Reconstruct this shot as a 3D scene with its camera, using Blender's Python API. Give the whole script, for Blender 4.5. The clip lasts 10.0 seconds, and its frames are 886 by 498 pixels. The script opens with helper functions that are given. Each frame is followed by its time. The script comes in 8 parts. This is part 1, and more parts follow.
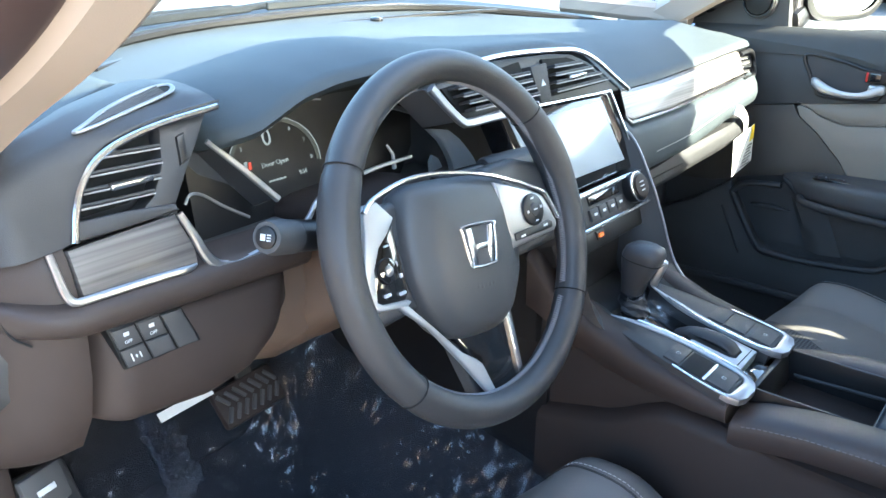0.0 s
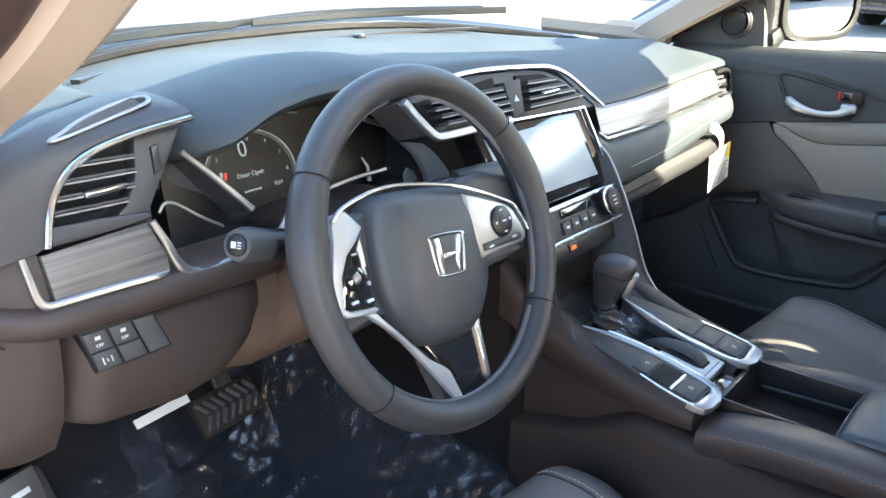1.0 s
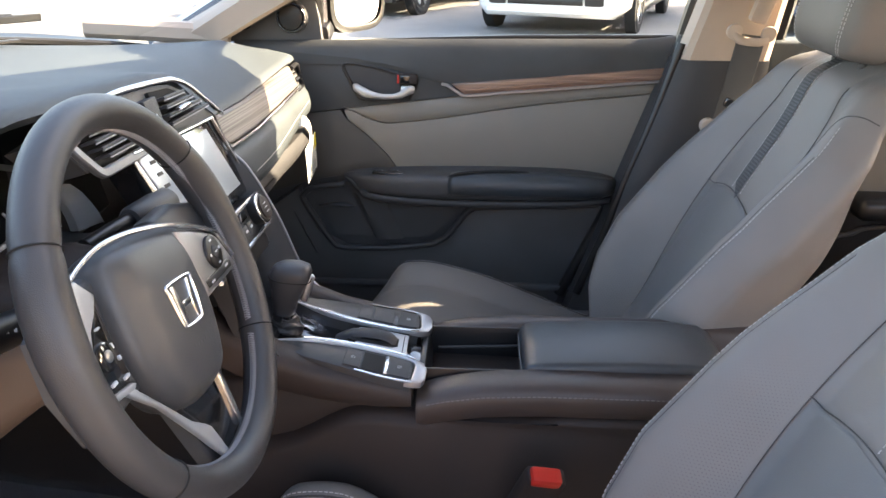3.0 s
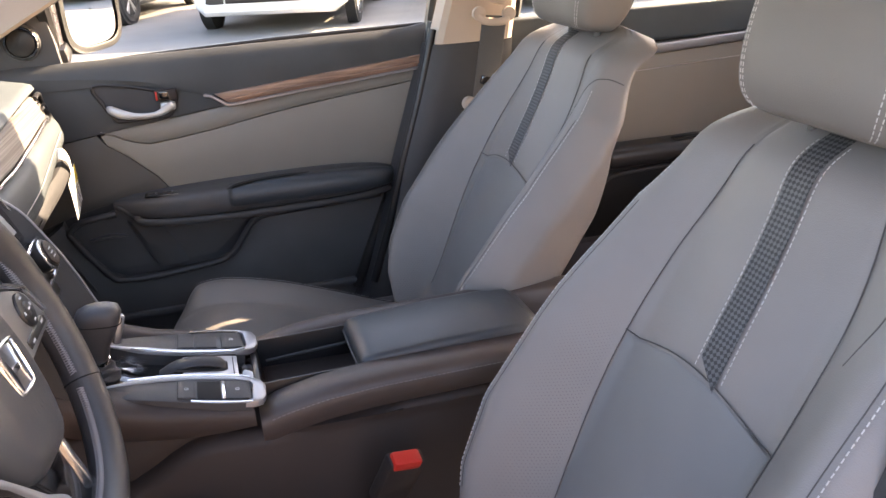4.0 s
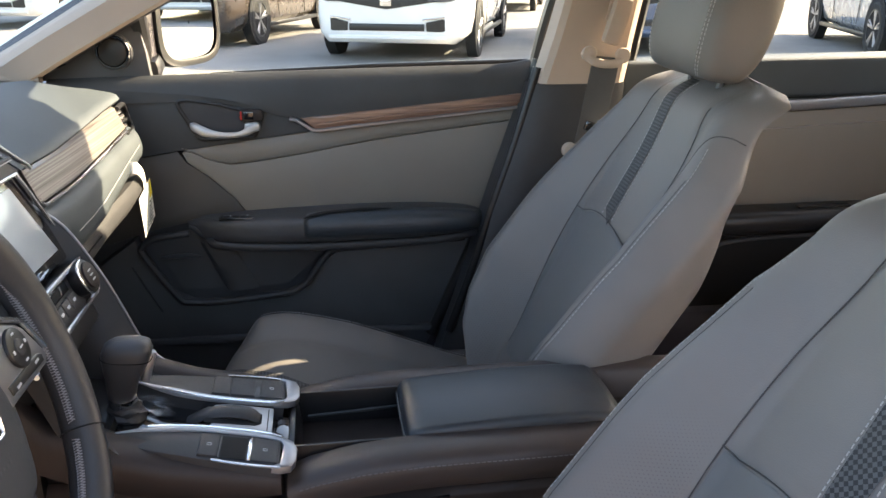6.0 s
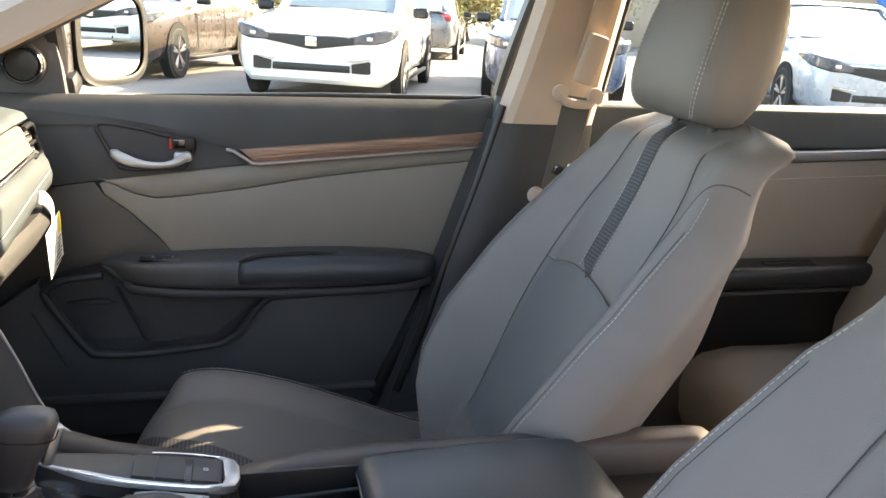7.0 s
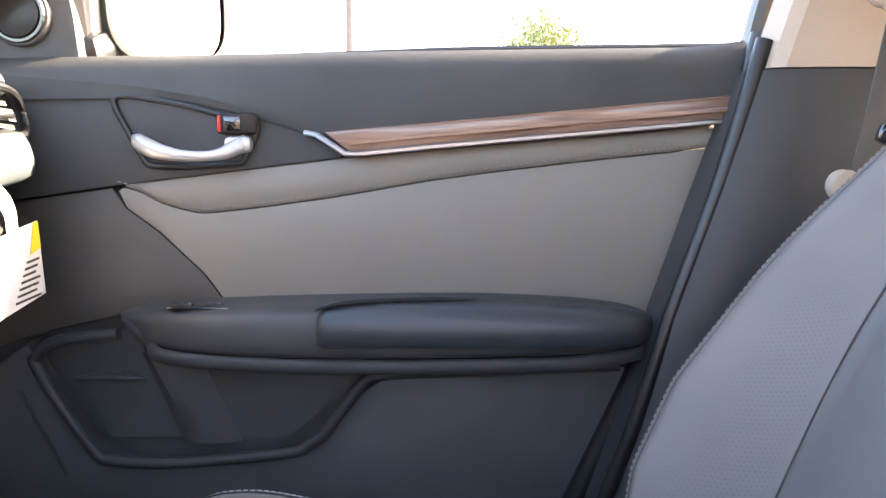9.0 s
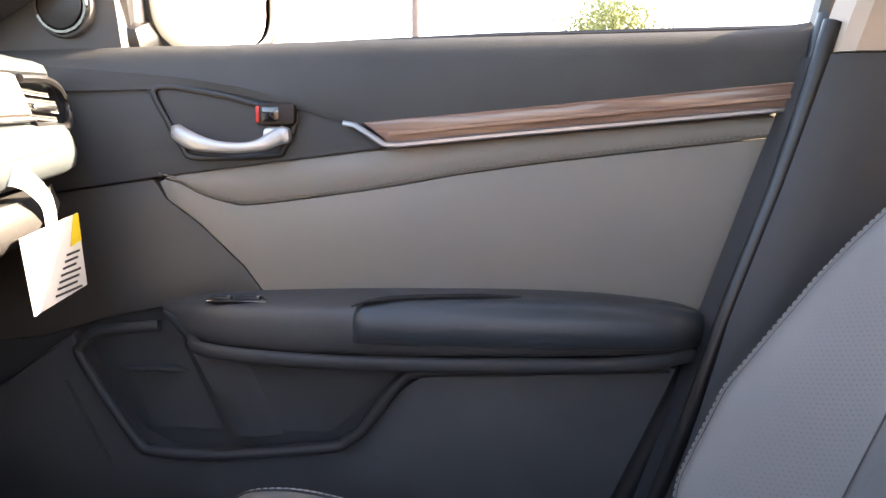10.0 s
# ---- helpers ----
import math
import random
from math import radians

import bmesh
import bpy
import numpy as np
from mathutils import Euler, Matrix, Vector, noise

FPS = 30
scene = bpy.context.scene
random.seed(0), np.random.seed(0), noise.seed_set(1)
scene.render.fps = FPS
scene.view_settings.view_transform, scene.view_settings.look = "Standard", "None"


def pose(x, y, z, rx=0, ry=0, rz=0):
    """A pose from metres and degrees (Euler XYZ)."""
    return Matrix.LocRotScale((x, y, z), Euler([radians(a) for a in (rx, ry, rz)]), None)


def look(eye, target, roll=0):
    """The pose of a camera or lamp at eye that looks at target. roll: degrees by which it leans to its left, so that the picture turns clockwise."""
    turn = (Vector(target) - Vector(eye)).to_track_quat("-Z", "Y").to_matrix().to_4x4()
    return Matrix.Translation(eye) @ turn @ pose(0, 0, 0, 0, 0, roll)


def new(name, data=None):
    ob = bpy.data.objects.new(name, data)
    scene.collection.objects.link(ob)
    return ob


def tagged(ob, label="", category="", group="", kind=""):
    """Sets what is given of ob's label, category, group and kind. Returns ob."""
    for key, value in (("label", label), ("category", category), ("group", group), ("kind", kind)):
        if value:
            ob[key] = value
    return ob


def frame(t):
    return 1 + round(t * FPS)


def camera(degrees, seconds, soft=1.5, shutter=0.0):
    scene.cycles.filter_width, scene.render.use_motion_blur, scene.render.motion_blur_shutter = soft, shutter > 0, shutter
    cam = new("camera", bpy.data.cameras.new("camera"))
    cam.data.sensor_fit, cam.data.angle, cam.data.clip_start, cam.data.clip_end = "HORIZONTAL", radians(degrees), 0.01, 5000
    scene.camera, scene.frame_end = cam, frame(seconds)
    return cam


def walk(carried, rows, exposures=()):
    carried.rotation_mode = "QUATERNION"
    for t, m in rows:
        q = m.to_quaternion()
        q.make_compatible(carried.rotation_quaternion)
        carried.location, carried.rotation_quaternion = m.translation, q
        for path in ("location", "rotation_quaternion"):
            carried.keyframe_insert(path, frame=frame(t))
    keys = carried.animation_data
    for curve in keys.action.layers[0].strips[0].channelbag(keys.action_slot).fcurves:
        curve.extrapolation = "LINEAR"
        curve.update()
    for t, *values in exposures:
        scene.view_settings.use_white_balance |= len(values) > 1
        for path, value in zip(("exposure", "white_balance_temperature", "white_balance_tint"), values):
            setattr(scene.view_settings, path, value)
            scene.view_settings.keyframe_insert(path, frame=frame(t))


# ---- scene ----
cam = camera(57.5, 10.0)
PATH = [
    (0, (-0.926, -0.003, 1.174), (0.49, 1.188, 0.414), -0.5),
    (0.5, (-0.929, -0.03, 1.174), (0.49, 1.167, 0.431), -0.5),
    (1, (-0.926, -0.037, 1.174), (0.511, 1.153, 0.454), 0.0),
    (1.5, (-0.933, -0.016, 1.173), (0.583, 1.075, 0.457), 0.5),
    (2, (-0.96, 0.058, 1.183), (0.732, 0.848, 0.466), -0.1),
    (2.5, (-0.977, 0.125, 1.187), (0.839, 0.551, 0.465), 0.8),
    (3, (-0.986, 0.186, 1.188), (0.873, 0.263, 0.454), 0.6),
    (3.2, (-0.989, 0.21, 1.179), (0.874, 0.144, 0.453), -0.2),
    (4.3, (-1.002, 0.275, 1.214), (0.73, -0.343, 0.427), -3.1),
    (4.5, (-1.008, 0.282, 1.221), (0.703, -0.379, 0.425), -2.9),
    (5, (-1.01, 0.284, 1.222), (0.741, -0.321, 0.468), -2.5),
    (5.5, (-0.958, 0.221, 1.2), (0.894, -0.131, 0.534), -0.6),
    (5.7, (-0.92, 0.194, 1.185), (0.951, -0.059, 0.525), -0.3),
    (6.8, (-0.757, 0.204, 1.173), (1.079, -0.235, 0.513), 3.0),
    (7, (-0.715, 0.24, 1.138), (1.142, -0.245, 0.575), 3.5),
    (7.5, (-0.448, 0.323, 0.953), (1.463, -0.171, 0.628), 0.4),
    (8, (-0.27, 0.229, 0.868), (1.699, -0.072, 0.687), 1.6),
    (8.5, (-0.188, 0.146, 0.877), (1.799, 0.102, 0.651), 1.1),
    (9, (-0.176, 0.111, 0.882), (1.806, 0.117, 0.618), 0.1),
    (9.5, (-0.17, 0.105, 0.883), (1.812, 0.131, 0.616), 0.2),
    (10, (-0.145, 0.087, 0.891), (1.824, 0.253, 0.583), -0.1),
]
EXPOSURES = [(0, 3.64, 5780, 2), (0.5, 3.58, 6050, 5), (1, 3.44, 6250, 6), (1.5, 3.40, 6300, 7), (2.2, 3.38, 6850, 10), (3, 3.27, 7450, 16), (4.5, 3.46, 7900, 24), (5.0, 3.05, 7650, 20), (5.5, 2.70, 7200, 13),
             (7, 3.17, 7750, 13), (7.5, 2.78, 7050, 8), (8, 2.96, 6350, 9), (8.5, 3.46, 6700, 13), (9, 4.16, 7150, 20), (9.5, 4.14, 7150, 21), (10, 3.87, 7450, 21)]
walk(cam, [(t, look(eye, target, roll)) for t, eye, target, roll in PATH], EXPOSURES)

# ---- daylight: clear morning sky, sun from the rear right of the car ----
SUN = Vector((0.69, -1.75, 1.0)).normalized()
world = bpy.data.worlds.new("sky")
scene.world = world
world.use_nodes = True
wn = world.node_tree
sky = wn.nodes.new("ShaderNodeTexSky")
sky.sky_type = "NISHITA"
sky.sun_disc = False
sky.sun_elevation = math.asin(SUN.z)
sky.sun_rotation = math.atan2(SUN.x, SUN.y)
sky.air_density, sky.dust_density, sky.ozone_density = 1.0, 2.2, 1.0
wn.links.new(sky.outputs[0], wn.nodes["Background"].inputs[0])
wn.nodes["Background"].inputs[1].default_value = 0.13
sun_data = bpy.data.lights.new("sun", "SUN")
sun_data.energy, sun_data.angle, sun_data.color = 3.7, radians(0.6), (1.0, 0.88, 0.66)
sun = new("sun", sun_data)
sun.matrix_world = look(SUN * 60, (0, 0, 0))
scene.view_settings.exposure = 3.0

# ---- materials ----
def material(name, color, rough=0.5, metal=0.0, grain=0.0, grain_scale=600.0, vary=0.12, vary_scale=7.0, kind="noise", coat=0.0,
             tint=None, sheen=0.0, distance=0.0006, spec=0.5):
    """Principled surface with colour varied at a large and a small scale, and fine relief."""
    m = bpy.data.materials.new(name)
    m.use_nodes = True
    t = m.node_tree
    b = t.nodes["Principled BSDF"]
    co = t.nodes.new("ShaderNodeTexCoord")
    big = t.nodes.new("ShaderNodeTexNoise")
    big.inputs["Scale"].default_value, big.inputs["Detail"].default_value = vary_scale, 4
    t.links.new(co.outputs["Object"], big.inputs["Vector"])
    small = t.nodes.new("ShaderNodeTexVoronoi" if kind == "hide" else "ShaderNodeTexNoise")
    small.inputs["Scale"].default_value = grain_scale
    t.links.new(co.outputs["Object"], small.inputs["Vector"])
    ramp = t.nodes.new("ShaderNodeValToRGB")
    c = Vector(color)
    d = Vector(tint) if tint else c * (1 - 2 * vary)
    ramp.color_ramp.elements[0].position, ramp.color_ramp.elements[1].position = 0.3, 0.7
    ramp.color_ramp.elements[0].color, ramp.color_ramp.elements[1].color = (*d, 1), (*(c * (1 + vary * 0.5)), 1)
    t.links.new(big.outputs["Fac"], ramp.inputs["Fac"])
    t.links.new(ramp.outputs["Color"], b.inputs["Base Color"])
    spread = t.nodes.new("ShaderNodeMapRange")
    spread.inputs["To Min"].default_value, spread.inputs["To Max"].default_value = max(rough - 0.07, 0.02), min(rough + 0.07, 1.0)
    t.links.new(big.outputs["Fac"], spread.inputs["Value"])
    t.links.new(spread.outputs["Result"], b.inputs["Roughness"])
    b.inputs["Metallic"].default_value = metal
    b.inputs["Specular IOR Level"].default_value = spec
    b.inputs["Coat Weight"].default_value = coat
    b.inputs["Coat Roughness"].default_value = 0.06
    b.inputs["Sheen Weight"].default_value = sheen
    if grain:
        bump = t.nodes.new("ShaderNodeBump")
        bump.inputs["Strength"].default_value, bump.inputs["Distance"].default_value = grain, distance
        t.links.new(small.outputs["Distance" if kind == "hide" else "Fac"], bump.inputs["Height"])
        t.links.new(bump.outputs["Normal"], b.inputs["Normal"])
    return m


def glass(name, color=(1, 1, 1), rough=0.0, mix=0.0):
    """Thin pane: clear with a little gloss."""
    m = bpy.data.materials.new(name)
    m.use_nodes = True
    t = m.node_tree
    t.nodes.remove(t.nodes["Principled BSDF"])
    clear, gloss, join = (t.nodes.new("ShaderNodeBsdf" + k) for k in ("Transparent", "Glossy", "Transparent"))
    clear.inputs[0].default_value = (*color, 1)
    gloss.inputs["Roughness"].default_value = rough
    facing = t.nodes.new("ShaderNodeLayerWeight")
    facing.inputs["Blend"].default_value = 0.5
    power, fres = t.nodes.new("ShaderNodeMath"), t.nodes.new("ShaderNodeMath")
    power.operation, fres.operation = "POWER", "MULTIPLY_ADD"
    power.inputs[1].default_value = 5.0
    t.links.new(facing.outputs["Facing"], power.inputs[0])
    t.links.new(power.outputs[0], fres.inputs[0])
    fres.inputs[1].default_value, fres.inputs[2].default_value = 0.96, 0.04
    shader = t.nodes.new("ShaderNodeMixShader")
    t.nodes.remove(join)
    t.links.new(fres.outputs[0], shader.inputs[0])
    t.links.new(clear.outputs[0], shader.inputs[1])
    t.links.new(gloss.outputs[0], shader.inputs[2])
    t.links.new(shader.outputs[0], t.nodes["Material Output"].inputs[0])
    return m


def glow(name, color, strength):
    m = bpy.data.materials.new(name)
    m.use_nodes = True
    b = m.node_tree.nodes["Principled BSDF"]
    b.inputs["Base Color"].default_value = (0.01, 0.01, 0.01, 1)
    b.inputs["Emission Color"].default_value, b.inputs["Emission Strength"].default_value = (*color, 1), strength
    return m


def wood_material(name, light, dark, axis_scale, rough=0.28):
    """Brushed grain drawn out along one axis."""
    m = material(name, light, rough, coat=0.4 if rough < 0.4 else 0.1)
    t = m.node_tree
    b = t.nodes["Principled BSDF"]
    co = t.nodes.new("ShaderNodeTexCoord")
    mp = t.nodes.new("ShaderNodeMapping")
    mp.inputs["Scale"].default_value = axis_scale
    n = t.nodes.new("ShaderNodeTexNoise")
    n.inputs["Scale"].default_value, n.inputs["Detail"].default_value = 1.0, 6
    r = t.nodes.new("ShaderNodeValToRGB")
    r.color_ramp.elements[0].position, r.color_ramp.elements[1].position = 0.36, 0.66
    r.color_ramp.elements[0].color, r.color_ramp.elements[1].color = (*dark, 1), (*light, 1)
    t.links.new(co.outputs["Object"], mp.inputs["Vector"])
    t.links.new(mp.outputs[0], n.inputs["Vector"])
    t.links.new(n.outputs["Fac"], r.inputs["Fac"])
    t.links.new(r.outputs["Color"], b.inputs["Base Color"])
    return m


M = {}
# blue of the reflected sky is mixed into the dash pad's base colour
M["pad"] = material("soft_touch_pad", (0.056, 0.069, 0.077), 0.58, grain=0.35, grain_scale=900, kind="hide", spec=0.30)
M["door_pad"] = material("door_soft_pad", (0.063, 0.066, 0.067), 0.60, grain=0.35, grain_scale=900, kind="hide", spec=0.28)
M["plastic"] = material("grained_black_plastic", (0.070, 0.070, 0.072), 0.5, grain=0.3, grain_scale=1100, kind="hide")
# brown base: warm bounce on dark column plastic is painted in here
M["column"] = material("column_plastic_warm_bounce", (0.150, 0.106, 0.080), 0.46, grain=0.2, grain_scale=1100, kind="hide")
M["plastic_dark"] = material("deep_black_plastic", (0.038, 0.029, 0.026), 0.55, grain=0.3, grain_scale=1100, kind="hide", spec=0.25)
M["plastic_mid"] = material("charcoal_plastic", (0.048, 0.048, 0.050), 0.48, grain=0.25, grain_scale=1100, kind="hide", spec=0.35)
M["plastic_low"] = material("taupe_charcoal_plastic", (0.054, 0.041, 0.036), 0.52, grain=0.2, grain_scale=1100, kind="hide", spec=0.3)
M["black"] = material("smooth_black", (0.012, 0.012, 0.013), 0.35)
# near-black for joints, and for the painted shade of slots, vents and wells
M["void"] = material("joint_and_recess_shade", (0.012, 0.012, 0.012), 0.9)
M["gloss_black"] = material("piano_black", (0.008, 0.008, 0.009), 0.07, coat=1.0, vary=0.02)
M["chrome"] = material("satin_chrome", (0.80, 0.80, 0.81), 0.22, metal=1.0, vary=0.03)
M["bright_chrome"] = material("polished_chrome", (0.85, 0.85, 0.86), 0.07, metal=1.0, vary=0.02)
M["silver"] = material("silver_paint", (0.38, 0.38, 0.39), 0.33, metal=0.85, vary=0.04)
M["wheel_leather"] = material("dark_wheel_leather", (0.050, 0.049, 0.051), 0.42, grain=0.25, grain_scale=1300, kind="hide", vary=0.15)
M["hub"] = material("airbag_cover", (0.060, 0.062, 0.066), 0.42, grain=0.18, grain_scale=1300, kind="hide")
M["leather"] = material("grey_leather", (0.163, 0.152, 0.142), 0.50, grain=0.3, grain_scale=850, kind="hide", vary=0.07, vary_scale=5)
M["leather_insert"] = material("grey_leather_insert", (0.168, 0.168, 0.167), 0.48, grain=0.3, grain_scale=850, kind="hide", vary=0.07, vary_scale=5)
# taupe carries the warm glow that the sunlit dash throws on the door
M["door_quarter"] = material("door_plastic_warm_bounce", (0.066, 0.060, 0.053), 0.5, grain=0.25, grain_scale=1100, kind="hide")
M["satin"] = material("satin_grey_metal", (0.36, 0.36, 0.37), 0.36, metal=0.85, vary=0.04)
# lighter, less metallic copy of the silver: sky sheen is in its base
M["blade"] = material("silver_with_sky_sheen", (0.44, 0.455, 0.47), 0.38, metal=0.45, vary=0.04)
M["lever"] = material("satin_lever_metal", (0.50, 0.49, 0.47), 0.40, metal=0.6, vary=0.04)
M["door_leather"] = material("greige_door_leather", (0.215, 0.196, 0.170), 0.55, grain=0.25, grain_scale=850, kind="hide", vary=0.05, vary_scale=5)
# brown cast: warm light reflected onto the flanks, held in the base colour
M["flank_leather"] = material("flank_leather_warm_bounce", (0.062, 0.047, 0.042), 0.44, grain=0.3, grain_scale=900, kind="hide")
# bluish base: the sky's sheen on the armrest tops, put into the colour
M["arm_leather"] = material("black_armrest_leather", (0.040, 0.048, 0.055), 0.36, grain=0.3, grain_scale=900, kind="hide")
M["beige"] = material("beige_pillar_trim", (0.47, 0.375, 0.30), 0.62, grain=0.2, grain_scale=700, vary=0.05)
M["headliner"] = material("beige_headliner_cloth", (0.60, 0.55, 0.47), 0.95, grain=0.4, grain_scale=900, vary=0.05)
M["thread"] = material("pale_grey_thread", (0.50, 0.48, 0.46), 0.8)
M["dim_thread"] = material("dim_grey_thread", (0.15, 0.14, 0.135), 0.8)
M["door_thread"] = material("greige_thread", (0.30, 0.28, 0.25), 0.8)
# dark tone for seam tubes, painting crease shade the grooves barely show
M["seam"] = material("seam_crease_shade", (0.085, 0.080, 0.077), 0.85)
M["belt"] = material("grey_belt_webbing", (0.085, 0.083, 0.080), 0.75, grain=0.6, grain_scale=1500)
M["carpet"] = material("black_carpet", (0.032, 0.032, 0.038), 0.95, grain=1.0, grain_scale=500, distance=0.003)
M["lot_wall"] = material("brown_bounce_wall", (0.36, 0.265, 0.205), 0.85, grain=0.5, grain_scale=60, vary=0.2, vary_scale=1.5)
M["red"] = material("red_plastic", (0.62, 0.03, 0.02), 0.4)
M["wood"] = wood_material("dark_brushed_wood", (0.25, 0.226, 0.206), (0.085, 0.069, 0.058), (2.0, 2.0, 420.0), 0.36)
M["wood_grey"] = wood_material("grey_brushed_wood", (0.150, 0.138, 0.130), (0.042, 0.037, 0.035), (2.0, 2.0, 170.0), 0.45)
M["copper"] = wood_material("brown_brushed_wood", (0.275, 0.165, 0.120), (0.180, 0.106, 0.078), (2.0, 1.5, 300.0), 0.22)
M["paper"] = material("white_paper", (0.78, 0.77, 0.74), 0.7, vary=0.03)
M["yellow"] = material("yellow_print", (0.80, 0.58, 0.02), 0.6)
M["ink"] = material("black_ink", (0.02, 0.02, 0.02), 0.6)
# pale base stands for the sky mirrored in the screen's glossy film
M["film"] = material("film_with_sky_glare", (0.36, 0.41, 0.44), 0.32, coat=0.6, vary=0.05)
M["gauge"] = material("gauge_face", (0.008, 0.008, 0.009), 0.45)
M["gauge_lit"] = glow("lit_gauge_marks", (0.75, 0.82, 0.80), 0.050)
M["amber_lit"] = glow("lit_amber_mark", (1.0, 0.22, 0.04), 0.12)
M["red_lit"] = glow("lit_red_mark", (1.0, 0.10, 0.05), 0.10)
M["gauge_dim"] = glow("dim_gauge_band", (0.55, 0.60, 0.50), 0.012)
M["dim_silver"] = material("dark_silver_paint", (0.30, 0.30, 0.31), 0.4, metal=0.5, vary=0.05)
M["white_mark"] = material("white_print", (0.66, 0.68, 0.70), 0.5)
M["glass"] = glass("clear_glass", (0.85, 0.88, 0.865))
M["wrap"] = glass("plastic_wrap", (0.86, 0.88, 0.92), 0.08)
def add_haze(m, amount):
    """A little milky diffuse over a clear film."""
    t = m.node_tree
    out = t.nodes["Material Output"]
    old = out.inputs[0].links[0].from_socket
    d = t.nodes.new("ShaderNodeBsdfDiffuse")
    d.inputs[0].default_value = (0.75, 0.78, 0.86, 1)
    mix = t.nodes.new("ShaderNodeMixShader")
    mix.inputs[0].default_value = amount
    t.links.new(old, mix.inputs[1])
    t.links.new(d.outputs[0], mix.inputs[2])
    t.links.new(mix.outputs[0], out.inputs[0])


add_haze(M["wrap"], 0.018)
M["bag"] = glass("crumpled_bag_film", (0.80, 0.82, 0.88), 0.12)
add_haze(M["bag"], 0.03)


def crinkle(m, scale, strength, distance):
    """Sharp random creases in the gloss of a clear film."""
    t = m.node_tree
    gloss = next(n for n in t.nodes if n.type == "BSDF_GLOSSY")
    co, warp, vo, bump = (t.nodes.new("ShaderNode" + k) for k in ("TexCoord", "TexNoise", "TexVoronoi", "Bump"))
    warp.inputs["Scale"].default_value, warp.inputs["Detail"].default_value = scale * 0.4, 3
    mix = t.nodes.new("ShaderNodeMixRGB")
    mix.inputs[0].default_value = 0.35
    vo.feature = "DISTANCE_TO_EDGE"
    vo.inputs["Scale"].default_value = scale
    bump.inputs["Strength"].default_value, bump.inputs["Distance"].default_value = strength, distance
    t.links.new(co.outputs["Object"], warp.inputs["Vector"])
    t.links.new(co.outputs["Object"], mix.inputs[1])
    t.links.new(warp.outputs["Color"], mix.inputs[2])
    t.links.new(mix.outputs[0], vo.inputs["Vector"])
    t.links.new(vo.outputs["Distance"], bump.inputs["Height"])
    t.links.new(bump.outputs["Normal"], gloss.inputs["Normal"])


crinkle(M["wrap"], 15.0, 0.6, 0.02)
crinkle(M["bag"], 70.0, 1.0, 0.01)
M["fine_thread"] = material("grey_wheel_thread", (0.30, 0.29, 0.30), 0.8)
M["mirror"] = material("mirror_glass", (0.90, 0.92, 0.92), 0.015, metal=1.0, vary=0.0)
for link in list(M["mirror"].node_tree.links):
    if link.to_socket.name == "Roughness":
        M["mirror"].node_tree.links.remove(link)
M["mirror"].node_tree.nodes["Principled BSDF"].inputs["Roughness"].default_value = 0.0
M["asphalt"] = material("sunlit_asphalt", (0.25, 0.24, 0.225), 0.85, grain=0.6, grain_scale=90, vary=0.22, vary_scale=0.5, distance=0.01)
M["paint_white"] = material("white_car_paint", (0.78, 0.78, 0.77), 0.25, coat=1.0, vary=0.02)
M["paint_tan"] = material("bronze_car_paint", (0.115, 0.088, 0.070), 0.28, metal=0.5, coat=1.0, vary=0.04)
M["paint_blue"] = material("light_blue_car_paint", (0.075, 0.115, 0.20), 0.28, metal=0.35, coat=1.0, vary=0.04)
M["paint_silver"] = material("silver_car_paint", (0.22, 0.22, 0.22), 0.28, metal=0.5, coat=1.0, vary=0.04)
M["car_body"] = material("dark_car_paint", (0.045, 0.04, 0.045), 0.3, coat=0.8, vary=0.05)
M["pillar_paint"] = material("brown_black_pillar_paint", (0.085, 0.055, 0.050), 0.4, vary=0.05)
M["tyre"] = material("tyre_rubber", (0.025, 0.025, 0.025), 0.85, grain=0.4, grain_scale=200)
M["rim"] = material("alloy_rim", (0.42, 0.42, 0.43), 0.3, metal=0.9, vary=0.04)
# pale green base paints in the sky that such glass would mirror
M["car_glass"] = material("window_glass_sky_tint", (0.15, 0.20, 0.20), 0.08, coat=1.0, vary=0.1, vary_scale=1.5)
M["paint_pale"] = material("pale_blue_silver_car_paint", (0.42, 0.47, 0.53), 0.28, metal=0.3, coat=1.0, vary=0.04)
M["lamp_glass"] = material("lamp_lens", (0.10, 0.11, 0.13), 0.12, coat=1.0, vary=0.35, vary_scale=12)
M["amber"] = material("amber_lens", (0.75, 0.28, 0.02), 0.25, coat=1.0)
M["tail"] = material("red_lens", (0.55, 0.02, 0.03), 0.2, coat=1.0)
M["bark"] = material("bark", (0.13, 0.10, 0.08), 0.9, grain=0.8, grain_scale=30, distance=0.01)
M["leaf"] = material("green_leaves", (0.15, 0.19, 0.07), 0.6, vary=0.35, vary_scale=1.2, tint=(0.22, 0.21, 0.06))
M["leaf_gold"] = material("yellow_green_leaves", (0.34, 0.33, 0.09), 0.6, vary=0.35, vary_scale=1.5, tint=(0.28, 0.19, 0.09))
M["pole"] = material("grey_pole", (0.50, 0.49, 0.47), 0.6)
M["pole_brown"] = material("brown_pole", (0.22, 0.16, 0.13), 0.8, grain=0.4, grain_scale=40)
M["wall_white"] = material("white_building_panel", (0.76, 0.77, 0.78), 0.6, vary=0.04, vary_scale=0.4)
M["wall_tan"] = material("tan_building_stone", (0.42, 0.34, 0.26), 0.8, vary=0.1, vary_scale=1.0)
M["sign_blue"] = material("blue_sign", (0.02, 0.16, 0.55), 0.4)


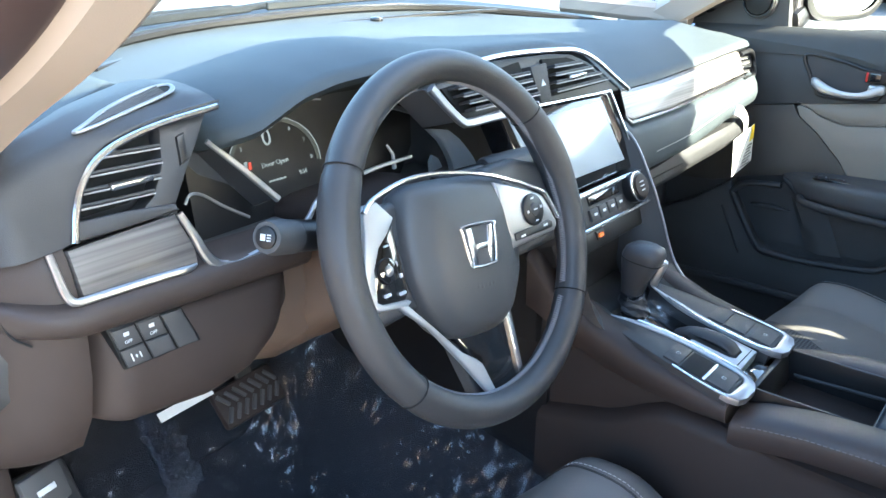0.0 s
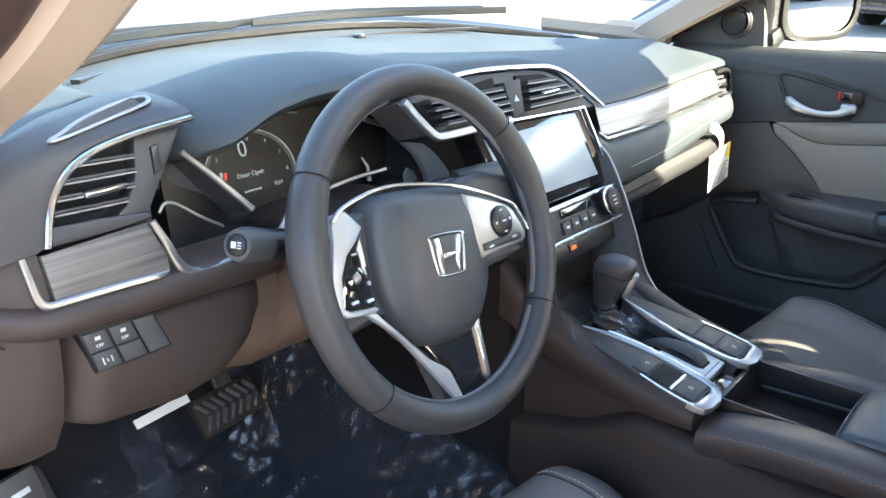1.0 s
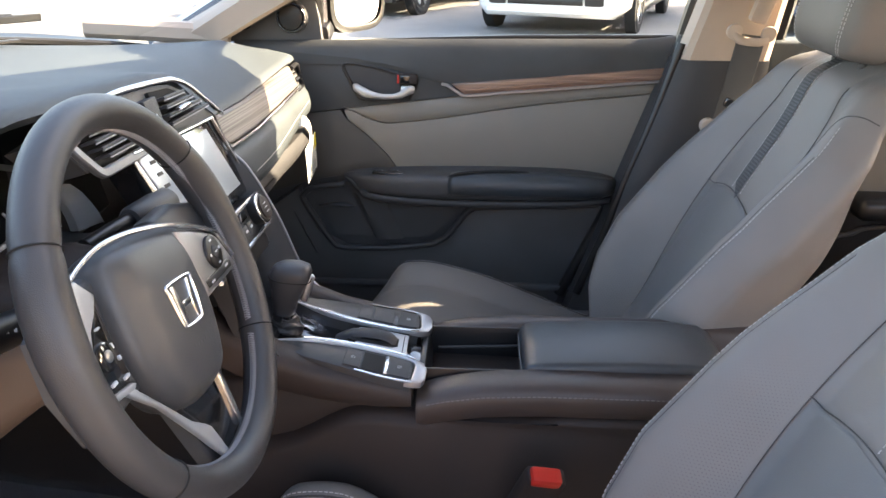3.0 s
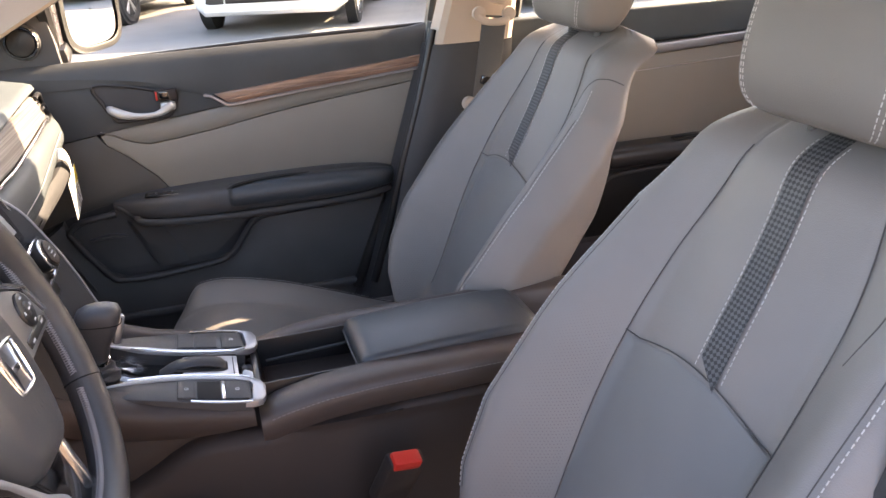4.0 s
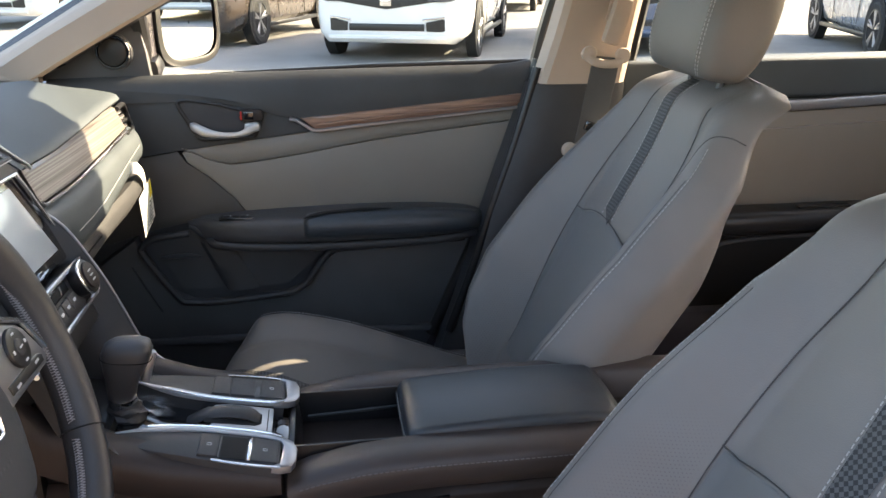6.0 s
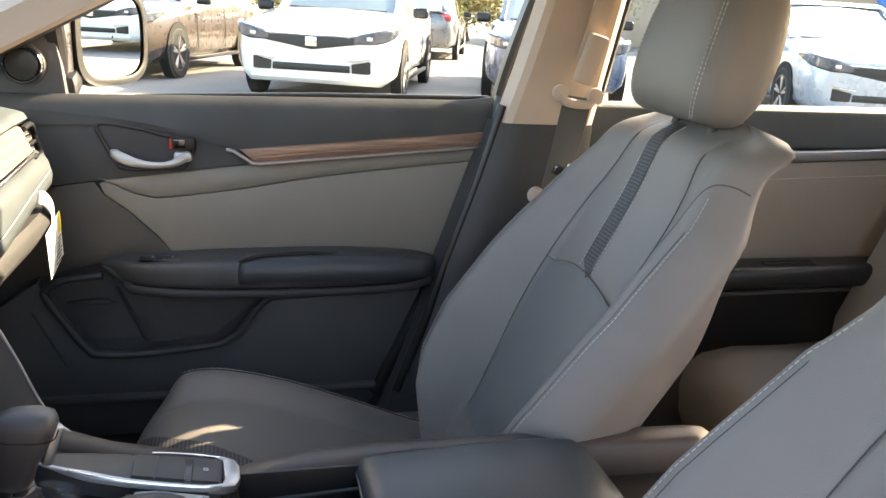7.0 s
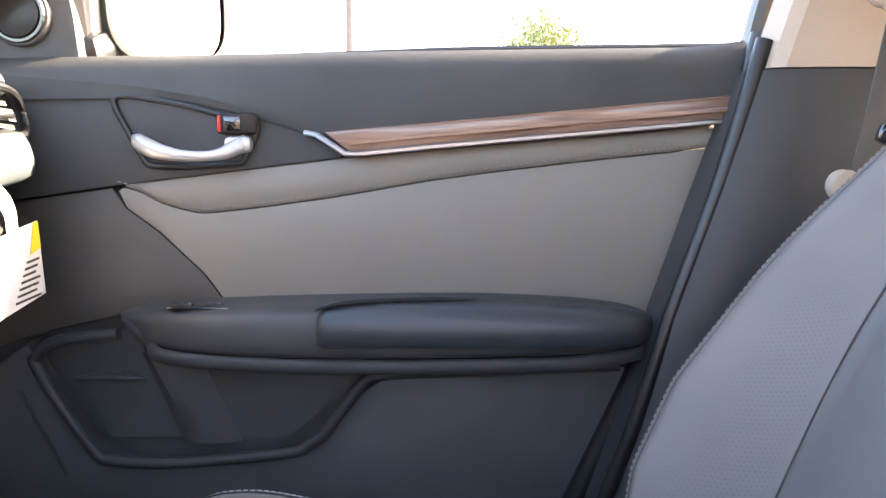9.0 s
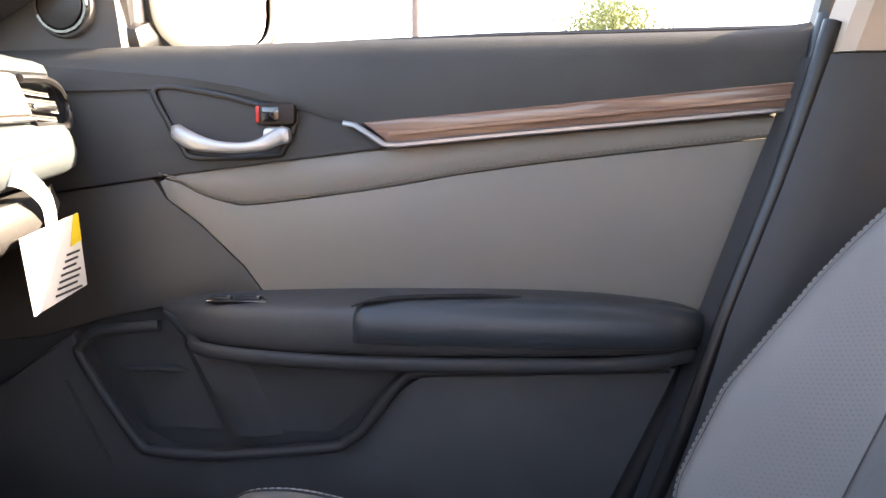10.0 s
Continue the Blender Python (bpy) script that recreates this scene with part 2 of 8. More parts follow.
def mesh_strip_material():
    """Black and grey woven netting."""
    m = material("woven_mesh_strip", (0.03, 0.03, 0.032), 0.55)
    t = m.node_tree
    b = t.nodes["Principled BSDF"]
    co = t.nodes.new("ShaderNodeTexCoord")
    mp = t.nodes.new("ShaderNodeMapping")
    mp.inputs["Rotation"].default_value = (0, 0, radians(45))
    mp.inputs["Scale"].default_value = (255, 255, 0)
    ch = t.nodes.new("ShaderNodeTexChecker")
    ch.inputs["Scale"].default_value = 1.0
    ch.inputs["Color1"].default_value, ch.inputs["Color2"].default_value = (0.016, 0.016, 0.017, 1), (0.090, 0.090, 0.092, 1)
    t.links.new(co.outputs["UV"], mp.inputs["Vector"])
    t.links.new(mp.outputs[0], ch.inputs["Vector"])
    t.links.new(ch.outputs["Color"], b.inputs["Base Color"])
    bump = t.nodes.new("ShaderNodeBump")
    bump.inputs["Strength"].default_value, bump.inputs["Distance"].default_value = 0.6, 0.0015
    t.links.new(ch.outputs["Fac"], bump.inputs["Height"])
    t.links.new(bump.outputs["Normal"], b.inputs["Normal"])
    return m


M["net"] = mesh_strip_material()


def perforated_material():
    """Grey leather with rows of fine holes where the mask layer is set."""
    m = material("perforated_grey_leather", (0.212, 0.195, 0.184), 0.50, grain=0.3, grain_scale=850, kind="hide", vary=0.07, vary_scale=5)
    t = m.node_tree
    b = t.nodes["Principled BSDF"]
    old = b.inputs["Base Color"].links[0].from_socket
    uv, mask = t.nodes.new("ShaderNodeUVMap"), t.nodes.new("ShaderNodeUVMap")
    uv.uv_map, mask.uv_map = "UVMap", "Mask"
    mp = t.nodes.new("ShaderNodeMapping")
    mp.inputs["Rotation"].default_value, mp.inputs["Scale"].default_value = (0, 0, radians(45)), (300, 300, 1)
    vo = t.nodes.new("ShaderNodeTexVoronoi")
    vo.voronoi_dimensions = "2D"
    vo.inputs["Scale"].default_value, vo.inputs["Randomness"].default_value = 1.0, 0.0
    less = t.nodes.new("ShaderNodeMath")
    less.operation, less.inputs[1].default_value = "LESS_THAN", 0.17
    sep = t.nodes.new("ShaderNodeSeparateXYZ")
    mul = t.nodes.new("ShaderNodeMath")
    mul.operation = "MULTIPLY"
    mix = t.nodes.new("ShaderNodeMixRGB")
    mix.inputs[2].default_value = (0.150, 0.137, 0.129, 1)
    t.links.new(uv.outputs[0], mp.inputs[0])
    t.links.new(mp.outputs[0], vo.inputs["Vector"])
    t.links.new(vo.outputs["Distance"], less.inputs[0])
    t.links.new(mask.outputs[0], sep.inputs[0])
    t.links.new(less.outputs[0], mul.inputs[0])
    t.links.new(sep.outputs[0], mul.inputs[1])
    t.links.new(mul.outputs[0], mix.inputs[0])
    t.links.new(old, mix.inputs[1])
    t.links.new(mix.outputs[0], b.inputs["Base Color"])
    return m


M["leather_holes"] = perforated_material()

# ---- building helpers ----
def thing(name, at=(0, 0, 0), label="", category="", group="", kind=""):
    """An Empty that carries the parts of one thing."""
    ob = new(name)
    ob.empty_display_size = 0.05
    ob.matrix_world = at if isinstance(at, Matrix) else Matrix.Translation(at)
    return tagged(ob, label, category, group, kind)


def as_mesh(geo, name, smooth):
    me = bpy.data.meshes.new(name)
    if isinstance(geo, bmesh.types.BMesh):
        geo.to_mesh(me)
        geo.free()
    else:
        me.from_pydata([tuple(map(float, v)) for v in geo[0]], [], geo[1])
        me.validate()
    if smooth is not None:
        me.shade_smooth() if smooth is True else me.shade_flat()
    return me


def part(name, geo, mat, parent=None, label="", smooth=True, sharp=35.0):
    """Links geometry in world coordinates as one mesh under a thing or a part."""
    me = as_mesh(geo, name, smooth)
    bm = bmesh.new()
    bm.from_mesh(me)
    bmesh.ops.recalc_face_normals(bm, faces=bm.faces)
    if smooth is True:
        lim = radians(sharp)
        for e in bm.edges:
            if len(e.link_faces) == 2 and e.calc_face_angle(0) > lim:
                e.smooth = False
    bm.to_mesh(me)
    bm.free()
    me.materials.append(mat)
    ob = new(name, me)
    if parent is not None:
        ob.parent = parent
        ob.matrix_parent_inverse = parent.matrix_basis.inverted() if parent.parent is None else Matrix()
    if label:
        ob["label"] = label
    return ob


def solo(name, geo, mat, label, category, group="", kind="", smooth=True, sharp=35.0):
    return tagged(part(name, geo, mat, None, "", smooth, sharp), label, category, group, kind)


def spline(pts, n=8, closed=False):
    """Catmull-Rom through the points."""
    p = [np.array(q, float) for q in pts]
    if len(p) < 3:
        return [p[0] + (p[-1] - p[0]) * k / n for k in range(n + 1)]
    if closed:
        ring = [p[-1], *p, p[0], p[1]]
    else:
        ring = [2 * p[0] - p[1], *p, 2 * p[-1] - p[-2]]
    out = []
    for a, b, c, d in zip(ring, ring[1:], ring[2:], ring[3:]):
        for k in range(n):
            t = k / n
            out.append(0.5 * (2 * b + (c - a) * t + (2 * a - 5 * b + 4 * c - d) * t * t + (3 * b - a - 3 * c + d) * t ** 3))
    if not closed:
        out.append(p[-1])
    return out


def sheet(rows, closed_u=False, closed_v=False, cap=False):
    """Quads between rows of points of equal count."""
    nv, nu = len(rows), len(rows[0])
    verts = [v for row in rows for v in row]
    faces = []
    for j in range(nv if closed_v else nv - 1):
        for i in range(nu if closed_u else nu - 1):
            a, b = j * nu + i, j * nu + (i + 1) % nu
            c, d = ((j + 1) % nv) * nu + (i + 1) % nu, ((j + 1) % nv) * nu + i
            faces.append((a, b, c, d))
    if cap:
        faces.append(tuple(range(nu))[::-1])
        faces.append(tuple(range((nv - 1) * nu, nv * nu)))
    return verts, faces


def join(*geos):
    verts, faces = [], []
    for v, f in geos:
        k = len(verts)
        verts += list(v)
        faces += [tuple(i + k for i in q) for q in f]
    return verts, faces


def frames_along(path, closed=False, up=(0, 0, 1)):
    """Position, side and up vectors along a polyline."""
    p = [np.array(q, float) for q in path]
    out = []
    for i, q in enumerate(p):
        a, b = (p[i - 1], p[(i + 1) % len(p)]) if closed else (p[max(i - 1, 0)], p[min(i + 1, len(p) - 1)])
        t = (b - a) / (np.linalg.norm(b - a) + 1e-12)
        s = np.cross(t, up)
        if np.linalg.norm(s) < 1e-3:
            s = np.cross(t, (1, 0, 0.01))
        s /= np.linalg.norm(s)
        out.append((q, s, np.cross(s, t)))
    return out


def sweep(path, profile, closed=False, up=(0, 0, 1), cap=True, scale=None):
    """Sweeps a closed profile of (side, up) pairs along a path."""
    rows = []
    for k, (q, s, u) in enumerate(frames_along(path, closed, up)):
        z = scale[k] if scale is not None else 1.0
        rows.append([q + z * (a * s + b * u) for a, b in profile])
    return sheet(rows, True, closed, cap and not closed)


def ring(rx, ry=None, n=12):
    ry = rx if ry is None else ry
    return [(rx * math.cos(2 * math.pi * k / n), ry * math.sin(2 * math.pi * k / n)) for k in range(n)]


def tube(path, r, n=10, closed=False, up=(0, 0, 1), scale=None):
    return sweep(path, ring(r, n=n), closed, up, True, scale)


def strip_profile(w, h):
    """Flat bar profile with softened corners."""
    c = min(w, h) * 0.25
    w, h = w / 2, h / 2
    return [(-w + c, -h), (w - c, -h), (w, -h + c), (w, h - c), (w - c, h), (-w + c, h), (-w, h - c), (-w, -h + c)]


def prism(poly, frame3, depth, bevel=0.003, seg=2):
    """Plate from a polygon (a, b) in the frame (origin, a axis, b axis, out axis), with rounded edges; depth goes against the out axis."""
    o, a, b, n = (Vector(v) for v in frame3)
    bm = bmesh.new()
    top = [bm.verts.new(o + a * p[0] + b * p[1] + n * (p[2] if len(p) > 2 else 0)) for p in poly]
    low = [bm.verts.new(v.co - n * depth) for v in top]
    f = bm.faces.new(top)
    bm.faces.new(low[::-1])
    k = len(top)
    for i in range(k):
        bm.faces.new((top[i], low[i], low[(i + 1) % k], top[(i + 1) % k]))
    bmesh.ops.recalc_face_normals(bm, faces=bm.faces)
    if bevel:
        edges = [e for e in f.edges]
        bmesh.ops.bevel(bm, geom=edges, offset=bevel, segments=seg, profile=0.5, affect="EDGES", clamp_overlap=True)
    return bm


def door_plate(poly, x, depth, bevel=0.003, seg=2):
    """Plate facing the cabin on the right side: poly of (y, z)."""
    return prism(poly, ((x, 0, 0), (0, 1, 0), (0, 0, 1), (-1, 0, 0)), depth, bevel, seg)


def rear_plate(poly, y, depth, bevel=0.003, lean=0.35, seg=2):
    """Plate facing backwards, leaning forwards at the top: poly of (x, z); y is its place at z = 0.9."""
    b = Vector((0, lean, 1))
    return prism([(p[0], p[1] - 0.9) for p in poly], ((0, y, 0.9), (1, 0, 0), b, Vector((0, -1, lean)).normalized()), depth, bevel, seg)


def box(center, size, bevel=0.004, turn=(0, 0, 0), seg=2):
    bm = bmesh.new()
    bmesh.ops.create_cube(bm, size=1.0)
    for v in bm.verts:
        v.co = Vector((v.co.x * size[0], v.co.y * size[1], v.co.z * size[2]))
    if bevel:
        bmesh.ops.bevel(bm, geom=bm.edges[:], offset=bevel, segments=seg, profile=0.5, affect="EDGES", clamp_overlap=True)
    bm.transform(pose(*center, *turn))
    return bm


def cylinder(center, r, h, turn=(0, 0, 0), n=28, bevel=0.002, r2=None):
    bm = bmesh.new()
    bmesh.ops.create_cone(bm, cap_ends=True, segments=n, radius1=r, radius2=r if r2 is None else r2, depth=h)
    if bevel:
        rim = [e for e in bm.edges if abs(e.verts[0].co.z - e.verts[1].co.z) < 1e-6]
        bmesh.ops.bevel(bm, geom=rim, offset=bevel, segments=2, profile=0.5, affect="EDGES", clamp_overlap=True)
    bm.transform(turn if isinstance(turn, Matrix) else pose(*center, *turn))
    return bm


def stitches(path, step=0.0065, length=0.0042, r=0.0008, up=(0, 0, 1)):
    """Short thread dashes along a dense path, joined into one mesh."""
    p = [np.array(q, float) for q in path]
    d = np.r_[0, np.cumsum([np.linalg.norm(b - a) for a, b in zip(p, p[1:])])]
    xyz = np.array(p)
    at = lambda s: np.array([np.interp(s, d, xyz[:, k]) for k in range(3)])
    geos, s = [], 0.0
    while s + length < d[-1]:
        geos.append(sweep([at(s), at(s + length / 2), at(s + length)], ring(r, n=4), up=up))
        s += step
    return join(*geos)


def moved(geo, m):
    """Geometry in a local frame, laid into the world."""
    if isinstance(geo, bmesh.types.BMesh):
        geo.transform(m)
        return geo
    return [m @ Vector(v) for v in geo[0]], geo[1]


def smooth01(a, b, x):
    t = np.clip((x - a) / (b - a), 0, 1)
    return t * t * (3 - 2 * t)


def text_mesh(body, size, m, extrude=0.0003):
    cu = bpy.data.curves.new("text", "FONT")
    cu.body, cu.size, cu.extrude, cu.align_x, cu.align_y = body, size, extrude, "CENTER", "CENTER"
    ob = bpy.data.objects.new("text", cu)
    scene.collection.objects.link(ob)
    me = bpy.data.meshes.new_from_object(ob.evaluated_get(bpy.context.evaluated_depsgraph_get()))
    bpy.data.objects.remove(ob)
    bm = bmesh.new()
    bm.from_mesh(me)
    bpy.data.meshes.remove(me)
    bm.transform(m)
    return bm

# ---- outdoors: the ground, then the car that the camera stands beside ----
def lot_z(x):
    """The lot climbs a little from the lane towards the parked cars."""
    return 0.10 * float(smooth01(2.0, 7.5, x))


def ground_sheet():
    xs = [-400, -100, -20, -5, 0, 2, *np.linspace(2.4, 7.6, 14), 12, 20, 60, 150, 400]
    return sheet([[(x, y, lot_z(x)) for x in xs] for y in (-400, -100, -40, -20, -10, -5, 0, 5, 10, 20, 40, 100, 400)])


solo("ground", ground_sheet(), M["asphalt"], "pale sunlit asphalt of a car lot", "ground", kind="structure", smooth=False)

CX = 0.01          # the car's middle line

# added wall behind the camera, never in view: blocks low sky, bounces warm light
unseen_wall_west = solo("unseen_wall_west", box((-3.05, -0.3, 0.65), (0.18, 9.0, 1.30), 0.01), M["lot_wall"], "unseen plain brown wall, added to block sky and bounce warm light", "wall", kind="structure")
part("coping", box((-3.05, -0.3, 1.33), (0.24, 9.0, 0.06), 0.01), M["lot_wall"], unseen_wall_west)

# floor pan, sills, firewall, roof and pillars: the shell of the car
shell = thing("car_shell", (CX, 0, 0.2), "dark painted sedan body with beige cloth roof lining", "car body", kind="structure")
part("floor_pan", box((CX, -0.2, 0.235), (1.46, 2.9, 0.05), 0.01), M["carpet"], shell)
toe = sheet([[(x, y, z) for y, z in ((0.93, 0.262), (1.0, 0.29), (1.28, 0.62), (1.30, 0.95), (1.34, 0.95), (1.34, 0.25), (0.93, 0.25))] for x in np.linspace(-0.70, 0.72, 6)], True)
part("firewall", toe, M["carpet"], shell)
for sx, nm in ((-1, "sill"), (1, "sill")):
    part(nm, box((CX + sx * 0.77, 0.05, 0.33), (0.14, 2.5, 0.20), 0.02), M["car_body"], shell)
    part("sill_cover", box((CX + sx * 0.735, 0.25, 0.437), (0.11, 1.0, 0.016), 0.005), M["plastic"], shell)


def pillar(path, w, d, mat, name, up=(0, 1, 0), parent=None):
    part(name, sweep(spline(path, 10), [(a * w, b * d) for a, b in ((-.5, -.35), (-.3, -.5), (.3, -.5), (.5, -.35), (.5, .35), (.3, .5), (-.3, .5), (-.5, .35))], up=up), mat, parent)


def a_pillar(s):
    inner = [(0.715, 0.86, 0.93), (0.690, 0.74, 0.995), (0.668, 0.61, 1.068), (0.645, 0.48, 1.138), (0.615, 0.31, 1.225), (0.592, 0.14, 1.305), (0.575, 0.02, 1.345)]
    inner = [(CX + s * (x + (0.022 + 0.020 * float(smooth01(0.75, 0.45, y)) if s < 0 else 0.0)), y, z + (0.045 * float(smooth01(0.46, 0.33, y)) if s < 0 else 0.0)) for x, y, z in inner]
    pillar(inner, 0.070 if s > 0 else 0.056, 0.062, M["beige"], "a_pillar_trim", parent=shell)
    outer = [(x + s * 0.055, y + 0.01, z + 0.006) for x, y, z in inner]
    pillar(outer, 0.07, 0.085 if s > 0 else 0.062, M["car_body"] if s > 0 else M["pillar_paint"], "a_pillar", parent=shell)
    # lower end of the lining where it meets the dashboard
    part("pillar_foot", sweep(spline([(CX + s * 0.655, 0.98, 1.000), (CX + s * 0.672, 0.82, 0.992), (CX + s * (0.690 if s > 0 else 0.715), 0.70, 0.985)], 6), strip_profile(0.05 if s > 0 else 0.03, 0.04)), M["beige"], shell)


a_pillar(-1)
a_pillar(1)
# windshield header, roof rails and roof
HEAD_Y = 0.12
roof_rows = []
for y, z, w in ((HEAD_Y, 1.350, 0.585), (HEAD_Y - 0.05, 1.368, 0.59), (-0.10, 1.40, 0.60), (-0.5, 1.415, 0.605), (-1.0, 1.385, 0.58), (-1.35, 1.33, 0.55)):
    roof_rows.append([(CX + w * k, y + (0.13 * (1 - k * k) if y > 0 else 0), z - 0.035 * abs(k) ** 3) for k in np.linspace(-1, 1, 13)])
under = [[(x, y, z - 0.055) for x, y, z in row] for row in roof_rows]
loop = [row + low[::-1] for row, low in zip(roof_rows, under)]
part("roof", sheet(loop, True, False, True), M["car_body"], shell)
solo("ceiling", sheet([[(x, y, z - 0.060 - 0.006 * (1 - ((x - CX) / 0.6) ** 2)) for x, y, z in row] + [(x, y, z - 0.075) for x, y, z in row[::-1]] for row in roof_rows], True, False, True),
     M["headliner"], "beige cloth roof lining", "ceiling", kind="structure")
for s in (-1, 1):
    rail = [(CX + s * 0.590, 0.10, 1.320), (CX + s * 0.600, -0.05, 1.345), (CX + s * 0.605, -0.5, 1.350), (CX + s * 0.585, -1.0, 1.32), (CX + s * 0.57, -1.35, 1.28)]
    pillar(rail, 0.07, 0.07, M["beige"], "roof_rail_trim", (0, 0, 1), shell)
    pillar([(x + s * 0.05, y, z + 0.015) for x, y, z in rail], 0.07, 0.08, M["car_body"], "roof_rail", (0, 0, 1), shell)
    c_p = [(CX + s * 0.57, -1.25, 1.30), (CX + s * 0.64, -1.45, 1.12), (CX + s * 0.70, -1.60, 0.97), (CX + s * 0.72, -1.62, 0.6), (CX + s * 0.72, -1.62, 0.3)]
    pillar(c_p, 0.18, 0.14, M["beige"], "c_pillar_trim", (1, 0, 0), shell)
part("parcel_shelf", box((CX, -1.62, 0.93), (1.35, 0.45, 0.04), 0.01), M["carpet"], shell)
part("rear_bulkhead", box((CX, -1.50, 0.60), (1.42, 0.05, 0.66), 0.01), M["carpet"], shell)

# cowl, hood and front wings seen through the windshield
hood_rows = []
for y, z, w, bow in ((1.19, 1.005, 0.70, 0.36), (1.24, 1.005, 0.72, 0.36), (1.31, 1.022, 0.74, 0.34), (1.6, 1.005, 0.77, 0.2), (2.0, 0.94, 0.78, 0.1), (2.35, 0.82, 0.74, 0.15)):
    hood_rows.append([(CX + w * k, y - bow * abs(k) ** 2.6, z - 0.055 * abs(k) ** 3) for k in np.linspace(-1, 1, 15)])
# white on a dark car: blown-out sunlight is put into the hood's paint
part("hood", sheet(hood_rows[2:]), M["paint_white"], shell)
part("cowl", sheet(hood_rows[:3]), M["black"], shell)
for s in (-1, 1):
    part("front_wing", sheet([[(CX + s * x, y, z) for x, z in ((0.75, zt), (0.84, zt - 0.05), (0.88, zt - 0.2), (0.88, 0.35))] for y, zt in ((0.80, 0.95), (1.2, 0.955), (1.7, 0.93), (2.1, 0.87), (2.4, 0.75))]), M["car_body"], shell)
# windshield, bowed forwards in the middle
def base_y(x):
    return 1.20 - 0.36 * abs((x - CX) / 0.70) ** 2.6


ws = []
for k in np.linspace(0, 1, 14):
    row = []
    for u in np.linspace(-1, 1, 15):
        x0, x1 = CX + 0.70 * u, CX + 0.585 * u
        y0, y1 = base_y(x0), HEAD_Y + 0.13 * (1 - u * u)
        z0, z1 = 1.012 - 0.06 * abs(u) ** 3, 1.352 - 0.03 * abs(u) ** 3
        row.append((x0 + (x1 - x0) * k, y0 + (y1 - y0) * k, z0 + (z1 - z0) * k + 0.03 * math.sin(math.pi * k)))
    ws.append(row)
part("glass_seal", sweep([(x, base_y(x) - 0.004, 1.012 - 0.06 * abs((x - CX) / 0.7) ** 3) for x in np.linspace(-0.66, 0.68, 50)], strip_profile(0.020, 0.014)), M["black"], shell)
pane = solo("window_1", sheet(ws), M["glass"], "clear laminated windshield", "windshield", kind="structure")
pane.visible_shadow = False
for x0, x1 in ((-0.62, -0.05), (-0.05, 0.52)):
    w_path = [(x, base_y(x) + 0.03 + dy, 1.026 + dz) for x, dy, dz in ((x0, 0, 0), ((x0 + x1) / 2, 0.015, 0.006), (x1, -0.02, 0.006))]
    wiper = solo("windshield_wiper", sweep(spline(w_path, 8), strip_profile(0.016, 0.012)), M["black"], "black wiper arm lying at the foot of the windshield", "wiper", group="wipers")
    part("blade", sweep(spline([(x, base_y(x) + 0.01, 1.028) for x in (x0 + 0.08, (x0 + x1) / 2 + 0.05, x1 + 0.04)], 8), strip_profile(0.008, 0.014)), M["black"], wiper)


# the driver's door frame edge beside the near pillar, dark seal
part("door_seal", sweep(spline([(CX - 0.785, 0.86, 0.92), (CX - 0.775, 0.62, 1.075), (CX - 0.750, 0.48, 1.15), (CX - 0.705, 0.31, 1.285), (CX - 0.675, 0.14, 1.345), (CX - 0.665, -0.1, 1.36), (CX - 0.675, -0.40, 1.345)], 8), ring(0.016, n=8)), M["black"], shell)
# driver side pillar between the doors
def pillar_cover(name, spans, mat, parent, side, label):
    """Moulded cover of a door pillar; spans of (z, front y, rear y, inner x), mirrored for the driver's side."""
    rows = []
    for z, y0, y1, x, lap in spans:
        row = [(x + 0.060, y0 + 0.008, z), (x + 0.014, y0 + 0.004 + lap, z), (x + 0.003, y0 - 0.012, z), (x, y0 - 0.045, z), (x + 0.003, y1 + 0.022, z), (x + 0.018, y1, z), (x + 0.065, y1 - 0.01, z)]
        rows.append([(px if side > 0 else 2 * CX - px, py, pz) for px, py, pz in row])
    part(name, sheet(rows, True, False, True), mat, parent, label)


pillar_cover("b_pillar_lower", [(0.35, -0.02, -0.30, 0.650, 0.004), (0.60, -0.094, -0.36, 0.636, 0.004), (0.83, -0.168, -0.38, 0.638, 0.004), (0.953, -0.211, -0.388, 0.643, 0.0)], M["plastic_mid"], shell, -1, "charcoal lower pillar cover")
pillar_cover("b_pillar_upper", [(0.956, -0.214, -0.385, 0.640, 0.0), (1.05, -0.238, -0.395, 0.627, 0.0), (1.167, -0.264, -0.410, 0.612, 0.0), (1.345, -0.31, -0.437, 0.575, 0.0)], M["beige"], shell, -1, "beige upper pillar cover")
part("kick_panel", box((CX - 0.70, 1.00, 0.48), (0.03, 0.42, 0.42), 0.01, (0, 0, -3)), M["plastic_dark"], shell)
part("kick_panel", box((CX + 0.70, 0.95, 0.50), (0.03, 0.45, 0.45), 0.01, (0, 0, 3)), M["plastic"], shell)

# ---- the passenger doors ----
def belt(y):
    return 0.979 - 0.018 * (y - 0.1) if y > 0.1 else 0.979 - 0.014 * (y - 0.1)


door = thing("front_door", (0.74, 0.2, 0.35), "closed front passenger door, charcoal with a greige leather panel and brown wood strip", "car door")
# base slab
part("door_shell", door_plate([(-0.20, 0.93), (-0.10, 0.62), (0.02, 0.34), (0.80, 0.34), (0.86, 0.5), (0.86, 0.93)], 0.735, 0.05, 0.01), M["plastic"], door)
part("outer_skin", door_plate([(-0.28, 0.955), (-0.22, 0.62), (-0.10, 0.30), (0.85, 0.30), (0.92, 0.955)], 0.80, 0.08, 0.03), M["car_body"], door)
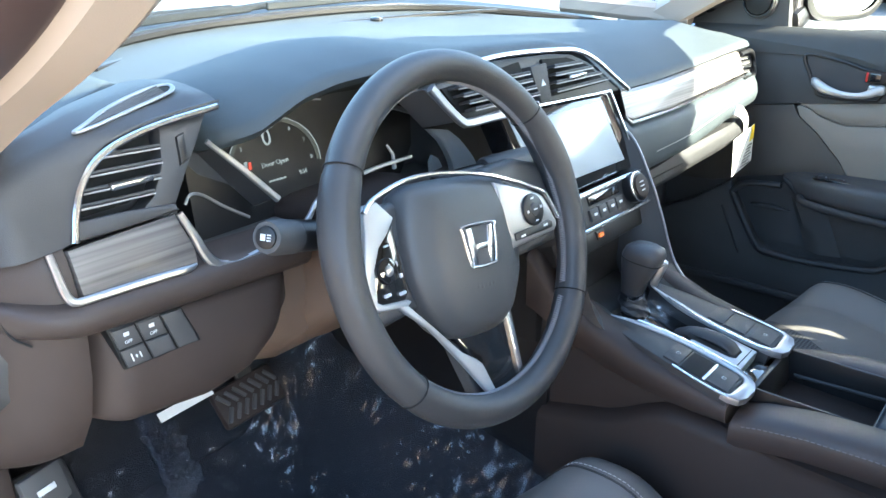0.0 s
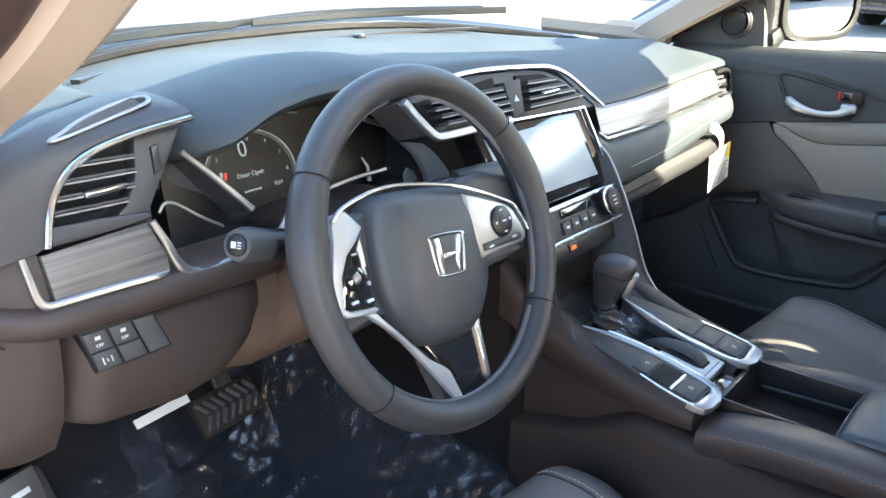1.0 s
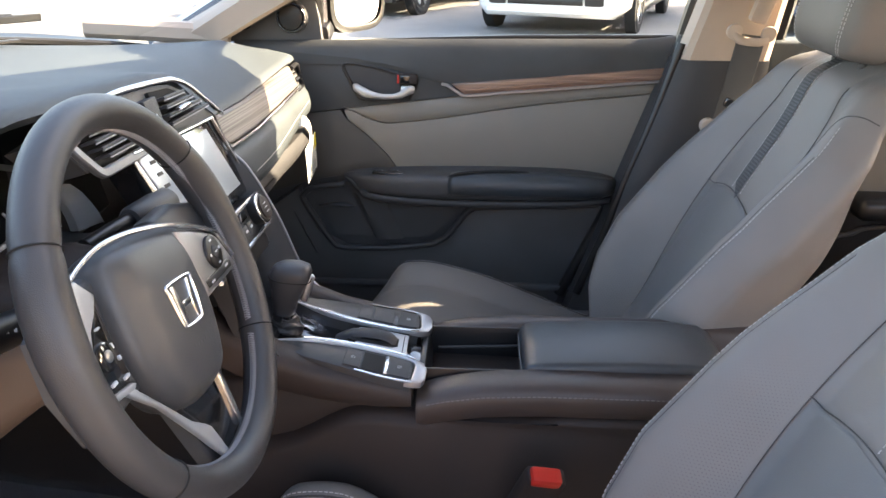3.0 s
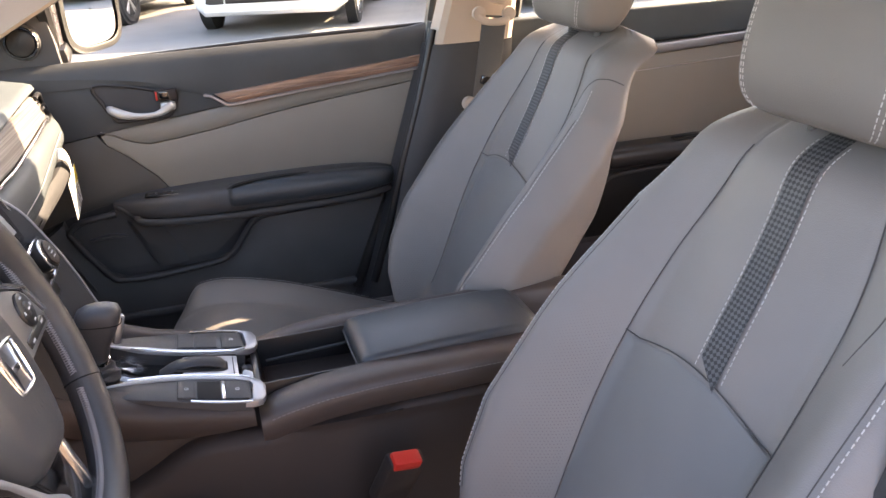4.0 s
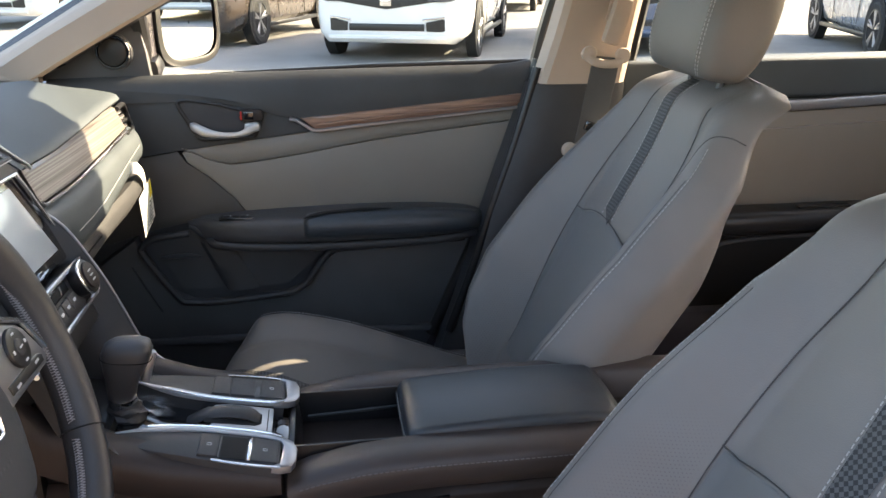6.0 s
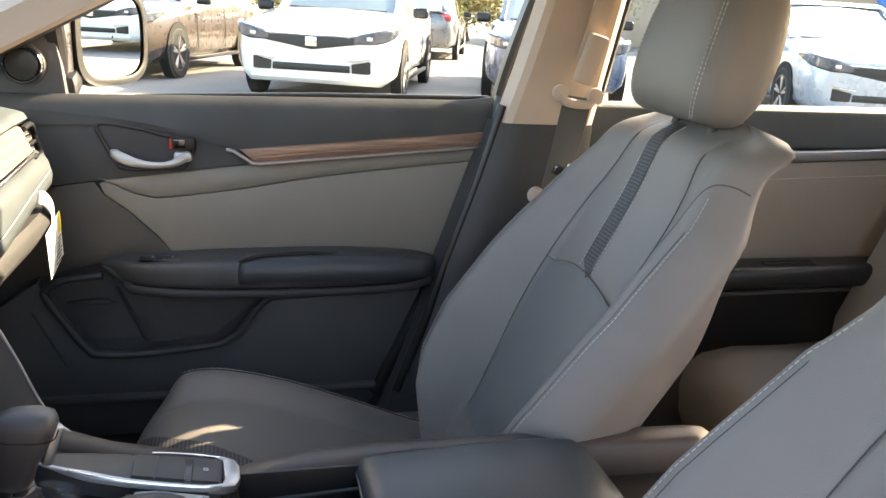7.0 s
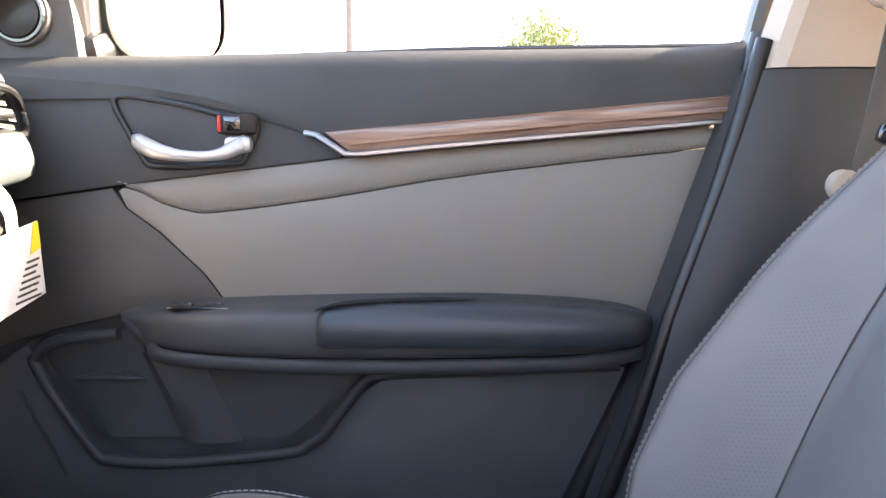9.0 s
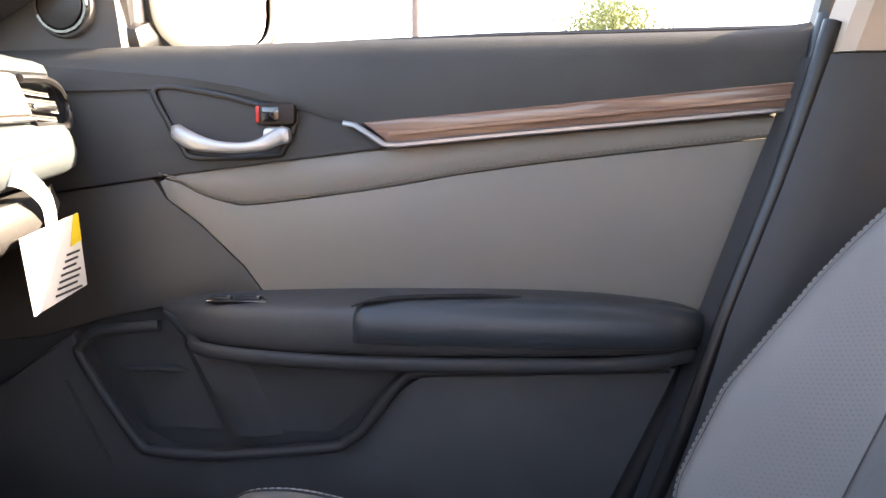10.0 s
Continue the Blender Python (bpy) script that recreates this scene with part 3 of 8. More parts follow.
# upper pad along the window, rounded over
rows = []
for y in np.linspace(0.70, -0.215, 26):
    b = belt(y)
    f = smooth01(-0.215, -0.16, y)
    low = np.interp(y, [-0.25, 0.22, 0.26, 0.36, 0.45, 0.6, 0.8], [0.925, 0.880, 0.889, 0.917, 0.931, 0.943, 0.945])
    e = 0.007 * (1 - f)
    rows.append([(0.775, y, b - 0.012), (0.752, y, b + e), (0.730, y, b + 0.002 + e), (0.717, y, b - 0.006 + e), (0.708, y, b - 0.022), (0.703, y, b - 0.045), (0.701, y, low + 0.010), (0.704, y, low + 0.002), (0.725, y, low - 0.001), (0.775, y, low)])
part("upper_pad", sheet(rows, True, False, True), M["door_pad"], door, "charcoal grained soft pad with the sun on its top")
# panel round the handle
part("handle_panel", door_plate([(0.75, 0.952), (0.60, 0.950), (0.45, 0.938), (0.36, 0.924), (0.264, 0.897), (0.222, 0.872), (0.225, 0.864), (0.235, 0.863), (0.363, 0.847), (0.476, 0.833), (0.60, 0.815), (0.75, 0.80)], 0.708, 0.03, 0.002), M["door_pad"], door)
part("panel_crease", sweep(spline([(0.7035, 0.70, 0.9445), (0.7035, 0.60, 0.9425), (0.7035, 0.45, 0.930), (0.7045, 0.40, 0.923)], 6), ring(0.0010, n=6)), M["plastic"], door)
# lower-front quarter, darker sweep; taupe holds warm bounce from the sunlit dash
part("front_quarter", door_plate([(0.75, 0.798), (0.60, 0.813), (0.478, 0.831), (0.464, 0.809), (0.428, 0.782), (0.380, 0.735), (0.353, 0.697), (0.45, 0.693), (0.55, 0.672), (0.62, 0.65), (0.75, 0.64)], 0.712, 0.03, 0.002), M["door_quarter"], door)
# leather insert: two panels with a stitched seam between them
stitch = [(0.470, 0.833), (0.445, 0.826), (0.425, 0.815), (0.394, 0.806), (0.363, 0.804), (0.240, 0.820), (0.129, 0.839), (0.0, 0.856), (-0.186, 0.8765)]
sl = [(float(y), float(z)) for y, z in spline(stitch, 4)]
rows = []
for y in np.linspace(0.462, -0.186, 40):
    zt = float(np.interp(y, [-0.186, 0.129, 0.222, 0.363, 0.474], [0.8985, 0.873, 0.8635, 0.8465, 0.8325]))
    zb = float(np.interp(y, [q[0] for q in sl[::-1]], [q[1] for q in sl[::-1]])) + 0.0005
    zb = min(zb, zt - 0.002)
    h = min(0.002, (zt - zb) * 0.3)
    rows.append([(0.722, y, zt + 0.004), (0.712, y, zt), (0.7095, y, zt - h), (0.709, y, (zt + zb) / 2), (0.7095, y, zb + h), (0.712, y, zb), (0.722, y, zb)])
part("insert_upper", sheet(rows), M["door_leather"], door, "greige leather", sharp=80)
part("insert_lower", door_plate([(0.470, 0.828), *[(y, z - 0.0004) for y, z in sl[1:]], (-0.172, 0.791), (-0.134, 0.692), (0.20, 0.69), (0.351, 0.697), (0.378, 0.735), (0.426, 0.782), (0.462, 0.809)], 0.710, 0.03, 0.0015), M["door_leather"], door, "greige leather")
part("stitching", stitches([(0.7083, y, z + 0.005) for y, z in spline(stitch, 16)], up=(1, 0, 0)), M["door_thread"], door, "pale stitching")
# wood strip in its silver frame
part("wood_strip", door_plate([(0.243, 0.892), (0.129, 0.902), (-0.194, 0.9315), (-0.190, 0.9045), (0.129, 0.877), (0.214, 0.869)], 0.697, 0.02, 0.004, 3), M["copper"], door, "brown brushed wood strip")
part("wood_lip", sweep([(0.692, 0.214, 0.8795), (0.692, 0.129, 0.888), (0.694, -0.190, 0.9165)], strip_profile(0.005, 0.004), up=(1, 0, 0)), M["copper"], door)
part("silver_trim", sweep([(0.701, 0.262, 0.891), (0.698, 0.250, 0.889), (0.696, 0.219, 0.869), (0.696, 0.205, 0.8685), (0.697, 0.129, 0.876), (0.699, -0.188, 0.9045)], strip_profile(0.0060, 0.010), up=(1, 0, 0)), M["satin"], door, "satin silver moulding")
# handle
bez = [(0.466, 0.929), (0.400, 0.922), (0.357, 0.911), (0.324, 0.907), (0.314, 0.896), (0.328, 0.865), (0.342, 0.857), (0.424, 0.855), (0.440, 0.866), (0.454, 0.892)]
part("handle_bezel", sweep([(0.704, float(y), float(z)) for y, z in spline(bez, 5, True)], ring(0.0034, 0.0026, n=10), True, up=(1, 0, 0)), M["black"], door)
part("handle_well", door_plate(bez, 0.7065, 0.004, 0.0), M["plastic_mid"], door)
part("door_lever", sweep(spline([(0.698, 0.447, 0.887), (0.690, 0.436, 0.880), (0.684, 0.418, 0.872), (0.681, 0.392, 0.867), (0.682, 0.368, 0.866), (0.686, 0.348, 0.869), (0.692, 0.334, 0.876), (0.697, 0.324, 0.880)], 6), ring(0.0085, 0.0050, 14), up=(1, 0, 0),
             scale=list(np.interp(np.linspace(0, 1, 43), [0, 0.08, 0.25, 0.42, 0.62, 0.8, 1], [0.3, 1.0, 1.15, 0.72, 0.62, 0.95, 1.15]))), M["lever"], door, "satin chrome pull lever")
part("lever_boss", box((0.697, 0.333, 0.8785), (0.014, 0.030, 0.018), 0.006), M["lever"], door)
part("lock_button", box((0.6985, 0.3345, 0.9005), (0.013, 0.044, 0.0225), 0.005), M["plastic_dark"], door)
part("lock_mark", box((0.6925, 0.352, 0.9005), (0.004, 0.0035, 0.017), 0.001), M["red"], door, "red lock marker")
part("lock_face", box((0.6915, 0.338, 0.9005), (0.002, 0.018, 0.015), 0.0008), M["gloss_black"], door)
# armrest: long rounded shelf with a softer pad and a grip slot
rows = []
for y, w, zt, zb in ((0.475, 0.004, 0.690, 0.680), (0.455, 0.018, 0.695, 0.668), (0.425, 0.040, 0.699, 0.660), (0.36, 0.062, 0.704, 0.656), (0.25, 0.074, 0.708, 0.655), (0.10, 0.080, 0.710, 0.657), (0.0, 0.080, 0.708, 0.660), (-0.07, 0.072, 0.702, 0.663), (-0.105, 0.050, 0.694, 0.666), (-0.12, 0.012, 0.686, 0.672)):
    x = 0.715
    rows.append([(x, y, zb), (x - w * 0.72, y, zb - 0.002), (x - w * 0.95, y, zb + 0.008), (x - w, y, (zt + zb) / 2 + 0.004), (x - w * 0.95, y, zt - 0.006), (x - w * 0.78, y, zt), (x - w * 0.4, y, zt + 0.002), (x, y, zt + 0.001)])
rows = list(zip(*[spline([np.array(r[i]) for r in rows], 4) for i in range(len(rows[0]))]))
rows = [[tuple(v) for v in spline([np.array(q) for q in r], 3, True)] for r in rows]
arm = part("armrest", sheet(rows, True, False, True), M["plastic"], door, "black moulded armrest")
rows = []
for y, w, zt in ((0.252, 0.060, 0.700), (0.240, 0.0815, 0.708), (0.215, 0.0835, 0.713), (0.10, 0.0855, 0.7155), (0.0, 0.0855, 0.7135), (-0.07, 0.077, 0.7075), (-0.104, 0.054, 0.699), (-0.118, 0.02, 0.690)):
    x = 0.716
    rows.append([(x - w * 0.85, y, 0.667), (x - w, y, 0.672), (x - w * 1.01, y, 0.690), (x - w * 0.96, y, zt - 0.006), (x - w * 0.84, y, zt), (x - w * 0.6, y, zt + 0.001), (x - w * 0.56, y, zt - 0.004), (x - w * 0.56, y, 0.68)])
rows = list(zip(*[spline([np.array(r[i]) for r in rows], 4) for i in range(len(rows[0]))]))
part("armrest_pad", sheet([list(r) for r in rows], True, False, True), M["arm_leather"], arm, "black leather armrest pad", sharp=75)
# dark bar laid on the pad in place of a shaded slot
part("grip_slot", sweep(spline([(0.640, 0.246, 0.7085), (0.645, 0.225, 0.7140), (0.652, 0.190, 0.7165), (0.658, 0.13, 0.7175), (0.658, 0.075, 0.7175)], 5), strip_profile(0.012, 0.0025), scale=list(np.interp(np.linspace(0, 1, 21), [0, 0.3, 0.8, 1], [0.4, 1.0, 1.0, 0.3]))), M["void"], arm)
part("switch_plate", box((0.679, 0.375, 0.7045), (0.024, 0.066, 0.0030), 0.001, (0, 1.5, 0)), M["gloss_black"], arm)
for y in (0.392, 0.360):
    part("window_switch", box((0.679, y, 0.7068), (0.012, 0.018, 0.004), 0.0015), M["black"], arm)
    part("switch_mark", box((0.676, y - 0.006, 0.7091), (0.005, 0.002, 0.0006), 0.0), M["white_mark"], arm)
# under the armrest: swept ledge and map pocket with a raised lip
part("arm_ledge", sweep(spline([(0.703, 0.470, 0.684), (0.690, 0.435, 0.664), (0.664, 0.405, 0.652), (0.652, 0.25, 0.646), (0.650, 0.0, 0.650), (0.665, -0.09, 0.657), (0.690, -0.112, 0.662)], 8), ring(0.008, 0.005, 14), up=(1, 0, 0), scale=list(np.interp(np.linspace(0, 1, 49), [0, 0.12, 0.85, 1], [0.3, 1.0, 1.0, 0.3]))), M["plastic_mid"], door)
lip = [(0.470, 0.672), (0.536, 0.664), (0.560, 0.648), (0.560, 0.630), (0.505, 0.541), (0.478, 0.526), (0.40, 0.525), (0.285, 0.537), (0.262, 0.547), (0.245, 0.560), (0.205, 0.614), (0.180, 0.626), (0.10, 0.630), (-0.08, 0.638)]
part("pocket_lip", sweep([(0.690, float(y), float(z)) for y, z in spline(lip, 6)], ring(0.0065, 0.0075, 12), up=(1, 0, 0)), M["plastic_mid"], door)
part("lower_panel", door_plate([(0.175, 0.622), (-0.095, 0.634), (-0.03, 0.45), (0.02, 0.36), (0.78, 0.36), (0.82, 0.52), (0.66, 0.60), (0.575, 0.66), (0.568, 0.628), (0.512, 0.538), (0.478, 0.519), (0.40, 0.517), (0.285, 0.529), (0.250, 0.545), (0.203, 0.604)], 0.700, 0.03, 0.004), M["plastic"], door)
part("pocket_back", door_plate([(0.47, 0.67), (0.55, 0.65), (0.50, 0.54), (0.29, 0.54), (0.20, 0.62), (0.16, 0.655)], 0.728, 0.01, 0.0), M["plastic"], door)
part("pocket_divider", sheet([[(0.728, y + 0.05 * (0.645 - z) + 0.004, z), (0.716, y + 0.05 * (0.645 - z), z), (0.712, y - 0.008, z - 0.002), (0.716, y - 0.03, z - 0.004), (0.728, y - 0.06, z - 0.005)] for y, z in zip(np.linspace(0.455, 0.405, 8), np.linspace(0.645, 0.540, 8))]), M["plastic_mid"], door, "slanting rib in the map pocket")
part("bottle_ledge", sweep(spline([(0.722, 0.535, 0.612), (0.720, 0.49, 0.616), (0.728, 0.455, 0.610)], 5), ring(0.004, 0.009, 10), up=(1, 0, 0), scale=list(np.interp(np.linspace(0, 1, 11), [0, 0.25, 0.7, 1], [0.5, 1.0, 1.0, 0.15]))), M["plastic"], door)
part("panel_crease", sweep([(0.699, 0.588, 0.604), (0.698, 0.540, 0.506)], strip_profile(0.004, 0.004), up=(1, 0, 0)), M["plastic_mid"], door)
# front upper corner: sail panel with the tweeter
part("sail_panel", door_plate([(0.76, 0.965), (0.515, 0.968), (0.52, 1.02), (0.53, 1.08), (0.54, 1.092), (0.62, 1.045), (0.76, 0.97)], 0.735, 0.03, 0.006), M["plastic"], door)
tw = part("tweeter", cylinder((0.735, 0.576, 1.018), 0.034, 0.022, (0, -90, 0), 32, 0.004), M["plastic"], door, "round tweeter behind a black cloth grille")
part("grille", cylinder((0.722, 0.576, 1.018), 0.025, 0.006, (0, -90, 0), 32, 0.002), M["black"], tw)
part("trim_ring", sweep([(0.7235, 0.576 + 0.028 * math.cos(a), 1.018 + 0.028 * math.sin(a)) for a in np.linspace(0, 2 * math.pi, 33)[:-1]], ring(0.0028, n=6), True, up=(1, 0, 0)), M["gloss_black"], tw)
# window frame and glass
def door_glass(y0, y1, tops, name, label):
    rows = []
    for k in np.linspace(0, 1, 6):
        rows.append([(0.765 - 0.13 * k ** 1.3, y, 0.95 + (np.interp(y, *tops) - 0.95) * k) for y in np.linspace(y0, y1, 12)])
    g = solo(name, sheet(rows), M["glass"], label, "window", kind="structure")
    g.visible_shadow = False


door_glass(-0.235, 0.50, ([-0.4, 0.05, 0.2, 0.31, 0.48], [1.33, 1.335, 1.27, 1.215, 1.13]), "window_2", "clear side window of the front passenger door")
for pth in ([(0.775, 0.530, 0.97), (0.755, 0.530, 1.05), (0.730, 0.530, 1.10)], [(0.772, -0.232, 0.93), (0.745, -0.252, 1.06), (0.70, -0.29, 1.22), (0.645, -0.33, 1.34)]):
    part("window_frame", sweep(spline(pth, 6), strip_profile(0.035, 0.03), up=(0, 1, 0)), M["black"], door)
part("frame_top", sweep(spline([(0.735, 0.60, 1.06), (0.705, 0.48, 1.135), (0.675, 0.31, 1.222), (0.650, 0.14, 1.302), (0.638, 0.0, 1.335), (0.636, -0.33, 1.340)], 8), strip_profile(0.03, 0.035)), M["black"], door)
part("window_seal", sweep([(0.752, 0.49, 0.966), (0.752, 0.1, 0.981), (0.752, -0.215, 0.986)], strip_profile(0.012, 0.012)), M["black"], door)
part("rear_seal", sweep(spline([(0.706, -0.226, 0.995), (0.703, -0.196, 0.88), (0.701, -0.150, 0.75), (0.700, -0.09, 0.60), (0.700, -0.01, 0.42)], 8), ring(0.013, n=18), up=(1, 0, 0)), M["black"], door)

# pillar between the doors
bp = thing("b_pillar", (0.68, -0.28, 0.4), "centre door pillar, beige cover above and charcoal below", "car pillar", kind="structure")
rows = []
for z, y0, y1, x in ((0.956, -0.214, -0.385, 0.640), (1.05, -0.238, -0.395, 0.627), (1.167, -0.264, -0.410, 0.612), (1.26, -0.288, -0.422, 0.595), (1.345, -0.31, -0.437, 0.575)):
    rows.append([(x + 0.055, y0 + 0.005, z), (x + 0.012, y0, z), (x + 0.002, y0 - 0.012, z), (x, (y0 + y1) / 2, z), (x + 0.004, y1 + 0.015, z), (x + 0.018, y1, z), (x + 0.06, y1 - 0.01, z)])
part("upper_cover", sheet(rows, True, False, True), M["beige"], bp, "beige upper pillar cover")
rows = []
for z, y0, y1, x in ((0.35, -0.02, -0.30, 0.64), (0.448, -0.045, -0.33, 0.630), (0.60, -0.094, -0.36, 0.628), (0.702, -0.124, -0.372, 0.630), (0.83, -0.168, -0.38, 0.638), (0.9545, -0.211, -0.388, 0.643)):
    rows.append([(x + 0.07, y0 + 0.012, z), (x + 0.022, y0 + 0.008, z), (x + 0.006, y0 - 0.012, z), (x, y0 - 0.05, z), (x + 0.002, y1 + 0.03, z), (x + 0.018, y1, z), (x + 0.07, y1 - 0.01, z)])
part("lower_cover", sheet(rows, True, False, True), M["plastic_mid"], bp, "charcoal lower pillar cover")
part("pillar_edge_seal", sweep(spline([(0.668, -0.214, 0.985), (0.660, -0.172, 0.84), (0.652, -0.124, 0.70), (0.646, -0.090, 0.59), (0.644, -0.04, 0.45)], 8), ring(0.009, n=16), up=(1, 0, 0)), M["black"], bp)
part("height_slot", box((0.602, -0.352, 1.14), (0.008, 0.036, 0.14), 0.003, (9.5, -7, 0)), M["beige"], bp)

# seat belt of the passenger
sb = thing("seat_belt", (0.59, -0.33, 0.84), "grey seat belt hanging from a beige guide on the pillar", "seat belt")
part("strap", sweep(spline([(0.588, -0.322, 1.012), (0.588, -0.318, 0.98), (0.590, -0.306, 0.90), (0.594, -0.293, 0.82), (0.60, -0.27, 0.70), (0.61, -0.25, 0.50)], 6), strip_profile(0.052, 0.0022), up=(1, 0, 0)), M["belt"], sb)
part("slider", box((0.592, -0.340, 1.075), (0.022, 0.034, 0.085), 0.006, (14, -6, 0)), M["beige"], sb, "beige height adjuster")
part("ring_bar", sweep(spline([(0.585, -0.288, 1.014), (0.580, -0.298, 1.004), (0.580, -0.322, 1.000), (0.582, -0.342, 1.001), (0.587, -0.352, 1.010)], 5), ring(0.008, 0.007, 10), up=(1, 0, 0)), M["beige"], sb)
for yy, zz in ((-0.288, 1.018), (-0.352, 1.014)):
    part("ring_ear", cylinder((0.585, yy, zz), 0.0145, 0.012, (0, -90, 0), 20, 0.004), M["beige"], sb)
part("buckle_tongue", box((0.565, -0.300, 0.885), (0.010, 0.040, 0.018), 0.003, (20, 0, 0)), M["gloss_black"], sb, "black tongue with a metal edge")
part("tongue_plate", box((0.560, -0.312, 0.893), (0.004, 0.020, 0.012), 0.001, (20, 0, 0)), M["chrome"], sb)
part("belt_stop", cylinder((0.575, -0.258, 0.842), 0.015, 0.02, (0, -90, 0), 20, 0.005), M["beige"], sb, "beige belt stop")

# rear passenger door
rd = thing("rear_door", (0.72, -0.9, 0.35), "closed rear passenger door, charcoal with a greige panel and grey strip", "car door")
# smooth black shell: the dim rear cabin's shade is put into its colour
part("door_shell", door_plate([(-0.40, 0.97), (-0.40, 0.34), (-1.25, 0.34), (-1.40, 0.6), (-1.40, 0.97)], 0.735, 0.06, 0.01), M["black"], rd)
part("upper_pad", door_plate([(-0.40, 0.987), (-1.45, 0.996), (-1.45, 0.915), (-0.40, 0.905)], 0.706, 0.08, 0.012, 4), M["pad"], rd)
part("grey_strip", door_plate([(-0.50, 0.880), (-0.56, 0.900), (-0.80, 0.906), (-1.30, 0.925), (-1.30, 0.905), (-0.82, 0.884), (-0.58, 0.874)], 0.696, 0.02, 0.004, 3), M["silver"], rd, "satin grey strip")
part("insert", door_plate([(-0.42, 0.874), (-0.58, 0.872), (-0.82, 0.881), (-1.30, 0.902), (-1.30, 0.675), (-0.42, 0.675)], 0.708, 0.03, 0.004), M["door_leather"], rd, "greige leather")
part("stitching", stitches([(0.7065, y, 0.832 - 0.04 * (y + 0.42)) for y in np.linspace(-0.42, -1.25, 30)], up=(1, 0, 0)), M["thread"], rd)
# armrest blackened in the same way as the shell
part("armrest", box((0.675, -0.86, 0.655), (0.085, 0.50, 0.05), 0.02, (0, 0, 0), 4), M["black"], rd)
part("armrest_slot", box((0.665, -0.86, 0.6815), (0.02, 0.12, 0.004), 0.001), M["void"], rd)
part("ledge", sweep(spline([(0.70, -0.50, 0.56), (0.69, -0.62, 0.585), (0.69, -0.70, 0.605), (0.69, -1.10, 0.612)], 6), strip_profile(0.010, 0.012), up=(1, 0, 0)), M["plastic_mid"], rd)
part("outer_skin", door_plate([(-0.28, 0.955), (-0.24, 0.30), (-1.2, 0.30), (-1.5, 0.7), (-1.5, 0.955)], 0.80, 0.08, 0.03), M["car_body"], rd)
door_glass(-0.44, -1.35, ([-1.5, -1.2, -0.4], [1.0, 1.25, 1.33]), "window_3", "clear side window of the rear passenger door")
part("window_frame", sweep(spline([(0.760, -0.42, 0.95), (0.70, -0.44, 1.20), (0.64, -0.45, 1.335)], 6), strip_profile(0.04, 0.03), up=(0, 1, 0)), M["black"], rd)
part("frame_top", sweep(spline([(0.636, -0.40, 1.34), (0.63, -0.8, 1.335), (0.65, -1.15, 1.27), (0.70, -1.42, 1.05)], 8), strip_profile(0.03, 0.035)), M["black"], rd)

# outside mirror on the passenger side
mir = thing("side_mirror", (0.80, 0.50, 0.98), "dark side mirror reflecting parked cars", "car mirror")
MF = Matrix.Translation((0.880, 0.460, 1.060)) @ Matrix(((0.90, 0.0, -0.44, 0), (-0.44, 0.0, -0.90, 0), (0.0, 1.0, 0.0, 0), (0, 0, 0, 1)))


def rounded(w, h, z, n=40, e=0.55):
    return [(w * np.sign(math.cos(a)) * abs(math.cos(a)) ** e, h * np.sign(math.sin(a)) * abs(math.sin(a)) ** e, z) for a in np.linspace(0, 2 * math.pi, n + 1)[:-1]]


part("housing", moved(sheet([rounded(0.094, 0.072, -0.006), rounded(0.104, 0.082, 0.002), rounded(0.106, 0.084, -0.01), rounded(0.102, 0.080, -0.05), rounded(0.085, 0.064, -0.085), rounded(0.05, 0.035, -0.10)], True, False, True), MF), M["car_body"], mir, "dark painted housing", sharp=60)
part("mirror_glass", moved(sheet([rounded(0.095, 0.073, 0.0005), rounded(0.002, 0.002, 0.0005)], True), MF), M["mirror"], mir, "mirror glass", smooth=False)
part("glass_rim", moved(sheet([rounded(0.0935, 0.0715, 0.0045), rounded(0.098, 0.076, 0.006), rounded(0.107, 0.085, 0.004), rounded(0.109, 0.087, -0.012)], True), MF), M["black"], mir, "black rim round the glass", sharp=60)
part("inner_casing", moved(box((-0.122, -0.004, -0.030), (0.042, 0.150, 0.060), 0.016, (0, 0, 0), 4), MF), M["car_body"], mir)
part("arm", box((0.800, 0.53, 0.99), (0.10, 0.06, 0.05), 0.02, (0, -15, 0)), M["black"], mir)

# ---- dashboard ----
dash = thing("dashboard", (CX, 0.7, 0.75), "charcoal soft-touch dashboard with wood strips, chrome edges and an instrument hood", "dashboard")
# rear lip of the top pad: x, y, z
LIP = [(-0.73, 0.68, 0.955), (-0.66, 0.705, 0.985), (-0.58, 0.745, 1.000), (-0.515, 0.770, 1.010), (-0.497, 0.735, 1.000), (-0.487, 0.662, 0.974), (-0.455, 0.626, 0.986), (-0.405, 0.612, 1.014), (-0.36, 0.610, 1.022), (-0.28, 0.606, 1.026), (-0.20, 0.604, 1.022), (-0.10, 0.600, 1.018), (0.02, 0.596, 1.011), (0.09, 0.594, 1.000), (0.14, 0.586, 0.966), (0.185, 0.576, 0.934), (0.30, 0.568, 0.934), (0.45, 0.564, 0.940), (0.58, 0.562, 0.945), (0.66, 0.560, 0.946), (0.71, 0.586, 0.932)]
lx = np.array([p[0] for p in LIP])


def lip(x):
    return np.interp(x, lx, [p[1] for p in LIP]), np.interp(x, lx, [p[2] for p in LIP])


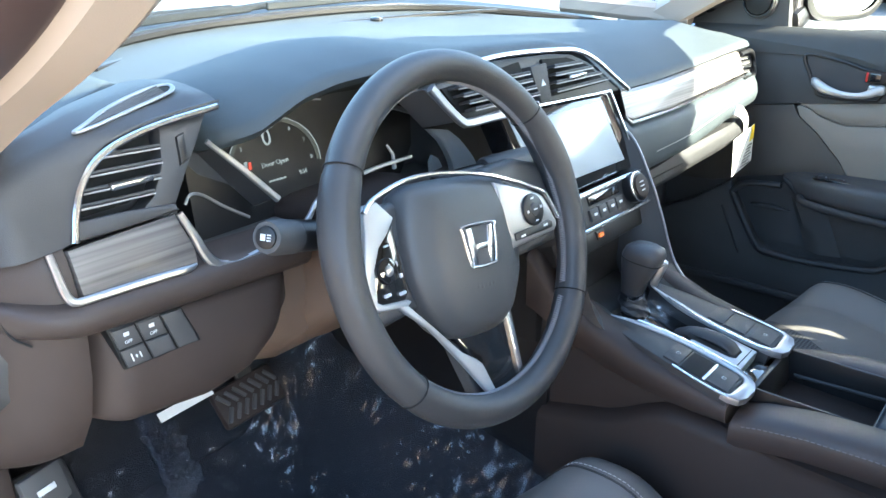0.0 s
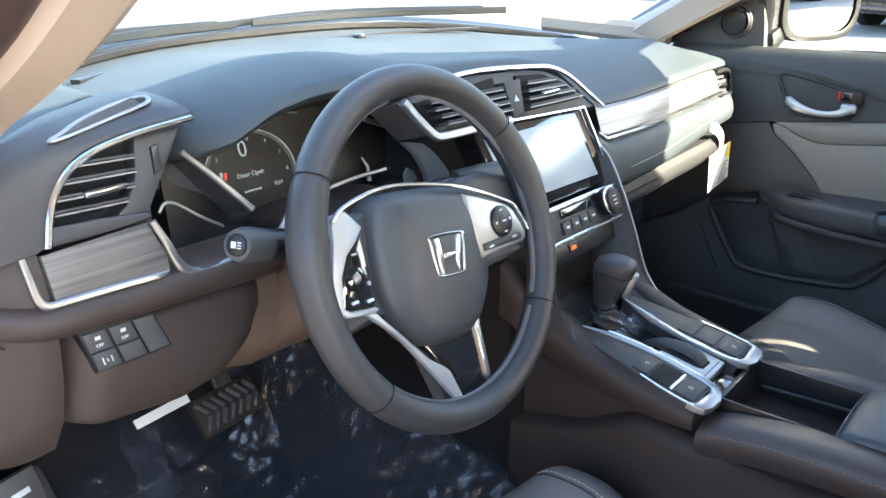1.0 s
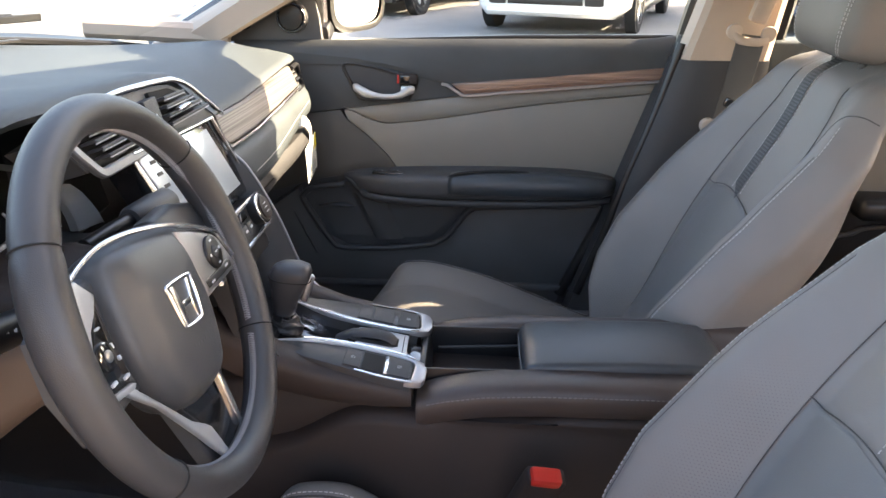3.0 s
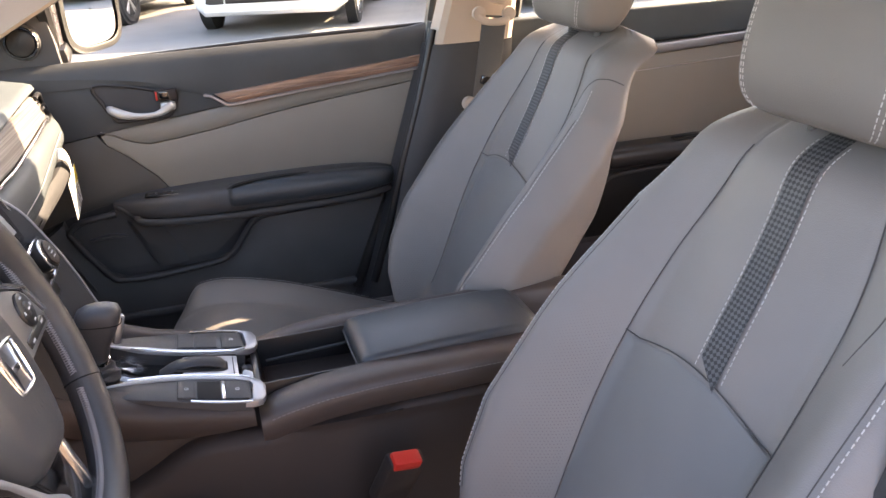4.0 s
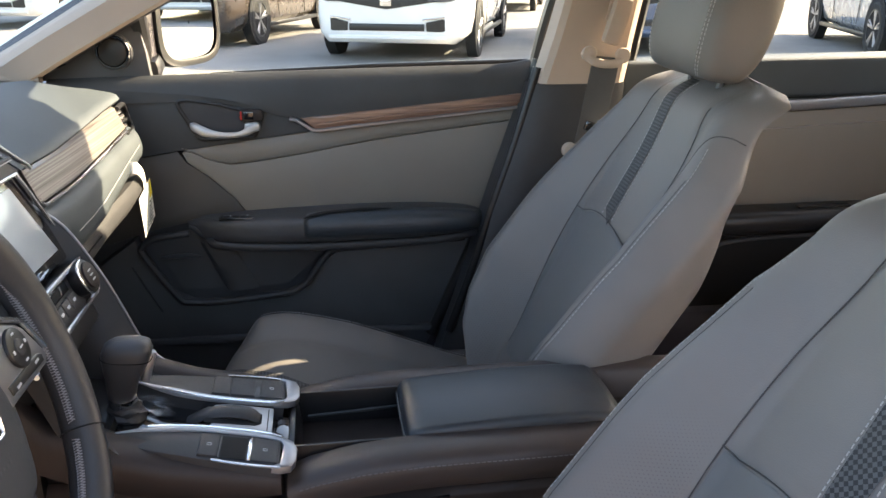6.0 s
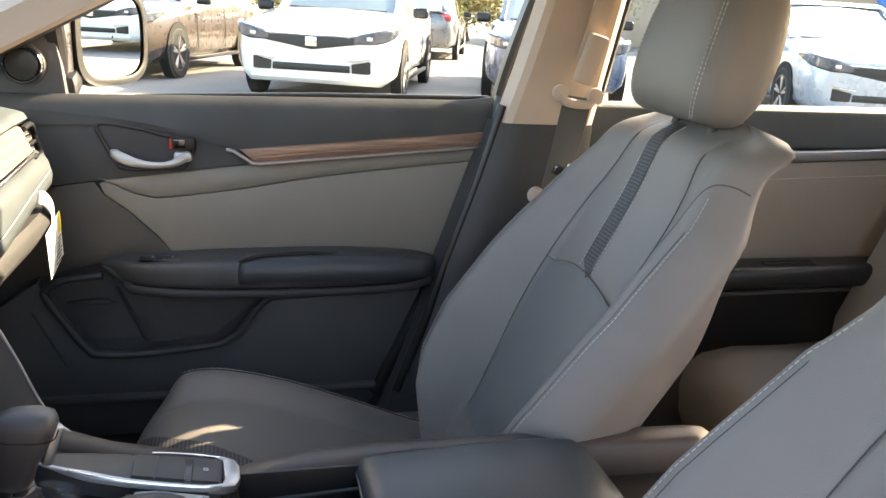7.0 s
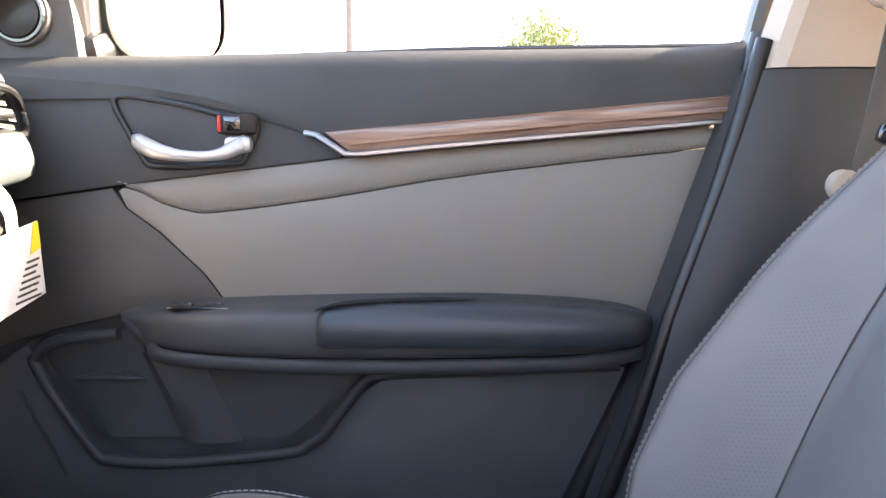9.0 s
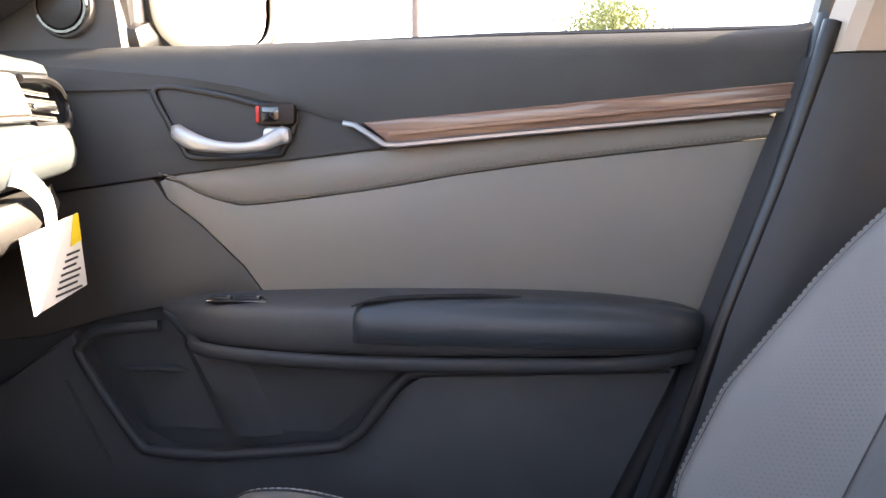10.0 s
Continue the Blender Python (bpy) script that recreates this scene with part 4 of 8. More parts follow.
def crest(x):
    """Height of the pad a hand's width ahead of its lip: higher over the instruments."""
    return 0.985 + 0.055 * math.exp(-((x + 0.29) / 0.19) ** 2) + 0.012 * math.exp(-((x - 0.02) / 0.16) ** 2) - 0.04 * smooth01(0.55, 0.74, abs(x))


rows = []
for x in np.linspace(-0.725, 0.71, 116):
    y, z = lip(x)
    c = max(crest(x), z - 0.006 if x > -0.49 else 0.0)
    yb, zb = base_y(x) - 0.006, 1.004 - 0.06 * abs((x - CX) / 0.7) ** 3
    behind = x < -0.492
    p1 = (x, y + 0.004, z + 0.004)
    if behind:
        mids = [(x, y + 0.010, z + 0.012), (x, y + 0.03, z + 0.014)]
        c = z + 0.012
    else:
        mids = [(x, y + 0.014, z + 0.008), (x, y + 0.055, 0.5 * (z + 0.012) + 0.5 * (c + 0.006))]
    y3 = min(y + 0.12, yb - 0.09)
    rows.append([(x, y + 0.035, z - 0.020), (x, y + 0.008, z - 0.012), (x, y, z - 0.004), p1, *mids, (x, y3, c + 0.006), (x, y3 + 0.35 * (yb - y3), 0.6 * c + 0.4 * zb + 0.002), (x, y3 + 0.7 * (yb - y3), 0.25 * c + 0.75 * zb), (x, yb, zb), (x, yb + 0.004, zb - 0.05)])
part("top_pad", sheet(rows), M["pad"], dash, "charcoal soft-touch top pad", sharp=50)
part("defrost_slot", sweep([(x, base_y(x) - 0.10, 0.9995) for x in np.linspace(-0.42, 0.44, 24)], strip_profile(0.014, 0.006)), M["black"], dash)
part("sun_sensor", cylinder((0.16, base_y(0.16) - 0.13, 1.003), 0.012, 0.010, (0, 0, 0), 18, 0.003), M["gloss_black"], dash)

# body under the pad, set back behind the instruments and the screen
rows = []
for x in np.linspace(-0.725, 0.70, 60):
    y, z = lip(x)
    t = float(smooth01(-0.52, -0.50, x) * (1 - smooth01(0.15, 0.19, x)))
    yb = (0.66 if x < -0.49 else y + 0.035) * (1 - t) + 0.745 * t
    rows.append([(x, yb, z - 0.02), (x, yb, 0.90), (x, yb - 0.02 * (1 - t), 0.84), (x, yb - 0.01, 0.80), (x, yb + 0.03, 0.76), (x, 0.92, 0.74), (x, 1.20, 0.80)])
part("inner_body", sheet(rows), M["plastic"], dash)
for x in (-0.735, 0.712):
    part("end_cap", sheet([[(x + d, yy, zz) for yy, zz in ((0.70, 0.93), (0.66, 0.90), (0.655, 0.86), (0.67, 0.76), (1.15, 0.74), (1.15, 0.93))] for d in (-0.006, 0.006)], True, False, True), M["plastic_low"], dash)

# pod over the left vent with the side defogger grille
CHROME = spline([(-0.653, 0.932), (-0.643, 0.957), (-0.631, 0.975), (-0.613, 0.990), (-0.586, 1.000), (-0.544, 1.007), (-0.486, 1.0115)], 6)
cxs, czs = [float(q[0]) for q in CHROME], [float(q[1]) for q in CHROME]
rows = []
for x in np.r_[np.linspace(-0.742, -0.70, 7), np.linspace(-0.69, -0.648, 6), np.linspace(-0.644, -0.480, 26)]:
    g = 0.05 * float(smooth01(-0.695, -0.745, x)) if x < -0.695 else 0.0
    zb = float(np.interp(x, [-0.745, -0.66, -0.6455], [0.925, 0.930, 0.936])) if x < -0.6455 else float(np.interp(x, cxs, czs)) + 0.003
    zt = float(np.interp(x, [-0.745, -0.70, -0.66, -0.60, -0.50, -0.478], [0.965, 0.990, 1.002, 1.013, 1.022, 1.020]))
    ys = float(np.interp(x, [-0.745, -0.70, -0.65, -0.58, -0.515, -0.48], [0.66, 0.675, 0.695, 0.735, 0.760, 0.735]))
    yf = lambda z: 0.607 + 0.35 * (z - 0.9) + g
    zm = max(zt - 0.016, zb + 0.002)
    rows.append([(x, yf(zb) + 0.02, zb - 0.002), (x, yf(zb), zb), (x, yf((zb + zm) / 2), (zb + zm) / 2), (x, yf(zm), zm), (x, yf(zt) + 0.002, zt - 0.006), (x, yf(zt) + 0.012, zt - 0.001), (x, yf(zt) + 0.03, zt + 0.002), (x, (yf(zt) + ys) / 2 + 0.01, zt + 0.005), (x, ys - 0.006, zt + 0.006), (x, ys, zt + 0.002), (x, ys + 0.003, zt - 0.02)])
part("vent_pod", sheet(rows), M["plastic_mid"], dash, "smooth charcoal pod round the left vent", sharp=60)
# leaf-shaped defogger grille let into the pod
leaf = [(-0.618, 0.657), (-0.600, 0.671), (-0.576, 0.690), (-0.545, 0.703), (-0.517, 0.706), (-0.503, 0.696), (-0.504, 0.680), (-0.516, 0.668), (-0.560, 0.660), (-0.600, 0.653)]
leaf = [(x, 0.6595 + 0.31 * (x + 0.610) + 0.62 * (y - 0.6595 - 0.31 * (x + 0.610))) for x, y in leaf]
leaf = [(float(x), float(y), float(1.0218 + 0.115 * (x + 0.57) + 0.13 * (y - 0.703))) for x, y in spline(leaf, 5, True)]
grille = part("side_grille", sweep(leaf, ring(0.0024, 0.0016, 8), True), M["dim_silver"], dash, "narrow leaf-shaped defogger grille")
part("grille_floor", prism([(x * 0.985 - 0.0085, y * 0.985 + 0.0102, z - 1.0 - 0.0006) for x, y, z in leaf], ((0, 0, 1.0), (1, 0, 0), (0, 1, 0), (0, 0, 1)), 0.004, 0.0), M["void"], grille)
for k in range(5):
    u = k / 4
    p0 = np.array((-0.602 + 0.016 * u, 0.6600 + 0.012 * u, 0.0)) + np.array((0.010, 0.004, 0)) * u
    p1 = np.array((-0.518 + 0.004 * u, 0.6760 + 0.020 * u, 0.0))
    pts = [p0 + (p1 - p0) * w for w in (0.0, 0.5, 1.0)]
    part("grille_fin", sweep([(x, y, 1.0224 + 0.115 * (x + 0.57) + 0.13 * (y - 0.703)) for x, y, _ in pts], strip_profile(0.0014, 0.003)), M["plastic"], grille)


def vent(name, outline, y, label, slat_rows, knob, lean=0.35):
    """Air vent: dark box, chrome edge and slats with a silver tab. outline of (x, z)."""
    xs, zs = [p[0] for p in outline], [p[1] for p in outline]
    # solid near-black plate stands for the shade inside the vent
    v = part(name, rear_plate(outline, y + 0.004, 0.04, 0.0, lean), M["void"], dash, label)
    for z, x0, x1 in slat_rows:
        yy = y + lean * (z - 0.9) - 0.002
        part("slat", sweep([(x0, yy, z), (x1, yy, z - 0.003)], strip_profile(0.024, 0.0030), up=(0, 0.35, 1)), M["plastic_mid"], v)
        part("slat_edge", sweep([(x0, yy - 0.0115, z + 0.0010), (x1, yy - 0.0115, z - 0.0020)], strip_profile(0.0014, 0.0016), up=(0, 0.35, 1)), M["dim_silver"], v)
    kx, kz = knob
    part("tab", box((kx, y + lean * (kz - 0.9) - 0.016, kz), (0.040, 0.010, 0.006), 0.002), M["chrome"], v, "silver vent tab")
    return v


vl = vent("left_vent", [(-0.646, 0.942), (-0.638, 0.965), (-0.622, 0.984), (-0.600, 0.993), (-0.548, 1.003), (-0.556, 0.972), (-0.572, 0.950), (-0.590, 0.944)], 0.622, "left dashboard air vent",
          [(0.988, -0.606, -0.552), (0.976, -0.622, -0.554), (0.964, -0.632, -0.560), (0.953, -0.638, -0.570)], (-0.590, 0.966))
part("vent_chrome", sweep([(x, 0.604 + 0.35 * (z - 0.9), z) for x, z in zip(cxs, czs)], strip_profile(0.006, 0.006), up=(0, -1, 0.3)), M["chrome"], vl, "thin chrome edge")
part("thumbwheel_panel", rear_plate([(-0.546, 1.003), (-0.494, 1.008), (-0.512, 0.985), (-0.532, 0.962), (-0.552, 0.938), (-0.590, 0.938), (-0.572, 0.948), (-0.556, 0.970)], 0.611, 0.03, 0.003), M["plastic_mid"], vl)
part("thumbwheel", rear_plate([(-0.534, 0.993), (-0.525, 0.995), (-0.528, 0.972), (-0.538, 0.968)], 0.6075, 0.02, 0.003), M["black"], vl)
part("vent_sill", rear_plate([(-0.652, 0.945), (-0.640, 0.9465), (-0.600, 0.9445), (-0.556, 0.9395), (-0.552, 0.933), (-0.60, 0.931), (-0.664, 0.931)], 0.607, 0.04, 0.004), M["plastic_mid"], dash)

# driver's wood strip in its silver frame
part("drivers_wood", rear_plate([(-0.660, 0.928), (-0.60, 0.930), (-0.560, 0.931), (-0.551, 0.900), (-0.553, 0.883), (-0.60, 0.885), (-0.660, 0.886)], 0.606, 0.03, 0.002), M["wood_grey"], dash, "grey brushed wood strip")
part("drivers_silver", sweep([(float(x), 0.6035 + 0.35 * (float(z) - 0.9), float(z)) for x, z in spline([(-0.676, 0.930), (-0.675, 0.910), (-0.6735, 0.896), (-0.668, 0.8895), (-0.655, 0.8885), (-0.60, 0.8865), (-0.566, 0.8845), (-0.556, 0.8865)], 5)], strip_profile(0.0070, 0.007), up=(0, -1, 0.3), scale=list(np.interp(np.linspace(0, 1, 36), [0, 0.3, 0.85, 1], [0.8, 1.0, 0.9, 0.3]))), M["silver"], dash, "satin silver moulding")
# rounded roll under the wood, dying out at the door end
rows = []
for x in np.linspace(-0.716, -0.43, 40):
    g = 0.055 * (1 - math.sqrt(max(1 - float(np.clip((-0.655 - x) / 0.062, 0, 1)) ** 2, 0)))
    zt = float(np.interp(x, [-0.716, -0.68, -0.43], [0.896, 0.888, 0.880]))
    zb = float(np.interp(x, [-0.716, -0.67, -0.58, -0.46, -0.43], [0.864, 0.856, 0.850, 0.843, 0.842]))
    h = zt - zb
    rows.append([(x, 0.640 + g, zt + 0.002), (x, 0.604 + g, zt), (x, 0.595 + g, zt - 0.10 * h), (x, 0.5895 + g, zt - 0.28 * h), (x, 0.588 + g, zt - 0.5 * h), (x, 0.5905 + g, zt - 0.72 * h), (x, 0.597 + g, zt - 0.9 * h), (x, 0.606 + g, zb), (x, 0.64 + g, zb - 0.002)])
part("knee_roll", sheet(rows), M["plastic_low"], dash, "soft charcoal roll below the wood strip", sharp=80)
# side of the dashboard towards the door, with its rounded cover
rows = []
for u in np.linspace(0, 1, 14):
    x = -0.662 - 0.080 * u
    g = 0.075 * u * u
    rows.append([(x, 0.640 + g, 0.955 - 0.02 * u), (x, 0.622 + g, 0.935), (x, 0.612 + g, 0.91), (x, 0.606 + g, 0.88), (x, 0.606 + g, 0.85), (x, 0.612 + g, 0.81), (x, 0.628 + g, 0.765), (x, 0.66 + g, 0.72), (x, 0.72 + g, 0.68)])
part("end_cover", sheet(rows), M["plastic_low"], dash, "taupe plastic end of the dashboard", sharp=80)
part("cover_joint", sweep(spline([(-0.708, 0.633, 0.94), (-0.716, 0.636, 0.90), (-0.712, 0.630, 0.868), (-0.700, 0.622, 0.855)], 6), ring(0.0012, n=5)), M["void"], dash)

# lower panel with the switch bank
rows = []
for x in np.linspace(-0.665, -0.435, 30):
    l = float(np.clip((-0.628 - x) / 0.037, 0, 1))
    r = float(np.clip((x + 0.478) / 0.043, 0, 1))
    g = 0.05 * l * l + 0.05 * (1 - math.sqrt(max(1 - r * r, 0)))
    zt = float(np.interp(x, [-0.67, -0.58, -0.46, -0.43], [0.857, 0.851, 0.844, 0.842]))
    zb = float(np.interp(x, [-0.665, -0.60, -0.55, -0.50, -0.462, -0.435], [0.752, 0.744, 0.737, 0.744, 0.770, 0.79]))
    rows.append([(x, 0.635 + g, zt + 0.001), (x, 0.607 + g, zt - 0.002), (x, 0.601 + g, zt - 0.008), (x, 0.600 + g, 0.5 * (zt + zb)), (x, 0.604 + g, zb + 0.030), (x, 0.612 + g, zb + 0.010), (x, 0.618 + g, zb + 0.003), (x, 0.628 + g, zb), (x, 0.70 + g, zb - 0.005)])
part("lower_panel", sheet(rows), M["plastic_low"], dash, "charcoal knee panel", sharp=70)
bank = part("switch_bank", prism([(-0.649, 0.857), (-0.578, 0.853), (-0.562, 0.811), (-0.638, 0.813)], ((0, 0.5992, 0), (1, 0, 0), (0, 0, 1), (0, -1, 0)), 0.02, 0.001), M["black"], dash, "bank of driver assistance switches")


def bank_key(u0, u1, v0, v1):
    """Corner points of a switch in the slanted bank."""
    at = lambda u, v: (-0.649 + 0.071 * u + v * (0.011 + 0.005 * u), 0.857 - 0.004 * u - v * (0.044 - 0.002 * u))
    return [at(u0, v0), at(u1, v0), at(u1, v1), at(u0, v1)]


for u0, u1, v0, v1, mark in ((0.03, 0.33, 0.06, 0.50, "OFF"), (0.36, 0.66, 0.06, 0.50, "OFF"), (0.69, 0.97, 0.06, 0.95, ""), (0.03, 0.33, 0.54, 0.95, "lane"), (0.36, 0.66, 0.54, 0.95, "")):
    q = bank_key(u0, u1, v0, v1)
    sw = part("switch", prism(q, ((0, 0.597, 0), (1, 0, 0), (0, 0, 1), (0, -1, 0)), 0.008, 0.0015), M["plastic"], bank)
    cxm, czm = sum(p[0] for p in q) / 4, sum(p[1] for p in q) / 4
    if mark == "OFF":
        part("symbol", box((cxm - 0.0005, 0.5967, czm + 0.0035), (0.005, 0.0006, 0.0035), 0.0), M["white_mark"], sw)
        part("symbol", text_mesh("OFF", 0.0041, pose(cxm + 0.0005, 0.5967, czm - 0.004, 90, 0, 0)), M["white_mark"], sw)
    elif mark:
        for dx, h in ((-0.004, 0.008), (0.0, 0.003), (0.004, 0.006)):
            part("symbol", box((cxm + dx, 0.5967, czm), (0.0011, 0.0006, h), 0.0, (0, -12, 0)), M["white_mark"], sw)
rel = solo("hood_release", box((-0.660, 0.790, 0.603), (0.05, 0.012, 0.045), 0.004, (-20, 0, 12)), M["plastic"], "small black hood release lever with a white mark", "release lever")
part("mark", box((-0.660, 0.7825, 0.606), (0.022, 0.002, 0.007), 0.002, (-20, 0, 12)), M["white_mark"], rel)

# instrument hood walls and cluster
rows = []
for x in np.linspace(-0.485, -0.135, 24):
    y, z = lip(x)
    s = smooth01(-0.485, -0.44, x) * (1 - smooth01(-0.17, -0.135, x))
    rows.append([(x, y + 0.006, z - 0.009), (x, y + 0.05, z - 0.024), (x, 0.715, z - 0.045), (x, 0.73, 0.96)])
# lining near-black: the shade under the hood is in its colour
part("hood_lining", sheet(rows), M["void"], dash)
cl = part("instrument_panel", rear_plate([(-0.490, 0.975), (-0.44, 1.0), (-0.36, 1.004), (-0.28, 1.004), (-0.20, 0.992), (-0.15, 0.96), (-0.165, 0.90), (-0.20, 0.865), (-0.42, 0.865), (-0.50, 0.868)], 0.690, 0.03, 0.0, 0.25), M["gauge"], dash, "dark digital instrument cluster")


def on_cluster(x, z, off=0.002):
    return (x, 0.690 + 0.25 * (z - 0.9) - off, z)


gx, gz, grad = -0.383, 0.922, 0.060
part("gauge_arc", sweep([on_cluster(gx + grad * math.cos(a), gz + grad * 0.80 * math.sin(a)) for a in np.linspace(radians(-8), radians(192), 40)], strip_profile(0.0045, 0.0008), up=(0, -1, 0)), M["gauge_dim"], cl, "dim tachometer band")
part("gauge_arc", sweep([on_cluster(gx + (grad + 0.003) * math.cos(a), gz + (grad + 0.003) * 0.80 * math.sin(a), 0.0026) for a in np.linspace(radians(-8), radians(192), 40)], strip_profile(0.0010, 0.0008), up=(0, -1, 0)), M["gauge_lit"], cl, "glowing tachometer arc")
for k, a in enumerate(np.linspace(radians(172), radians(-2), 7)):
    part("gauge_number", text_mesh(str(k + 2), 0.0066, Matrix.Translation(on_cluster(gx + 0.051 * math.cos(a), gz + 0.041 * math.sin(a))) @ pose(0, 0, 0, 76)), M["gauge_lit"], cl)
for body, x, z, size in (("0", -0.388, 0.952, 0.026), ("Door Open", -0.384, 0.9245, 0.0078), ("9:54", -0.349, 0.907, 0.0068)):
    part("reading", text_mesh(body, size, Matrix.Translation(on_cluster(x, z)) @ pose(0, 0, 0, 76)), M["gauge_lit"], cl, "lit display characters")
part("warning_mark", box(on_cluster(-0.423, 0.929), (0.004, 0.001, 0.009), 0.0), M["gauge_lit"], cl)
part("warning_mark", box(on_cluster(-0.4175, 0.928), (0.003, 0.001, 0.008), 0.0), M["red_lit"], cl)
for k in range(5):
    part("reading_bar", box(on_cluster(-0.396 + 0.005 * k, 0.9065), (0.0035, 0.001, 0.0022), 0.0), M["gauge_lit"], cl)
part("top_light_line", sweep([on_cluster(-0.345, 0.985, 0.006), on_cluster(-0.325, 0.984, 0.006), on_cluster(-0.303, 0.980, 0.006)], strip_profile(0.0022, 0.001), up=(0, -1, 0)), M["silver"], cl)
part("side_gauge", sweep(spline([(-0.530, 0.648, 0.925), (-0.522, 0.650, 0.932), (-0.508, 0.652, 0.928), (-0.485, 0.650, 0.910), (-0.460, 0.646, 0.893)], 6), strip_profile(0.003, 0.002), up=(0, -1, 0.2)), M["silver"], cl, "silver edge of the side gauge")
part("side_gauge", sweep(spline([(-0.240, 0.655, 0.968), (-0.205, 0.655, 0.955), (-0.168, 0.652, 0.937)], 5), strip_profile(0.006, 0.003), up=(0, -1, 0.2)), M["silver"], cl, "silver edge of the side gauge")
part("cluster_blade", sweep([(-0.488, 0.664, 0.975), (-0.455, 0.655, 0.940), (-0.422, 0.646, 0.902)], strip_profile(0.0075, 0.006), up=(0, -1, 0.3), scale=[0.7, 0.9, 1.0]), M["silver"], cl, "silver blade beside the dial")
part("blade_side", sheet([[(-0.486, 0.668, 0.973), (-0.486, 0.700, 0.965), (-0.500, 0.705, 0.940)], [(-0.424, 0.652, 0.902), (-0.424, 0.690, 0.885), (-0.470, 0.695, 0.875)]]), M["plastic"], cl)
rows = []
for xl, zl, xr, zr in ((-0.188, 0.932, -0.167, 0.929), (-0.166, 0.913, -0.146, 0.914), (-0.153, 0.896, -0.130, 0.898), (-0.144, 0.880, -0.116, 0.882), (-0.139, 0.864, -0.104, 0.863)):
    rows.append([(xl + 0.004, 0.650, zl - 0.002), (xl, 0.638, zl), (xl + 0.002, 0.635, zl + 0.001), (xr - 0.002, 0.625, zr + 0.001), (xr, 0.624, zr), (xr + 0.002, 0.640, zr - 0.002)])
part("cluster_blade", sheet(rows, True, False, True), M["blade"], cl, "broad silver blade beside the dial", sharp=40)
# pale plate modelled in place of a bright reflection beside the dial
part("gauge_patch", rear_plate([(-0.166, 0.892), (-0.155, 0.886), (-0.146, 0.872), (-0.170, 0.870), (-0.172, 0.884)], 0.652, 0.004, 0.001, 0.0), M["blade"], cl, "small pale triangle standing for a bright reflection")
part("gauge_patch", sweep([(-0.247, 0.655, 0.922), (-0.240, 0.652, 0.910), (-0.240, 0.650, 0.892)], strip_profile(0.005, 0.004), up=(0, -1, 0), scale=[0.5, 0.8, 1.2]), M["blade"], cl)
# silver swoop under the cluster
part("swoop_trim", sweep([(float(a), float(b), float(c)) for a, b, c in spline([(-0.558, 0.613, 0.932), (-0.550, 0.607, 0.910), (-0.545, 0.602, 0.892), (-0.537, 0.599, 0.880), (-0.522, 0.597, 0.8745), (-0.50, 0.597, 0.8745), (-0.46, 0.600, 0.878), (-0.42, 0.606, 0.886), (-0.40, 0.612, 0.900), (-0.37, 0.618, 0.907), (-0.30, 0.622, 0.912), (-0.24, 0.622, 0.912)], 6)], strip_profile(0.0085, 0.008), up=(0, -1, 0.3), scale=list(np.interp(np.linspace(0, 1, 67), [0, 0.25, 0.5, 0.7, 1], [0.7, 1.15, 1.0, 0.6, 0.5]))), M["silver"], dash, "satin silver sweep below the instruments")
part("cluster_floor", sheet([[(x, 0.612, 0.868 if x > -0.53 else 0.88), (x, 0.625, 0.866), (x, 0.70, 0.870)] for x in np.linspace(-0.545, -0.15, 12)]), M["plastic"], dash)

# column cover under the wheel
def column_shell(name, stations, mat, label):
    rows = []
    for y, hw, z0, z1 in stations:
        rows.append([(-0.322 + hw * np.sign(math.cos(a)) * abs(math.cos(a)) ** 0.55, y, (z0 + z1) / 2 + (z1 - z0) / 2 * np.sign(math.sin(a)) * abs(math.sin(a)) ** 0.55) for a in np.linspace(0, 2 * math.pi, 29)[:-1]])
    part(name, sheet(rows, True, False, True), mat, dash, label, sharp=60)


column_shell("column_cover", ((0.72, 0.085, 0.70, 0.845), (0.66, 0.085, 0.71, 0.855), (0.58, 0.075, 0.775, 0.862), (0.53, 0.062, 0.805, 0.862), (0.51, 0.05, 0.82, 0.855)), M["column"], "lower steering column cover, browned by painted warm bounce")
column_shell("column_top", ((0.70, 0.078, 0.848, 0.886), (0.64, 0.078, 0.857, 0.897), (0.58, 0.070, 0.864, 0.903), (0.53, 0.058, 0.864, 0.900), (0.51, 0.047, 0.857, 0.890)), M["plastic_dark"], "black upper steering column cover")
rows = []
for x, g in ((-0.45, 0.02), (-0.42, 0.0), (-0.30, 0.0), (-0.20, 0.0), (-0.16, 0.03)):
    rows.append([(x, 0.640 + g, 0.85), (x, 0.635 + g, 0.80), (x, 0.645 + g, 0.74), (x, 0.68 + g, 0.70), (x, 0.74 + g, 0.69)])
part("knee_bolster", sheet(rows), M["column"], dash, "knee panel, browned by painted warm bounce", sharp=60)
st = part("turn_stalk", sweep([(-0.40, 0.560, 0.880), (-0.45, 0.558, 0.892), (-0.495, 0.556, 0.904)], ring(0.0145, n=16), scale=[1.0, 1.05, 1.12]), M["black"], dash, "black indicator stalk with white symbols")
part("stalk_knob", sweep([(-0.478, 0.557, 0.899), (-0.505, 0.552, 0.908), (-0.514, 0.549, 0.911)], ring(0.0162, n=24), scale=[1, 1.05, 0.9]), M["plastic"], st)
kn_m = Matrix.Translation((-0.515, 0.5485, 0.9115)) @ Vector((-0.85, -0.30, 0.30)).to_track_quat("Z", "Y").to_matrix().to_4x4()
